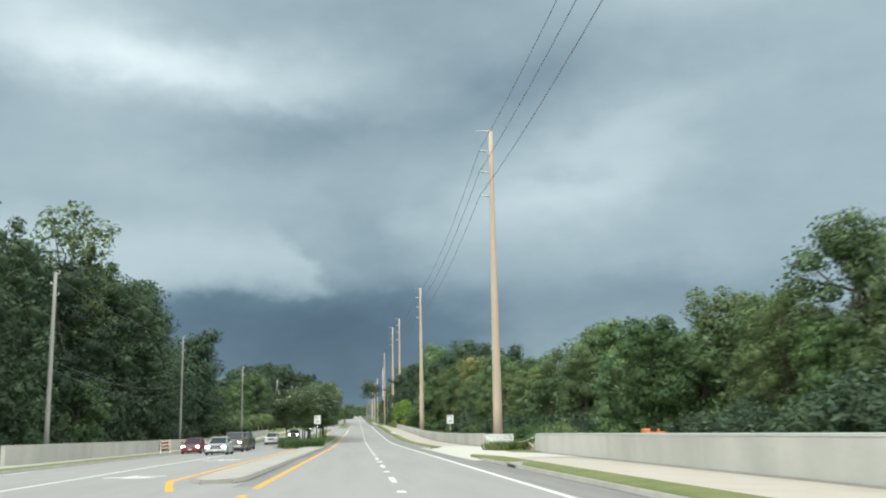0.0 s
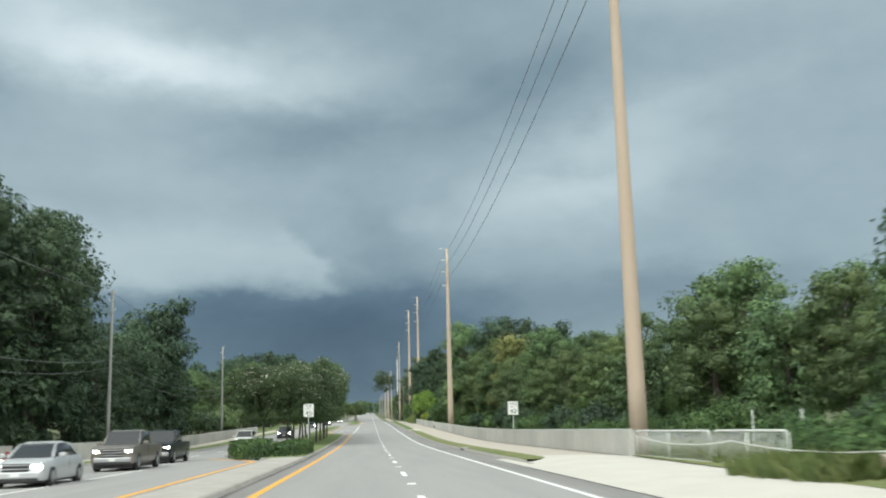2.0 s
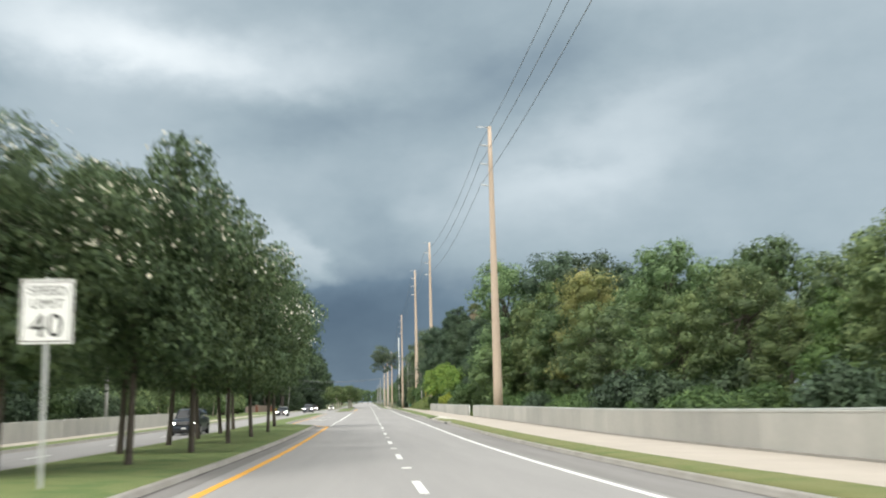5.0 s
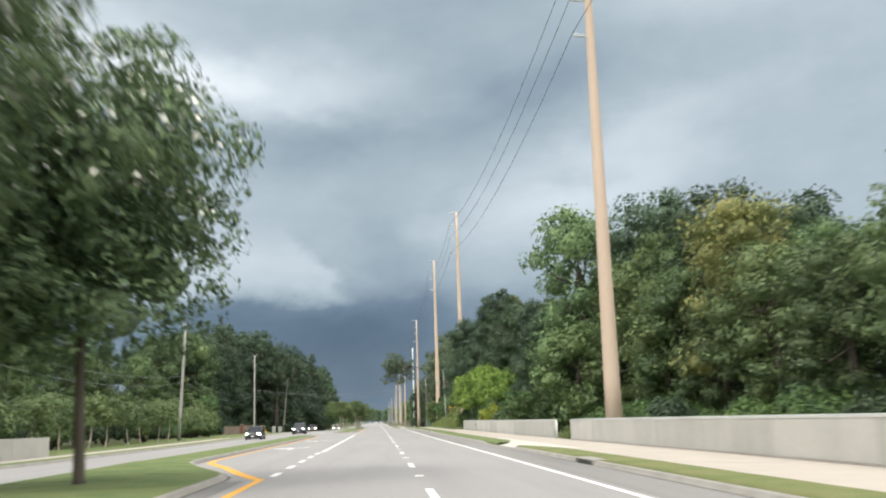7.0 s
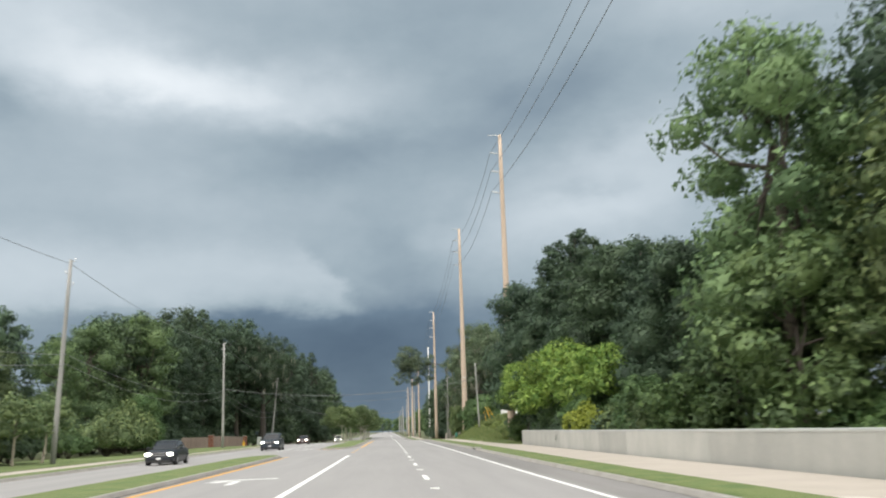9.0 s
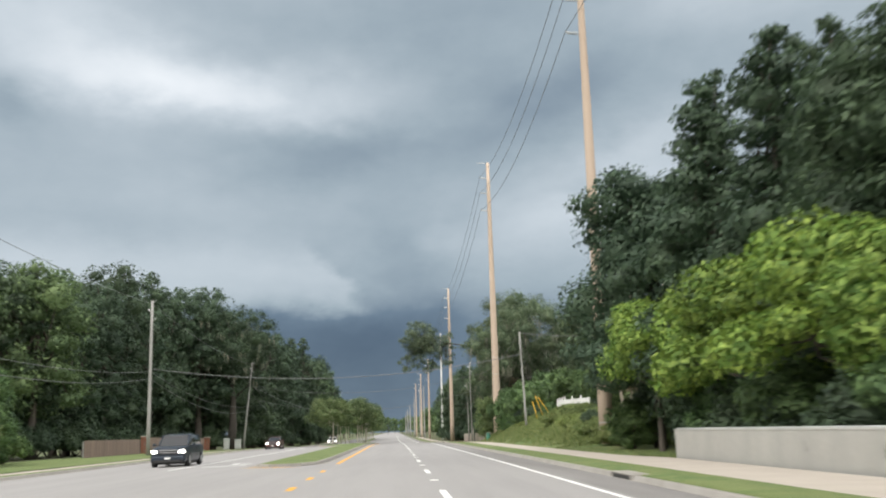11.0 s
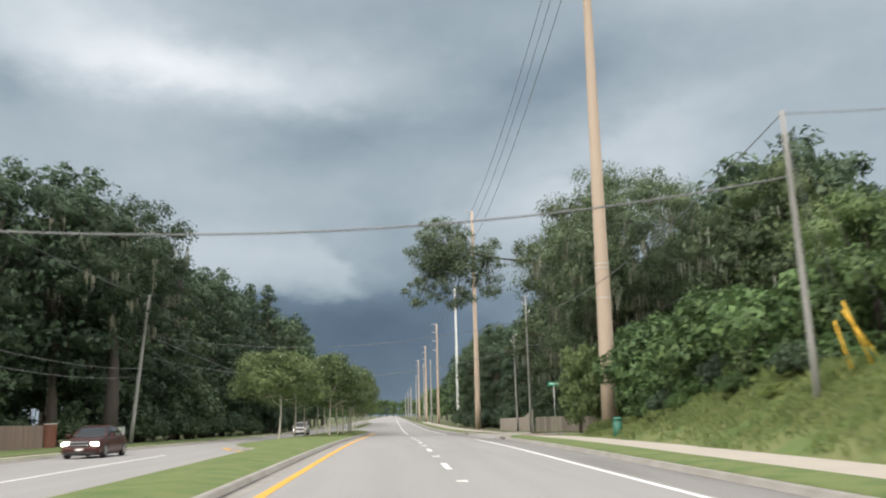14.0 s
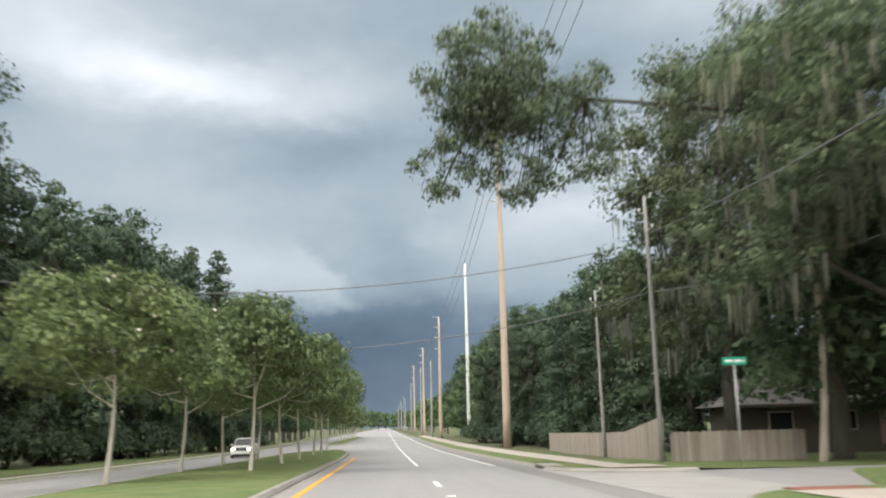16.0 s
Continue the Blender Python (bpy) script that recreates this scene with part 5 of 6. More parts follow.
tufts("rough_grass", "rough grass on the face of the bank", spots, 40000, 0.2, 0.12, TALL_GRASS, 6, lambda x, y: -0.05 + bank(x, y))
spots = [(grow.uniform(11.5, 13.6), grow.uniform(301, 386), grow.uniform(0.6, 1.2)) for _ in range(80)]
tufts("short_grass", "rough grass beside the sidewalk", spots, 14000, 0.22, 0.08, TALL_GRASS, 4, lambda x, y: -0.18 + bank(x, y))
spots = [(grow.uniform(12.6, 16.5), grow.uniform(62, 92), grow.uniform(0.6, 1.5)) for _ in range(30)] + [(12.9, 224.5, 1.0), (13.3, 226, 1.2)] + [(grow.uniform(10.2, 11.5), grow.uniform(67.0, 71.5), grow.uniform(0.6, 1.0)) for _ in range(14)]
tufts("long_grass", "weeds and long grass behind the railings", spots, 9000, 0.75, 0.24, TALL_GRASS, 5, lambda x, y: -0.18)
for x, y, s, th in ((13.8, 373, 0.32, shrub), (14.4, 367, 0.4, shrub), (15.4, 363, 0.45, shrub_dark), (14.6, 379, 0.4, shrub_dark), (16.0, 372, 0.55, shrub_dark), (15.2, 381, 0.5, shrub), (15.8, 375, 0.6, shrub), (16.6, 369, 0.6, shrub_olive), (17.6, 364, 0.7, shrub), (15.4, 332, 0.42, shrub_dark), (20.2, 353, 0.5, shrub_dark), (15.2, 323, 0.5, shrub_dark), (18.2, 326, 0.6, shrub_dark)):
    plant(th, x, y, s, x * 71 + y, bank(x, y) - 0.2, "shrubs on the bank")

weed = bush("weed_clump", 27, 1.5, 1.5, foliage("leaf_weed", (0.140, 0.200, 0.062), (0.240, 0.285, 0.110), 0.35, 0.35, fine=9.0), 2600, 0.16, "tall soft yellow-green weeds on the bank", 10)
for k in range(24):
    x, y = 14.6 + 0.9 * (k * 5 % 6) + grow.uniform(-0.4, 0.4), 319 + 1.35 * k + grow.uniform(-0.6, 0.6)
    if y < 344 or x > 16.0:
        plant(weed, x, y, grow.uniform(0.7, 1.25), grow.uniform(0, 360), bank(x, y) - 0.25, "tall weeds on the bank")
for x, y, s in ((12.9, 374, 0.55), (13.3, 381, 0.6), (13.2, 386, 0.6), (14.2, 362, 0.5), (16.5, 366, 0.8), (12.7, 388.6, 0.5)):
    plant(weed, x, y, s, x * 77 + y, bank(x, y) - 0.25, "tall weeds on the bank")

# storm drains in the kerb


def drain(y):
    z = Z(y) + fall(GUTTER_R)
    d = empty("storm_drain", Matrix.Translation((GUTTER_R, y, z)), "concrete storm drain with a dark opening in the kerb", "drain", "storm drains")
    part("slab", box(-0.06, -1.3, CURB - 0.02, 0.85, 1.3, CURB + 0.035, 0.015), CONCRETE, d)
    # solid black block: the dark inside the opening is painted, not hollow
    part("throat_dark", box(-0.05, -0.95, -0.08, 0.3, 0.95, CURB - 0.02), BLACK, d)
    for s in (-1.15, 1.15):
        part("cheek", box(-0.055, s - 0.17, -0.1, 0.3, s + 0.17, CURB - 0.02, 0.01), CONCRETE, d)


for y in (40.0, 114.0, 194.0, 286.0, 386.5, 416.0):
    drain(y)

# ======================= things across the road =======================


def barricade(x, y):
    z = Z(y) - 0.15
    b = empty("barricade", Matrix.Translation((x, y, z)) @ pose(0, 0, 0, 0, 0, 70), "orange and white striped road barricade", "barricade")
    for s in (-0.8, 0.8):
        part("upright", box(s - 0.04, -0.04, 0, s + 0.04, 0.04, 1.35, 0.006), SIGN_WHITE, b)
        part("foot", box(s - 0.05, -0.6, 0, s + 0.05, 0.6, 0.07, 0.006), SIGN_WHITE, b)
    for k in range(3):
        board = part("board", box(-0.95, -0.065, 0.45 + k * 0.32, 0.95, -0.042, 0.65 + k * 0.32, 0.004), SIGN_WHITE, b)
        for i in range(4):
            v = [(-0.9 + 0.47 * i, 0.452 + k * 0.32), (-0.67 + 0.47 * i, 0.452 + k * 0.32), (-0.52 + 0.47 * i, 0.648 + k * 0.32), (-0.75 + 0.47 * i, 0.648 + k * 0.32)]
            mesh_object("stripe", [(a, -0.0675, c) for a, c in v], [(0, 1, 2, 3)], ORANGE, board)


barricade(-18.2, 92.0)


def machine(x, y):
    """The top of an orange works machine that shows over the wall."""
    z = Z(y) - 0.2
    m = empty("compact_loader", Matrix.Translation((x, y, z)), "orange compact works machine behind the wall", "machine")
    part("chassis", box(-0.8, -1.3, 0.35, 0.8, 1.3, 0.95, 0.08), BLACK, m)
    part("hood", box(-0.75, 0.1, 0.95, 0.75, 1.35, 1.55, 0.12), ORANGE, m)
    part("fender", box(-0.95, -1.2, 1.1, 0.95, 0.15, 1.3, 0.05), ORANGE, m)
    part("seat", box(-0.25, -0.5, 1.3, 0.25, 0.0, 1.75, 0.06), BLACK, m)
    for s in (-1, 1):
        tube("lever", [(s * 0.3, -0.8, 1.3), (s * 0.75, -1.0, 2.0)], [0.025, 0.02], BLACK, m, 6)
        for yy in (-0.85, 0.85):
            w = tube("wheel", [(s * 0.8, yy, 0.42), (s * 1.05, yy, 0.42)], [0.42, 0.42], RUBBER, m, 16)
            tube("rim", [(s * 1.04, yy, 0.42), (s * 1.07, yy, 0.42)], [0.22, 0.2], ORANGE, w, 12)


machine(26.7, 84.2)


def hydrant(x, y, dz):
    z = Z(y) + dz
    h = empty("fire_hydrant", Matrix.Translation((x, y, z)), "yellow fire hydrant standing in grass", "hydrant", "fire hydrants")
    tube("barrel", [(0, 0, -0.1), (0, 0, 0.05), (0, 0, 0.06), (0, 0, 0.62), (0, 0, 0.64)], [0.2, 0.2, 0.14, 0.13, 0.17], YELLOW, h, 14)
    tube("bonnet", [(0, 0, 0.64), (0, 0, 0.76), (0, 0, 0.84), (0, 0, 0.92)], [0.17, 0.13, 0.05, 0.04], YELLOW, h, 14)
    for a in ((0.26, 0), (-0.26, 0), (0, -0.28)):
        tube("nozzle", [(0, 0, 0.46), (a[0], a[1], 0.46)], [0.08, 0.08], YELLOW, h, 10)


hydrant(-25.5, 381, -0.2)
hydrant(17.2, 404.0, 0.02)


def cabinet(x, y, w, d, h, material, label):
    z = Z(y) - 0.2
    c = empty("utility_cabinet", Matrix.Translation((x, y, z)), label, "cabinet", "utility cabinets")
    part("plinth", box(-w / 2 - 0.08, -d / 2 - 0.08, -0.1, w / 2 + 0.08, d / 2 + 0.08, 0.1, 0.02), CONCRETE, c)
    part("body", box(-w / 2, -d / 2, 0.1, w / 2, d / 2, h, 0.04), material, c)
    part("lid", box(-w / 2 - 0.03, -d / 2 - 0.03, h, w / 2 + 0.03, d / 2 + 0.03, h + 0.06, 0.02), material, c)
    part("door", box(-w / 2 + 0.06, -d / 2 - 0.02, 0.2, w / 2 - 0.06, -d / 2 - 0.002, h - 0.1, 0.008), material, c)


cabinet(-27.2, 413.4, 0.85, 0.7, 1.75, GREY_BOX, "pale grey utility cabinet beside the road")
cabinet(-26.0, 417.2, 1.0, 0.8, 1.6, GREY_BOX, "wide pale grey utility cabinet by a pole")
ped = empty("utility_pedestal", Matrix.Translation((11.65, 377.7, Z(377.7) + bank(11.65, 377.7) - 0.2)), "green plastic utility pedestal beside the sidewalk", "pedestal")
tube("body", [(0, 0, -0.1), (0, 0, 0.92)], [0.25, 0.24], GREEN_BOX, ped, 16)
tube("dome", [(0, 0, 0.92), (0, 0, 1.02), (0, 0, 1.08)], [0.27, 0.25, 0.12], GREEN_BOX, ped, 16)


def board_fence(name, a, b, height, material, label, dz=-0.25, peak=None, board=0.15):
    """Upright boards nailed to rails between posts."""
    va, vb = Vector((a[0], a[1], 0)), Vector((b[0], b[1], 0))
    d = vb - va
    n = int(d.length / board)
    ang = math.degrees(math.atan2(d.y, d.x))
    f = empty(name, Matrix.Translation((a[0], a[1], 0)) @ pose(0, 0, 0, 0, 0, ang), label, "fence")
    for k in range(n):
        y = a[1] + d.y * k / n
        h = height * (1 + 0.02 * math.sin(k * 2.7)) + (peak(k / n) if peak else 0)
        z = Z(y) + dz
        bm = box(k * board + 0.004, -0.012, z - 0.1, (k + 1) * board - 0.004, 0.012 + 0.006 * (k % 2), z + h)
        part("board", bm, material, f)
    for k in range(0, n + 1, 16):
        z = Z(a[1] + d.y * k / n) + dz
        part("post", box(k * board - 0.05, 0.07, z - 0.3, k * board + 0.05, 0.17, z + height - 0.1), WOOD, f)
    z0, z1 = Z(a[1]) + dz, Z(b[1]) + dz
    for q in (0.35, height - 0.35):
        tube("rail", [(0, 0.05, z0 + q), (n * board, 0.05, z1 + q)], [0.035, 0.035], WOOD, f, 4)


board_fence("wooden_fence", (-30.0, 352), (-30.0, 372), 1.7, RED_WOOD, "old reddish wooden fence before dark trees", board=0.25)
board_fence("wooden_fence", (-30.0, 376), (-29.9, 409), 1.9, RED_WOOD, "old reddish wooden fence before dark trees", board=0.25)
board_fence("wooden_fence", (14.6, 460), (13.3, 419.3), 1.65, FENCE_WOOD, "weathered grey-brown plank fence with a raised section", peak=lambda k: 0.75 * max(0, 1 - (1 - k) / 0.22))
board_fence("wooden_fence", (13.45, 418.6), (20.0, 418.0), 1.6, FENCE_WOOD, "weathered grey-brown plank fence")


def brick_column(x, y, h=2.0):
    z = Z(y) - 0.25
    c = empty("brick_column", Matrix.Translation((x, y, z)), "red brick gate column with a pale cap", "column", "brick columns")
    part("core", box(-0.36, -0.36, -0.1, 0.36, 0.36, h, 0), CONCRETE, c)
    first = {}
    for r in range(int(h / 0.1)):
        for s in range(4):
            for k in range(3):
                off = -0.28 + 0.28 * k + (0.07 if r % 2 else -0.07) * (1 if k < 2 else 0.2)
                key = "b"
                if key not in first:
                    first[key] = part("brick", box(-0.125, -0.02, -0.042, 0.125, 0.02, 0.042), BRICK, c)
                    o = first[key]
                else:
                    o = first[key].copy()
                    scene.collection.objects.link(o)
                o.matrix_basis = pose(0, 0, 0.06 + r * 0.1, 0, 0, 90 * s) @ pose(max(-0.26, min(0.26, off)), -0.372, 0)
    part("cap", box(-0.46, -0.46, h, 0.46, 0.46, h + 0.1, 0.03), APRON, c)


brick_column(-29.7, 410.2)
brick_column(-29.9, 373.8)


def vinyl_fence(points, h=1.7):
    for (x0, y0), (x1, y1) in zip(points, points[1:]):
        z0, z1 = Z(y0) + bank(x0, y0) - 0.2, Z(y1) + bank(x1, y1) - 0.2
        d = math.hypot(x1 - x0, y1 - y0)
        f = empty("vinyl_fence", Matrix.Translation((x0, y0, z0)) @ pose(0, 0, 0, 0, 0, math.degrees(math.atan2(y1 - y0, x1 - x0))), "white vinyl fence with ball-topped posts on the bank", "fence", "white fence sections")
        post = part("post", box(-0.07, -0.07, -0.3, 0.07, 0.07, h + 0.1, 0.01), VINYL, f)
        tube("post_cap", [(0, 0, h + 0.1), (0, 0, h + 0.14), (0, 0, h + 0.2), (0, 0, h + 0.27)], [0.1, 0.06, 0.08, 0.02], VINYL, post, 10)
        n = max(2, int(d / 0.2))
        for k in range(n):
            a, b = k / n, (k + 1) / n
            dip = 0.12 * math.sin(math.pi * (a + b) / 2)
            part("slat", box(a * d + 0.003, -0.02, 0.1 + (z1 - z0) * a, b * d - 0.003, 0.02, h - dip * 0.6 + (z1 - z0) * a), VINYL, f)


vinyl_fence([(17.43, 359.0), (17.3, 356.9), (17.15, 354.7), (17.0, 352.4), (17.35, 350.2), (17.75, 347.9), (18.1, 345.6)], 1.85)

# poles and guy wires on the bank and behind the fence
R1 = wood_pole(13.85, 358.2, 10.2, (-0.35, 0), False, bank(13.85, 358.2) - 0.25, r=0.13)
R2 = wood_pole(12.95, 418.7, 13.6, (-0.05, 0.1), True, -0.3, r=0.125)
R3 = wood_pole(13.6, 433.6, 11.0, (-0.1, 0), True, -0.3, r=0.12)
for dx, dy, top_x, rise_z in ((1.2, -0.3, 0.75, 2.0), (1.85, -0.5, 1.0, 2.5), (3.0, 0.6, 1.5, 2.3)):
    x, y = 13.85 + dx, 358.2 + dy
    z = Z(y) + bank(x, y) - 0.2
    tagged(tube("guy_guard", [(x, y, z), (13.85 + top_x, y + 0.2, z + rise_z)], [0.036, 0.036], YELLOW, None, 8), "yellow plastic guard on a guy wire", "guy wire guard", "guy wire guards")
    cable((13.85 + top_x, y + 0.2, z + rise_z), (R1.x, R1.y, R1.z - 0.8), 0.0, 0.008, "thin guy wire to a pole", 4, "guy wires", "guy_wire")
cable((17.0, 357.6, Z(357) + 2.5), (R1.x, R1.y, R1.z - 0.5), 0.0, 0.008, "thin guy wire to a pole", 4, "guy wires", "guy_wire")
cable((L[4].x, L[4].y, Z(354) + 8.4), (R1.x, R1.y, R1.z - 2.4), 1.7, 0.034, "black cable slung across the road")
cable((R1.x, R1.y, R1.z - 0.1), (R2.x, R2.y, R2.z - 2.0), 1.6, 0.024)
cable((R1.x, R1.y, R1.z - 0.1), (30.0, 346.0, Z(346) + 11.0), 0.8, 0.024)
cable((L[5].x - 0.2, L[5].y, Z(419) + 10.2), (R2.x, R2.y, R2.z - 2.4), 1.9, 0.026, "black cable slung across the road")
cable((L[5].x - 0.3, L[5].y, Z(419) + 8.2), (R2.x, R2.y, R2.z - 5.0), 2.6, 0.026, "black cable slung across the road")
cable((R2.x, R2.y, R2.z - 5.0), (30.0, 395.0, Z(395) + 15.0), 2.0, 0.028)
cable((R2.x, R2.y, R2.z - 4.6), (R3.x, R3.y, R3.z - 1.5), 0.4, 0.022)
cable((L[5].x, L[5].y, L[5].z - 4), (-9.0, 560, Z(560) + 9), 2.5, 0.03)

# ======================= side street and its corners =======================
tagged(loft("side_street", steps(394.5, 410, 2.0), lambda y: [(10.5, -0.112), (14.0, -0.10), (60.0, -0.08)], ASPHALT, kind="structure"), "asphalt side street with worn markings", "road")


tagged(loft("cross_gutter", steps(390.6, 414, 2.0), lambda y: [(GUTTER_R - 0.45, fall(GUTTER_R - 0.45) + 0.008), (8.0, -0.125), (10.52, -0.108)], GUTTER_PAN, kind="structure"), "pale concrete gutter across the mouth of the street", "road")


def corner(cx, cy, r, a0, a1):
    """A kerb return swept round a corner."""
    prof = [(-0.42, 0.012), (-0.03, 0.004), (0.0, CURB - 0.03), (0.035, CURB), (0.19, CURB), (0.2, -0.1)]
    verts, faces = [], []
    n = 12
    for i in range(n + 1):
        a = radians(a0 + (a1 - a0) * i / n)
        for d, h in prof:
            q = r - d
            x, y = cx + q * math.cos(a), cy + q * math.sin(a)
            verts.append((x, y, Z(y) - 0.115 + h))
    for i in range(n):
        for k in range(len(prof) - 1):
            p = i * len(prof) + k
            faces.append((p, p + 1, p + len(prof) + 1, p + len(prof)))
    return tagged(mesh_object("kerb_return", verts, faces, CONCRETE, None, smooth=True, kind="structure"), "curved concrete kerb at the street corner", "kerb")


corner(GUTTER_R + 5.0, 390.5, 5.0, 180, 90)
corner(GUTTER_R + 5.0, 414.0, 5.0, 270, 180)


def round_in(y, y0, r):
    """How far the kerb return stands back from the kerb line at y."""
    return r - math.sqrt(max(0.0, r * r - (y - y0) ** 2))


tagged(loft("corner_grass", [389.8] + steps(390.5, 395.3, 0.4), lambda y: [(GUTTER_R + 0.2 + round_in(max(y, 390.5), 390.5, 4.95), 0.03 - 0.25 * (y < 390)), (13, 0.02 - 0.3 * (y < 390)), (16, -0.02 - 0.3 * (y < 390)), (26, 0.05 - 0.35 * (y < 390)), (45, 0.1 - 0.4 * (y < 390))], GRASS, kind="structure"), "mown grass at the street corner", "grass")
tagged(loft("corner_grass", steps(409.2, 426, 0.6), lambda y: [(GUTTER_R + 0.2 + (round_in(y, 414, 4.95) if y < 414 else 0), 0.02), (13, -0.06), (20, -0.1), (45, 0.0)], GRASS, kind="structure"), "mown grass at the street corner", "grass")
tagged(loft("corner_walk", steps(390.4, 393.6, 0.8), lambda y: [(8.35, 0.052), (10.9, 0.05)], SIDEWALK, kind="structure"), "concrete ramp at the street corner", "sidewalk")
tagged(loft("corner_walk", steps(410.6, 414.1, 0.9), lambda y: [(8.35, 0.04), (10.9, 0.03)], SIDEWALK, kind="structure"), "concrete ramp at the street corner", "sidewalk")
tagged(loft("corner_path", steps(391.2, 392.8, 0.8), lambda y: [(10.9, 0.05), (16, 0.03), (40, 0.12)], SIDEWALK, kind="structure"), "concrete path along the side street", "sidewalk")
tagged(part("tactile_pad", box(8.7, 393.5, Z(394) - 0.02, 10.4, 394.7, Z(394) + 0.055, 0.005), BRICK), "dark red tactile pad on the corner ramp", "tactile pad")


tagged(loft("corner_lawn", steps(395.2, 404.8, 0.6), lambda y: [(11.4 + 0.42 * (y - 395.2), -0.12), (11.55 + 0.42 * (y - 395.2), 0.02), (20, 0.03), (45, 0.1)], GRASS, kind="structure"), "mown grass beside the side street", "grass")


def house(x, y):
    z = Z(y) + 0.35
    h = empty("house", Matrix.Translation((x, y, z)) @ pose(0, 0, 0, 0, 0, -8), "low brown house with a grey shingle roof under trees", "house")
    part("wall", box(-8, -5, -0.9, 8, 5, 2.7, 0.02), HOUSE_WALL, h)
    verts = [(-8.9, -6, 2.6), (8.9, -6, 2.6), (8.9, 6, 2.6), (-8.9, 6, 2.6), (-6.0, 0, 5.0), (6.0, 0, 5.0)]
    mesh_object("roof", verts, [(0, 1, 5, 4), (1, 2, 5), (2, 3, 4, 5), (3, 0, 4), (3, 2, 1, 0)], ROOF, h)
    part("fascia", box(-8.95, -6.05, 2.45, 8.95, -5.95, 2.66, 0.01), HOUSE_WALL, h)
    for a in (-5.5, -1.5, 3.5):
        w = part("window", box(a - 0.8, -5.06, 0.9, a + 0.8, -5.005, 2.2, 0.01), FENCE_WOOD, h, "brown framed window")
        part("pane", box(a - 0.7, -5.075, 1.0, a + 0.7, -5.062, 2.1), DARK_GLASS, w)
    part("door", box(0.7, -5.05, 0, 1.7, -5.005, 2.1, 0.01), RED_WOOD, h)


house(31.2, 437.0)
for x, y, s in ((24.5, 431.0, 0.35), (33.5, 430.5, 0.4)):
    plant(shrub_dark, x, y, s, x * 50, group="dark shrubs before the house")

# ======================= lime trees, palms, moss-hung oaks =======================
lime = build_tree("broad_leaved_shrub_tree", 51, 6.4, 3.6, 0.16, LEAF_LIME, 20000, 0.21, "small tree with big bright lime green leaves", lumps=18, clear=0.42, shape="umbrella", droop=0.5, core=0.5)[0]
lime_b = build_tree("broad_leaved_shrub_tree", 52, 6.0, 3.2, 0.16, LEAF_THICKET, 7500, 0.35, "small tree with big green leaves behind the wall", lumps=16, clear=0.03, droop=0.5, core=0.5)[0]
lime_high = build_tree("broad_leaved_shrub_tree", 54, 8.6, 4.0, 0.18, LEAF_LIME, 22000, 0.22, "bright lime green tree leaning over the sidewalk", lumps=18, clear=0.55, shape="umbrella", droop=0.5, core=0.5)[0]
plant(lime_high, 14.1, 308.3, 0.92, 15, group="bright leafy trees behind the wall")
for th, x, y, s, r in ((lime, 15.8, 290, 1.28, 0), (lime, 16.6, 285.5, 1.15, 160), (lime, 15.8, 298, 1.25, 30), (lime, 15.6, 303.2, 1.15, 200), (lime_b, 15.6, 302.0, 0.7, 200), (lime_b, 14.6, 292.5, 0.6, 90), (lime_b, 15.3, 284, 0.7, 20), (lime_b, 15.6, 270.5, 0.75, 240), (lime_b, 16.0, 264, 0.7, 140), (lime_b, 14.2, 314.5, 0.5, 90)):
    plant(th, x, y, s, r, group="bright leafy trees behind the wall")
yellow_bush = bush("bush", 53, 3.4, 1.9, foliage("leaf_yellow", (0.19, 0.25, 0.04), (0.34, 0.39, 0.07), fine=6.0), 4500, 0.22, "bush with yellow-green leaves behind the wall")
# dark-leaved bushes added under the limes, standing in for the shade below their crowns
for x, y, s in ((14.6, 281, 0.8), (14.8, 287, 0.85), (14.9, 293, 0.8), (15.2, 298, 0.9), (15.4, 303.5, 0.8), (16.4, 308.5, 0.8), (16.2, 276, 0.9)):
    plant(shrub_dark, x, y, s, x * 90 + y, group="bushes behind the wall")
plant(yellow_bush, 14.2, 279.5, 1.05, 0)
plant(shrub_olive, 16.8, 274.5, 0.95, 60, group="bushes behind the wall")
plant(shrub_olive, 17.8, 268.0, 1.05, 160, group="bushes behind the wall")
for th, x, y, s, r in ((lime_b, 16.8, 386.5, 1.15, 10), (lime_b, 18.5, 391.5, 1.3, 110), (lime_b, 19.5, 383, 1.2, 300), (lime_b, 17.6, 377, 1.2, 40), (lime_b, 16.2, 383, 0.9, 90), (lime_b, 18.6, 370, 1.25, 140), (lime_b, 20.0, 365, 1.3, 240), (lime_b, 22.0, 388, 1.5, 60), (lime_b, 21.5, 395, 1.35, 160)):
    plant(th, x, y, s, r, 0.0, group="leafy thicket round the tall pole")
for x, y, s in ((13.4, 388.6, 0.8), (14.3, 389.2, 0.9), (15.4, 388.4, 1.0), (16.6, 389.3, 1.1), (13.9, 387.0, 0.8), (15.2, 386.6, 1.0), (17.8, 388.8, 1.2), (16.2, 390.4, 1.0), (18.6, 390.6, 1.2)):
    plant(weed, x, y, s, x * 77 + y, -0.1, "tall weeds round the tall pole")

lime_c = build_tree("broad_leaved_shrub_tree", 55, 6.0, 2.6, 0.14, LEAF_LIGHT, 9000, 0.26, "small bright-leaved tree beside the tall pole", lumps=20, clear=0.10, droop=0.5, core=0.45)[0]
plant(lime_c, 12.75, 393.2, 0.72, 210, 0.0, "leafy thicket round the tall pole", 1.4)


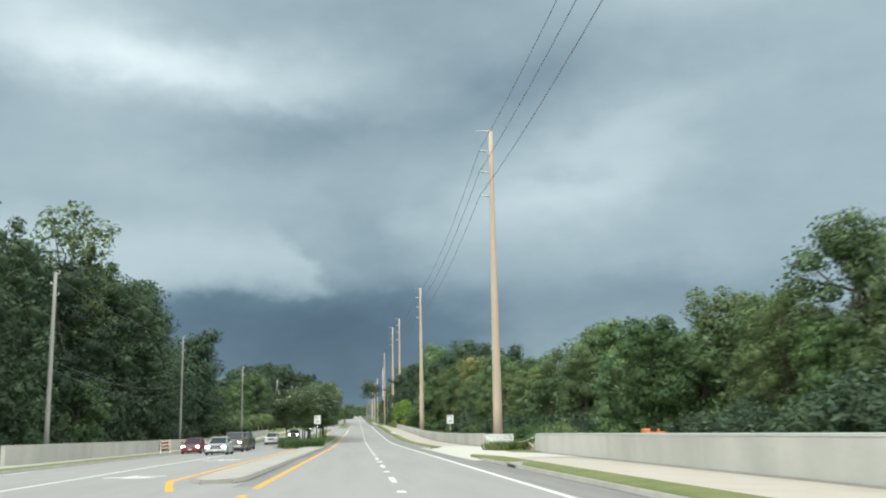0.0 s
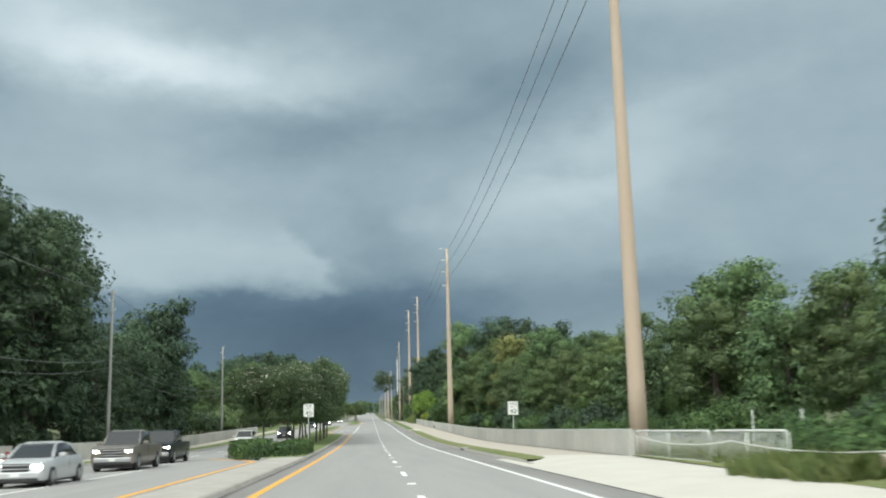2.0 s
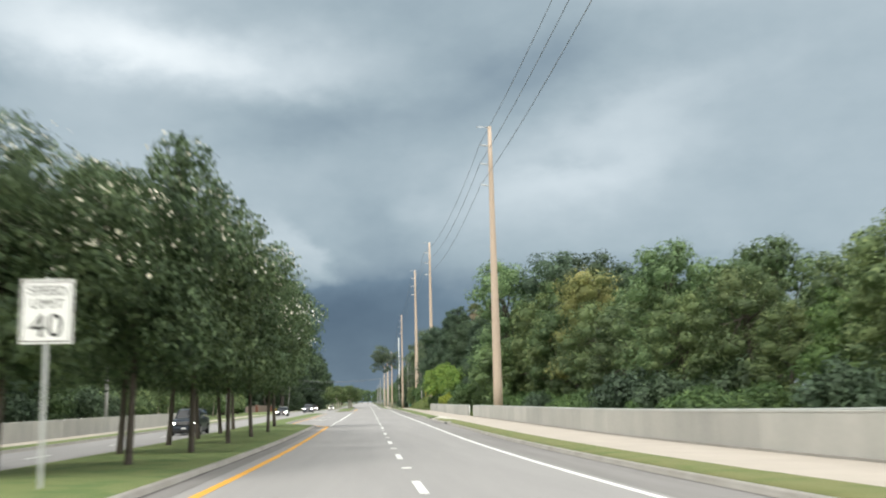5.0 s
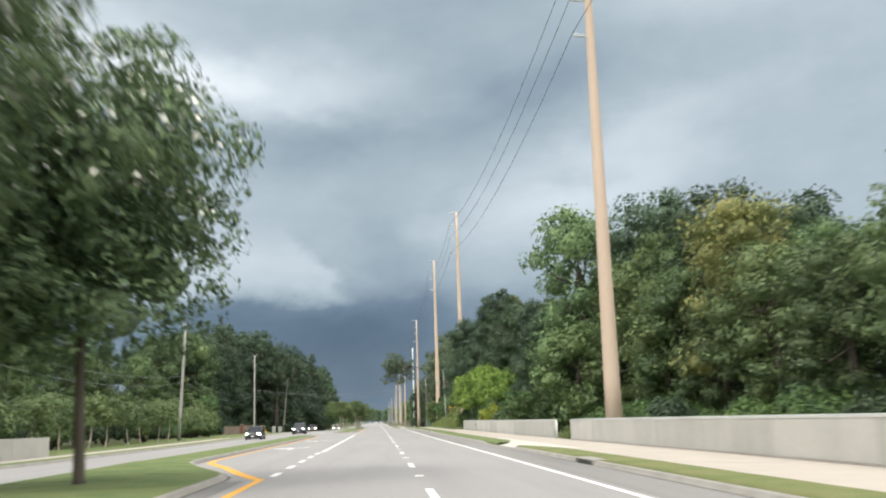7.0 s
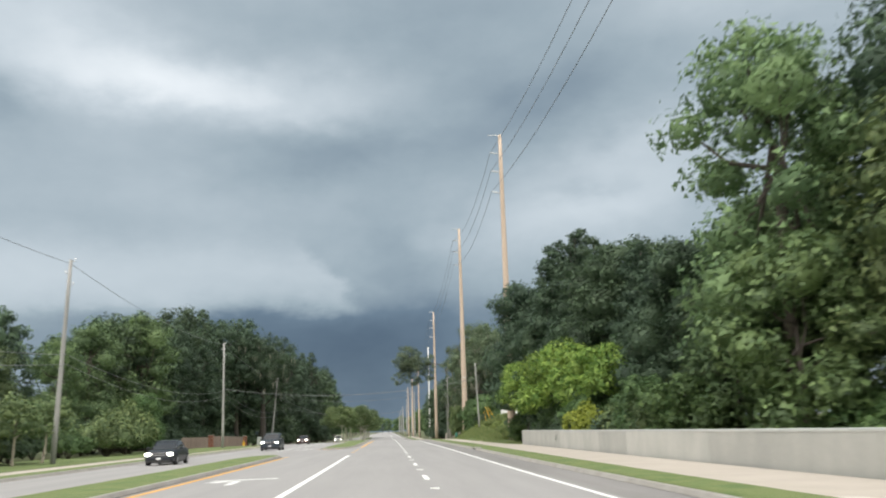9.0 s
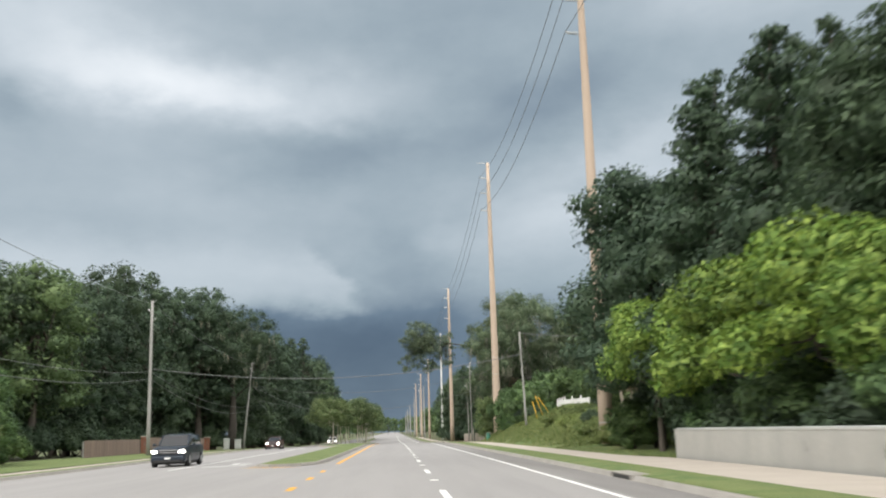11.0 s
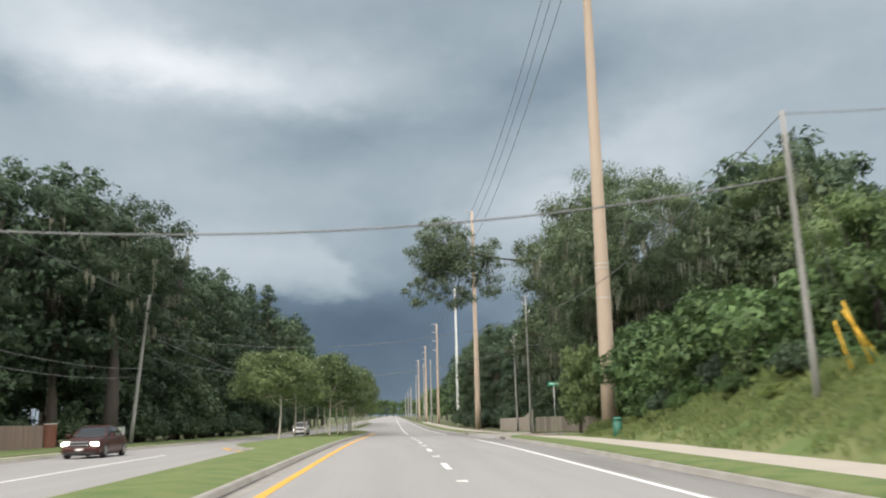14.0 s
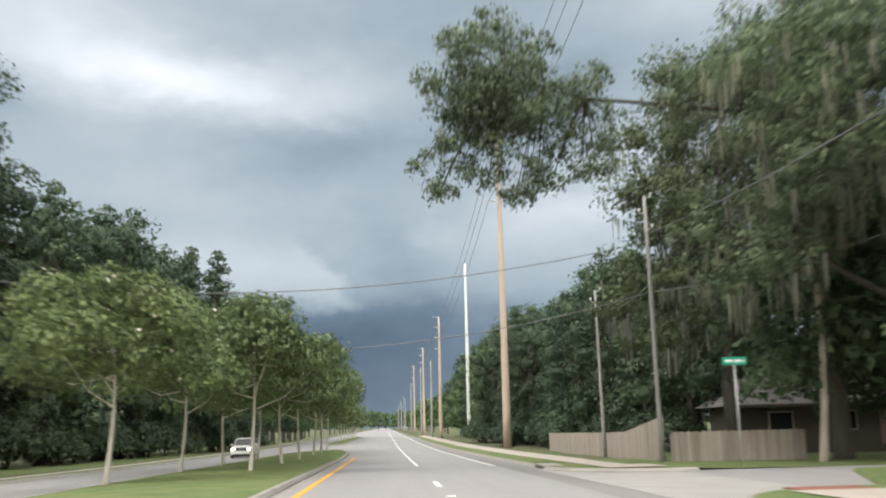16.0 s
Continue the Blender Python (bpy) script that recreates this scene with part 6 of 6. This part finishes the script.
def palm(x, y, height, dz, spread=2.4, green=56, dead=34, seed=1, bare=True):
    """A cabbage palm: slim trunk, fan fronds, a skirt of dead ones."""
    rng = np.random.default_rng(seed)
    p = empty("palm_tree", Matrix.Translation((x, y, Z(y) + dz)), "tall cabbage palm with fan fronds and dead brown skirt", "palm tree", "cabbage palms")
    bend = rng.uniform(-0.7, 0.7, 2)
    path = [(bend[0] * math.sin(k * 2.6), bend[1] * math.sin(k * 2.2), height * k - (0.4 if k == 0 else 0)) for k in (0, 0.04, 0.25, 0.5, 0.75, 1.0)]
    tube("trunk", path, [0.28, 0.2, 0.155, 0.145, 0.145, 0.17], PALE_BARK, p, 10)
    top = np.array(path[-1])
    tube("boot_crown", [tuple(top - (0, 0, 1.2)), tuple(top - (0, 0, 0.5)), tuple(top + (0, 0, 0.3))], [0.24, 0.42, 0.25], PALE_BARK, p, 10)
    for name, count, low, high, mat_ in (("fronds", green, -0.25, 1.3, PALM_LEAF), ("dead_fronds", dead, -1.35, -0.45, DEAD_LEAF)):
        verts, tris = [], []
        for k in range(count):
            a, e = k * 2.399 + rng.uniform(-0.2, 0.2), rng.uniform(low, high)
            d = np.array([math.cos(a) * math.cos(e), math.sin(a) * math.cos(e), math.sin(e)])
            side = np.array([-math.sin(a), math.cos(a), 0.0])
            up = np.cross(d, side)
            stem = spread * rng.uniform(0.38, 0.5)
            base = top + d * stem
            i = len(verts)
            verts += [top - side * 0.03, top + side * 0.03, base + side * 0.02, base - side * 0.02]
            tris += [(i, i + 1, i + 2), (i, i + 2, i + 3)]
            for b in np.linspace(-1.35, 1.35, 13):
                w = d * math.cos(b) + side * math.sin(b)
                ln = spread * 0.56 * (0.75 + 0.25 * math.cos(b)) * rng.uniform(0.9, 1.05)
                drop = np.array([0, 0, -1.0]) * ln * (0.22 if name == "fronds" else 0.4)
                q = np.cross(w, up)
                i = len(verts)
                mid = base + w * ln * 0.6 + drop * 0.25
                verts += [base, mid + q * 0.06, base + w * ln + drop, mid - q * 0.06]
                tris += [(i, i + 1, i + 2), (i, i + 2, i + 3)]
        ob = new(name, tri_mesh(name, [(np.array(verts), np.array(tris))], mat_))
        ob.parent = p


palm(23.3, 347.5, 17.4, 2.4, 2.5, seed=61)
palm(27.5, 351.5, 21.6, 2.4, 2.6, seed=62)
palm(25.4, 349.6, 8.6, 2.6, 2.8, 56, 46, seed=63)
palm(21.6, 345.5, 4.6, 2.6, 2.6, 46, 36, seed=64)
palm(22.6, 350.0, 6.4, 2.6, 2.6, 46, 40, seed=65)
palm(18.9, 414.2, 11.2, -0.3, 2.3, 40, 60, seed=66)


def moss_oak(x, y, blobs, trunk_path, trunk_r, count, size, seed, strands, label, arms, limb=()):
    rng = np.random.default_rng(seed)
    t = empty("moss_hung_oak", Matrix.Translation((x, y, Z(y) - 0.3)), label, "tree", "moss-hung oaks")
    wood_sets = [tube_data(trunk_path, [trunk_r * (1.35 - 1.05 * i / (len(trunk_path) - 1)) for i in range(len(trunk_path))], 9)]
    for arm in arms:
        wood_sets.append(tube_data(arm, [trunk_r * (0.34 - 0.26 * i / (len(arm) - 1)) for i in range(len(arm))], 7))
    nodes = [Vector(p) for p in trunk_path[2:]] + [(Vector(a) * (1 - k) + Vector(b) * k) for arm in arms for a, b in zip(arm, arm[1:]) for k in (0.5, 1.0)]
    twigs = []
    for q in list(blobs) + list(limb):
        c = Vector(q[:3])
        near = min(nodes, key=lambda p: (p - c).length)
        m = (near + c) / 2 + Vector((0, 0, 0.1 * (c - near).length))
        twigs.append(tube_data([near, m, c], [trunk_r * 0.1, trunk_r * 0.07, trunk_r * 0.03], 5, False))
    trunk = mesh_object("trunk", *wood_sets[0], OAK_BARK, t, smooth=True)
    for limb_data in wood_sets[1:] + twigs:
        mesh_object("branch", *limb_data, OAK_BARK, trunk, smooth=True)
    if limb:
        over = new("limb_crown", tri_mesh("limb_crown", crown_sets(limb, 30000, 0.19, rng, 0.2, 0.5, -0.9, 0.75, 6, 0.3, True), LEAF_OAK))
        over.parent = t
    crown = new("crown", tri_mesh("crown", crown_sets(blobs, count, size, rng, 0.42, 0.5, -0.8, 0.75, 5, 0.4, True), LEAF_DARK if seed == 77 else LEAF_SHADE))
    crown.parent = t
    verts, tris = [], []
    for k in range(strands):
        q = blobs[int(rng.integers(len(blobs)))]
        if k % 7 == 0:
            q0, a0, r0 = q, rng.uniform(0, 6.283), math.sqrt(rng.uniform(0, 1))
        q, a, r = q0, a0 + rng.normal(0, 0.12), min(1.0, abs(r0 + rng.normal(0, 0.1)))
        px, py = q[0] + q[3] * r * math.cos(a), q[1] + q[4] * r * math.sin(a)
        pz = q[2] - q[5] * math.sqrt(max(0, 1 - r * r)) * 0.9 + 0.2
        ln, w = rng.uniform(0.4, 1.7), rng.uniform(0.02, 0.06)
        b = rng.uniform(0, 3.14)
        c, s = math.cos(b) * w, math.sin(b) * w
        i = len(verts)
        verts += [(px - c, py - s, pz), (px + c, py + s, pz), (px + c * 0.8, py + s * 0.8, pz - ln * 0.6), (px - c * 0.7, py - s * 0.7, pz - ln * 0.55), (px, py, pz - ln)]
        tris += [(i, i + 1, i + 2), (i, i + 2, i + 3), (i + 3, i + 2, i + 4)]
    moss = new("hanging_moss", tri_mesh("hanging_moss", [(np.array(verts), np.array(tris))], MOSS))
    moss.parent = t
    tagged(moss, kind="stuff")
    return t


# darker copy of the live oak leaf: the crown's shade is in its colour
LEAF_SHADE = foliage("leaf_oak_shaded", (0.070, 0.108, 0.062), (0.136, 0.176, 0.102), fine=9.0)
LEAF_OAK = foliage("leaf_live_oak", (0.094, 0.138, 0.084), (0.172, 0.216, 0.134), fine=9.0)
spread = random.Random(17)


def lumps_round(c, r, n, size):
    out = []
    for k in range(n):
        a, e = k * 2.399, math.asin(1 - 2 * (k + 0.5) / n)
        q = spread.uniform(0.55, 1.0)
        s = size * spread.uniform(0.7, 1.2)
        out.append((c[0] + r[0] * q * math.cos(a) * math.cos(e), c[1] + r[1] * q * math.sin(a) * math.cos(e), c[2] + r[2] * q * math.sin(e), s, s, s * 0.75))
    return out


# the limb over the road belongs to the huge oak beside the street
over_road = (lumps_round((-17.2, 3.0, 16.6), (3.1, 3.0, 3.2), 24, 1.2) + lumps_round((-17.0, 3.0, 16.0), (1.6, 1.6, 1.8), 7, 1.3) + lumps_round((-13.2, 3.4, 15.2), (1.5, 1.6, 3.2), 12, 1.0)
             + lumps_round((-19.3, 3.0, 13.2), (1.4, 1.4, 1.7), 8, 0.8) + lumps_round((-15.8, 3.2, 12.6), (1.9, 1.6, 1.1), 8, 0.9) + lumps_round((-8.0, 1.8, 15.6), (2.8, 1.0, 1.0), 7, 1.0))
moss_oak(21.5, 409, lumps_round((0, 0, 16.5), (7.0, 7.0, 7.0), 34, 2.5) + lumps_round((-6.0, 2, 9.5), (3.0, 4.0, 3.0), 10, 1.8) + lumps_round((-5.5, -4, 13.5), (4.0, 4.0, 4.5), 14, 1.7),
         [(0, 0, -0.3), (0.3, 0, 4), (0.2, 0.4, 8), (0, 0.2, 13), (-0.5, 0, 19)], 0.48, 46000, 0.24, 71, 1800, "huge old oak draped with grey moss, one limb over the road",
         [[(0.1, 0.3, 13.0), (-4, 0.8, 14.6), (-9, 2, 15.6), (-13, 2.8, 16.2), (-16.5, 3.0, 17.2)], [(0.2, 0.3, 6), (-3.5, 1.5, 8.5), (-6.5, 2.2, 9.6)]], over_road)
moss_oak(20.3, 428, lumps_round((0, 0, 18.0), (5.5, 6.0, 7.5), 28, 2.4) + lumps_round((-4.0, 0, 9.0), (3.0, 4.0, 3.5), 9, 1.8), [(0, 0, -0.3), (-0.3, 0, 4), (0.2, 0.4, 9), (0, 0.2, 14), (0.5, 0, 21)], 0.38, 34000, 0.28, 73, 1400, "tall oak draped with grey moss behind a fence",
         [[(0, 0.2, 9), (-3, 1, 12), (-4.5, 1, 16)], [(0, 0.2, 12), (3, -2, 17), (4, -2, 21)]])
moss_oak(29.0, 399, lumps_round((0, 0, 13.0), (6.0, 6.0, 6.0), 26, 2.3), [(0, 0, -0.3), (0.3, 0, 4), (0.2, 0.4, 8), (0, 0.2, 12), (-0.5, 0, 16)], 0.6, 24000, 0.29, 75, 1000, "broad oak draped with grey moss by the side street",
         [[(0, 0.2, 8), (-3, 1, 11), (-4.5, 1, 14)], [(0, 0.2, 9), (3, -2, 13), (4, -2, 16)]])
plant(cone, 21.5, 417.5, 1.32, 50, group="dark trees behind the fence")
moss_oak(-27.5, 419, lumps_round((0, 0, 17.6), (8.6, 8.4, 7.0), 38, 2.4), [(0, 0, -0.3), (0.3, 0, 4), (0.2, 0.4, 8), (0, 0.2, 13), (-0.5, 0, 20)], 0.6, 22000, 0.3, 77, 600, "large dark oak across the road with some moss",
         [[(0, 0.2, 8), (3, 1, 11), (6.5, 1, 15)], [(0, 0.2, 11), (-3, -2, 15), (-5, -2, 18)]])
wood(lambda y: -27.0, -1, 422, 480, 3.6, [shrub_dark], "dark hedge across the road", 0, 0.55, 0.8)

# ======================= cars =======================


def paint(name, colour, metal=0.3):
    return surface(name, colour, 0.3, 0.06, 1.0, 30, 0, metal=metal)


def shell(stations, sides=16):
    """A body lofted through rounded cross sections: (along, half width, foot, top, half width of the top)."""
    verts, faces = [], []
    for y, w, z0, z1, wt in stations:
        h = z1 - z0
        outline = [(-w * 0.94, z0), (-w, z0 + h * 0.12), (-w, z0 + h * 0.55), (-(w + wt) / 2 * 0.995, z0 + h * 0.82), (-wt, z0 + h * 0.96), (-wt * 0.85, z1)]
        outline += [(-x, z) for x, z in outline[::-1]]
        verts += [(x, y, z) for x, z in outline]
    n = 12
    for i in range(len(stations) - 1):
        for k in range(n):
            a, b = i * n + k, i * n + (k + 1) % n
            faces.append((a, b, b + n, a + n))
    faces.append(tuple(range(n))[::-1])
    faces.append(tuple(range((len(stations) - 1) * n, len(stations) * n)))
    return verts, faces


def sharp(ob, angle=38):
    ob.data.set_sharp_from_angle(angle=radians(angle))
    return ob


def build_car(kind, colour, label, lights=True):
    """A car that faces -y, its wheels on z = 0."""
    car = empty("pickup_truck" if kind == "pickup" else "car", Matrix(), label, "truck" if kind == "pickup" else "car", "oncoming vehicles")
    if kind == "sedan":
        l, w, hood, roof, clear, r = 2.35, 0.90, 0.92, 1.46, 0.22, 0.33
        body = [(-l, w * 0.78, 0.30, 0.66, w * 0.62), (-l + 0.12, w * 0.92, clear, 0.78, w * 0.78), (-l + 0.7, w, clear, hood - 0.05, w * 0.88), (-0.85, w, clear, hood + 0.03, w * 0.92), (1.3, w, clear, hood + 0.06, w * 0.92), (l - 0.35, w * 0.97, clear, hood + 0.08, w * 0.85), (l, w * 0.85, 0.34, hood - 0.05, w * 0.72)]
        cabin = [(-1.05, w * 0.86, hood - 0.02, hood + 0.02, w * 0.82), (-0.35, w * 0.86, hood - 0.02, roof - 0.06, w * 0.66), (0.3, w * 0.86, hood - 0.02, roof, w * 0.68), (1.0, w * 0.85, hood - 0.02, roof - 0.07, w * 0.66), (1.75, w * 0.82, hood - 0.02, hood + 0.04, w * 0.74)]
    elif kind == "suv":
        l, w, hood, roof, clear, r = 2.4, 0.97, 1.08, 1.74, 0.28, 0.38
        body = [(-l, w * 0.8, 0.40, 0.88, w * 0.7), (-l + 0.12, w * 0.95, clear, 1.0, w * 0.85), (-l + 0.6, w, clear, hood - 0.02, w * 0.92), (-0.95, w, clear, hood + 0.04, w * 0.93), (1.3, w, clear, hood + 0.08, w * 0.93), (l - 0.15, w * 0.97, clear, hood + 0.08, w * 0.88), (l, w * 0.9, 0.40, hood, w * 0.82)]
        cabin = [(-1.15, w * 0.88, hood - 0.02, hood + 0.03, w * 0.84), (-0.55, w * 0.88, hood - 0.02, roof - 0.06, w * 0.72), (0.3, w * 0.88, hood - 0.02, roof, w * 0.74), (1.9, w * 0.87, hood - 0.02, roof - 0.04, w * 0.72), (2.3, w * 0.84, hood - 0.02, hood + 0.05, w * 0.78)]
    else:
        l, w, hood, roof, clear, r = 2.85, 1.0, 1.18, 1.88, 0.34, 0.41
        body = [(-l, w * 0.86, 0.48, 1.05, w * 0.8), (-l + 0.1, w * 0.97, clear, 1.12, w * 0.9), (-l + 0.6, w, clear, hood - 0.02, w * 0.93), (-1.1, w, clear, hood + 0.03, w * 0.94), (0.8, w, clear, hood + 0.03, w * 0.94), (0.95, w, clear, hood + 0.04, w * 0.96), (l, w * 0.98, 0.5, hood + 0.04, w * 0.95)]
        cabin = [(-1.3, w * 0.88, hood - 0.02, hood + 0.03, w * 0.84), (-0.7, w * 0.88, hood - 0.02, roof - 0.05, w * 0.74), (0.0, w * 0.88, hood - 0.02, roof, w * 0.75), (0.7, w * 0.88, hood - 0.02, roof - 0.04, w * 0.74), (0.9, w * 0.87, hood - 0.02, hood + 0.05, w * 0.8)]
    sharp(mesh_object("body", *shell(body), colour, car, smooth=True))
    sharp(mesh_object("cabin_glass", *shell(cabin), DARK_GLASS, car, "dark tinted windows", True))
    top = [(y, a * 0.0 + wt * 1.03, z1 - 0.045, z1 + 0.012, wt * 0.92) for y, a, z0, z1, wt in cabin[1:-1]]
    sharp(mesh_object("roof", *shell(top), colour, car, smooth=True))
    for s in (-1, 1):
        (y0, a0, b0, c0, t0), (y1, a1, b1, c1, t1) = cabin[0], cabin[1]
        tube("pillar", [(s * t0, y0, c0), (s * t1, y1, c1 - 0.02)], [0.045, 0.04], colour, car, 6)
        (y0, a0, b0, c0, t0), (y1, a1, b1, c1, t1) = cabin[-1], cabin[-2]
        tube("pillar", [(s * t0, y0, c0), (s * t1, y1, c1 - 0.02)], [0.06, 0.05], colour, car, 6)
        tube("pillar", [(s * w * 0.87, cabin[2][0], hood), (s * cabin[2][4], cabin[2][0], roof - 0.04)], [0.045, 0.04], colour, car, 6)
        part("mirror", box(s * (w + 0.1) - 0.1, cabin[0][0] + 0.15, hood + 0.02, s * (w + 0.1) + 0.1, cabin[0][0] + 0.28, hood + 0.17, 0.03), colour, car)
        part("headlight", box(s * w * 0.72 - 0.17, -l - 0.012, hood - 0.36, s * w * 0.72 + 0.17, -l + 0.14, hood - 0.18, 0.07), HEADLIGHT if lights else DIM_LIGHT, car, "bright headlight")
        for y in (-l + 0.88, l - 0.92):
            wheel = tube("wheel", [(s * (w - 0.2), y, r), (s * (w - 0.19), y, r), (s * (w + 0.0), y, r), (s * (w + 0.02), y, r)], [r * 0.9, r, r, r * 0.9], RUBBER, car, 20)
            tube("rim", [(s * (w + 0.005), y, r), (s * (w + 0.03), y, r)], [r * 0.62, r * 0.55], RIM, wheel, 14)
    low = 0.56 if kind == "pickup" else 0.42
    grille = part("grille", box(-w * 0.5, -l - 0.015, hood - low, w * 0.5, -l + 0.1, hood - 0.14, 0.03), BLACK, car)
    for k in range(3 if kind == "pickup" else 2):
        part("grille_bar", box(-w * 0.48, -l - 0.03, hood - low + 0.09 + 0.12 * k, w * 0.48, -l - 0.012, hood - low + 0.125 + 0.12 * k, 0.006), RIM, grille)
    part("air_dam", box(-w * 0.8, -l - 0.03, clear - 0.04, w * 0.8, -l + 0.25, clear + 0.1, 0.03), BLACK, car)
    for s in (-1, 1):
        part("wiper", box(s * 0.35 - 0.28, cabin[0][0] + 0.06, hood + 0.035, s * 0.35 + 0.28, cabin[0][0] + 0.085, hood + 0.055, 0.004), BLACK, car)
        part("door_seam", box(s * w - 0.004, cabin[2][0] - 0.02, clear + 0.14, s * w + 0.004, cabin[2][0], hood - 0.05), BLACK, car)
    part("bumper", box(-w * 0.86, -l - 0.05, clear + 0.08, w * 0.86, -l + 0.2, clear + 0.30, 0.05), colour if kind != "pickup" else RIM, car)
    part("plain_plate", box(-0.15, -l - 0.06, clear + 0.14, 0.15, -l - 0.048, clear + 0.24), SIGN_WHITE, car)
    part("underside", box(-w * 0.85, -l + 0.3, 0.14, w * 0.85, l - 0.3, clear + 0.06), BLACK, car)
    if kind == "pickup":
        part("bed", box(-w * 0.86, 0.98, hood - 0.35, w * 0.86, l - 0.08, hood + 0.048), BLACK, car)
    return car


def park(car, x, y, turn=0.0):
    car.matrix_world = Matrix.Translation((x, y, Z(y) + fall(x))) @ pose(0, 0, 0, math.degrees(math.atan2(Z(y + 1) - Z(y - 1), 2)), 0, turn)


SILVER, RED, BRONZE, DARK = paint("silver_paint", (0.50, 0.51, 0.52)), paint("red_paint", (0.22, 0.025, 0.03)), paint("bronze_paint", (0.25, 0.225, 0.205), 0.6), paint("black_blue_paint", (0.022, 0.026, 0.032))
WHITE_CAR, NAVY, MAROON = paint("white_car_paint", (0.72, 0.72, 0.70), 0.0), paint("navy_paint", (0.03, 0.04, 0.055)), paint("brown_red_paint", (0.075, 0.028, 0.024))
park(build_car("sedan", SILVER, "silver sedan with lit headlights on the oncoming lanes"), -11.5, 80.5)
park(build_car("sedan", RED, "dark red sedan in the outer oncoming lane"), -15.4, 91.5)
park(build_car("pickup", BRONZE, "bronze pickup truck with lit headlights"), -11.9, 94.0)
park(build_car("pickup", DARK, "black pickup truck with lit headlights"), -12.4, 104.5)
park(build_car("suv", WHITE_CAR, "white car half hidden by the median trees", False), -13.0, 146)
park(build_car("suv", NAVY, "dark sport utility car seen between the median trees"), -12.2, 183)
park(build_car("sedan", DARK, "black sedan with lit headlights"), -13.9, 273)
park(build_car("suv", NAVY, "dark blue sport utility car with lit headlights"), -12.2, 312.5)
park(build_car("sedan", MAROON, "brown red car with lit headlights"), -14.4, 373)
park(build_car("suv", WHITE_CAR, "white car beyond the median trees"), -13.2, 460)
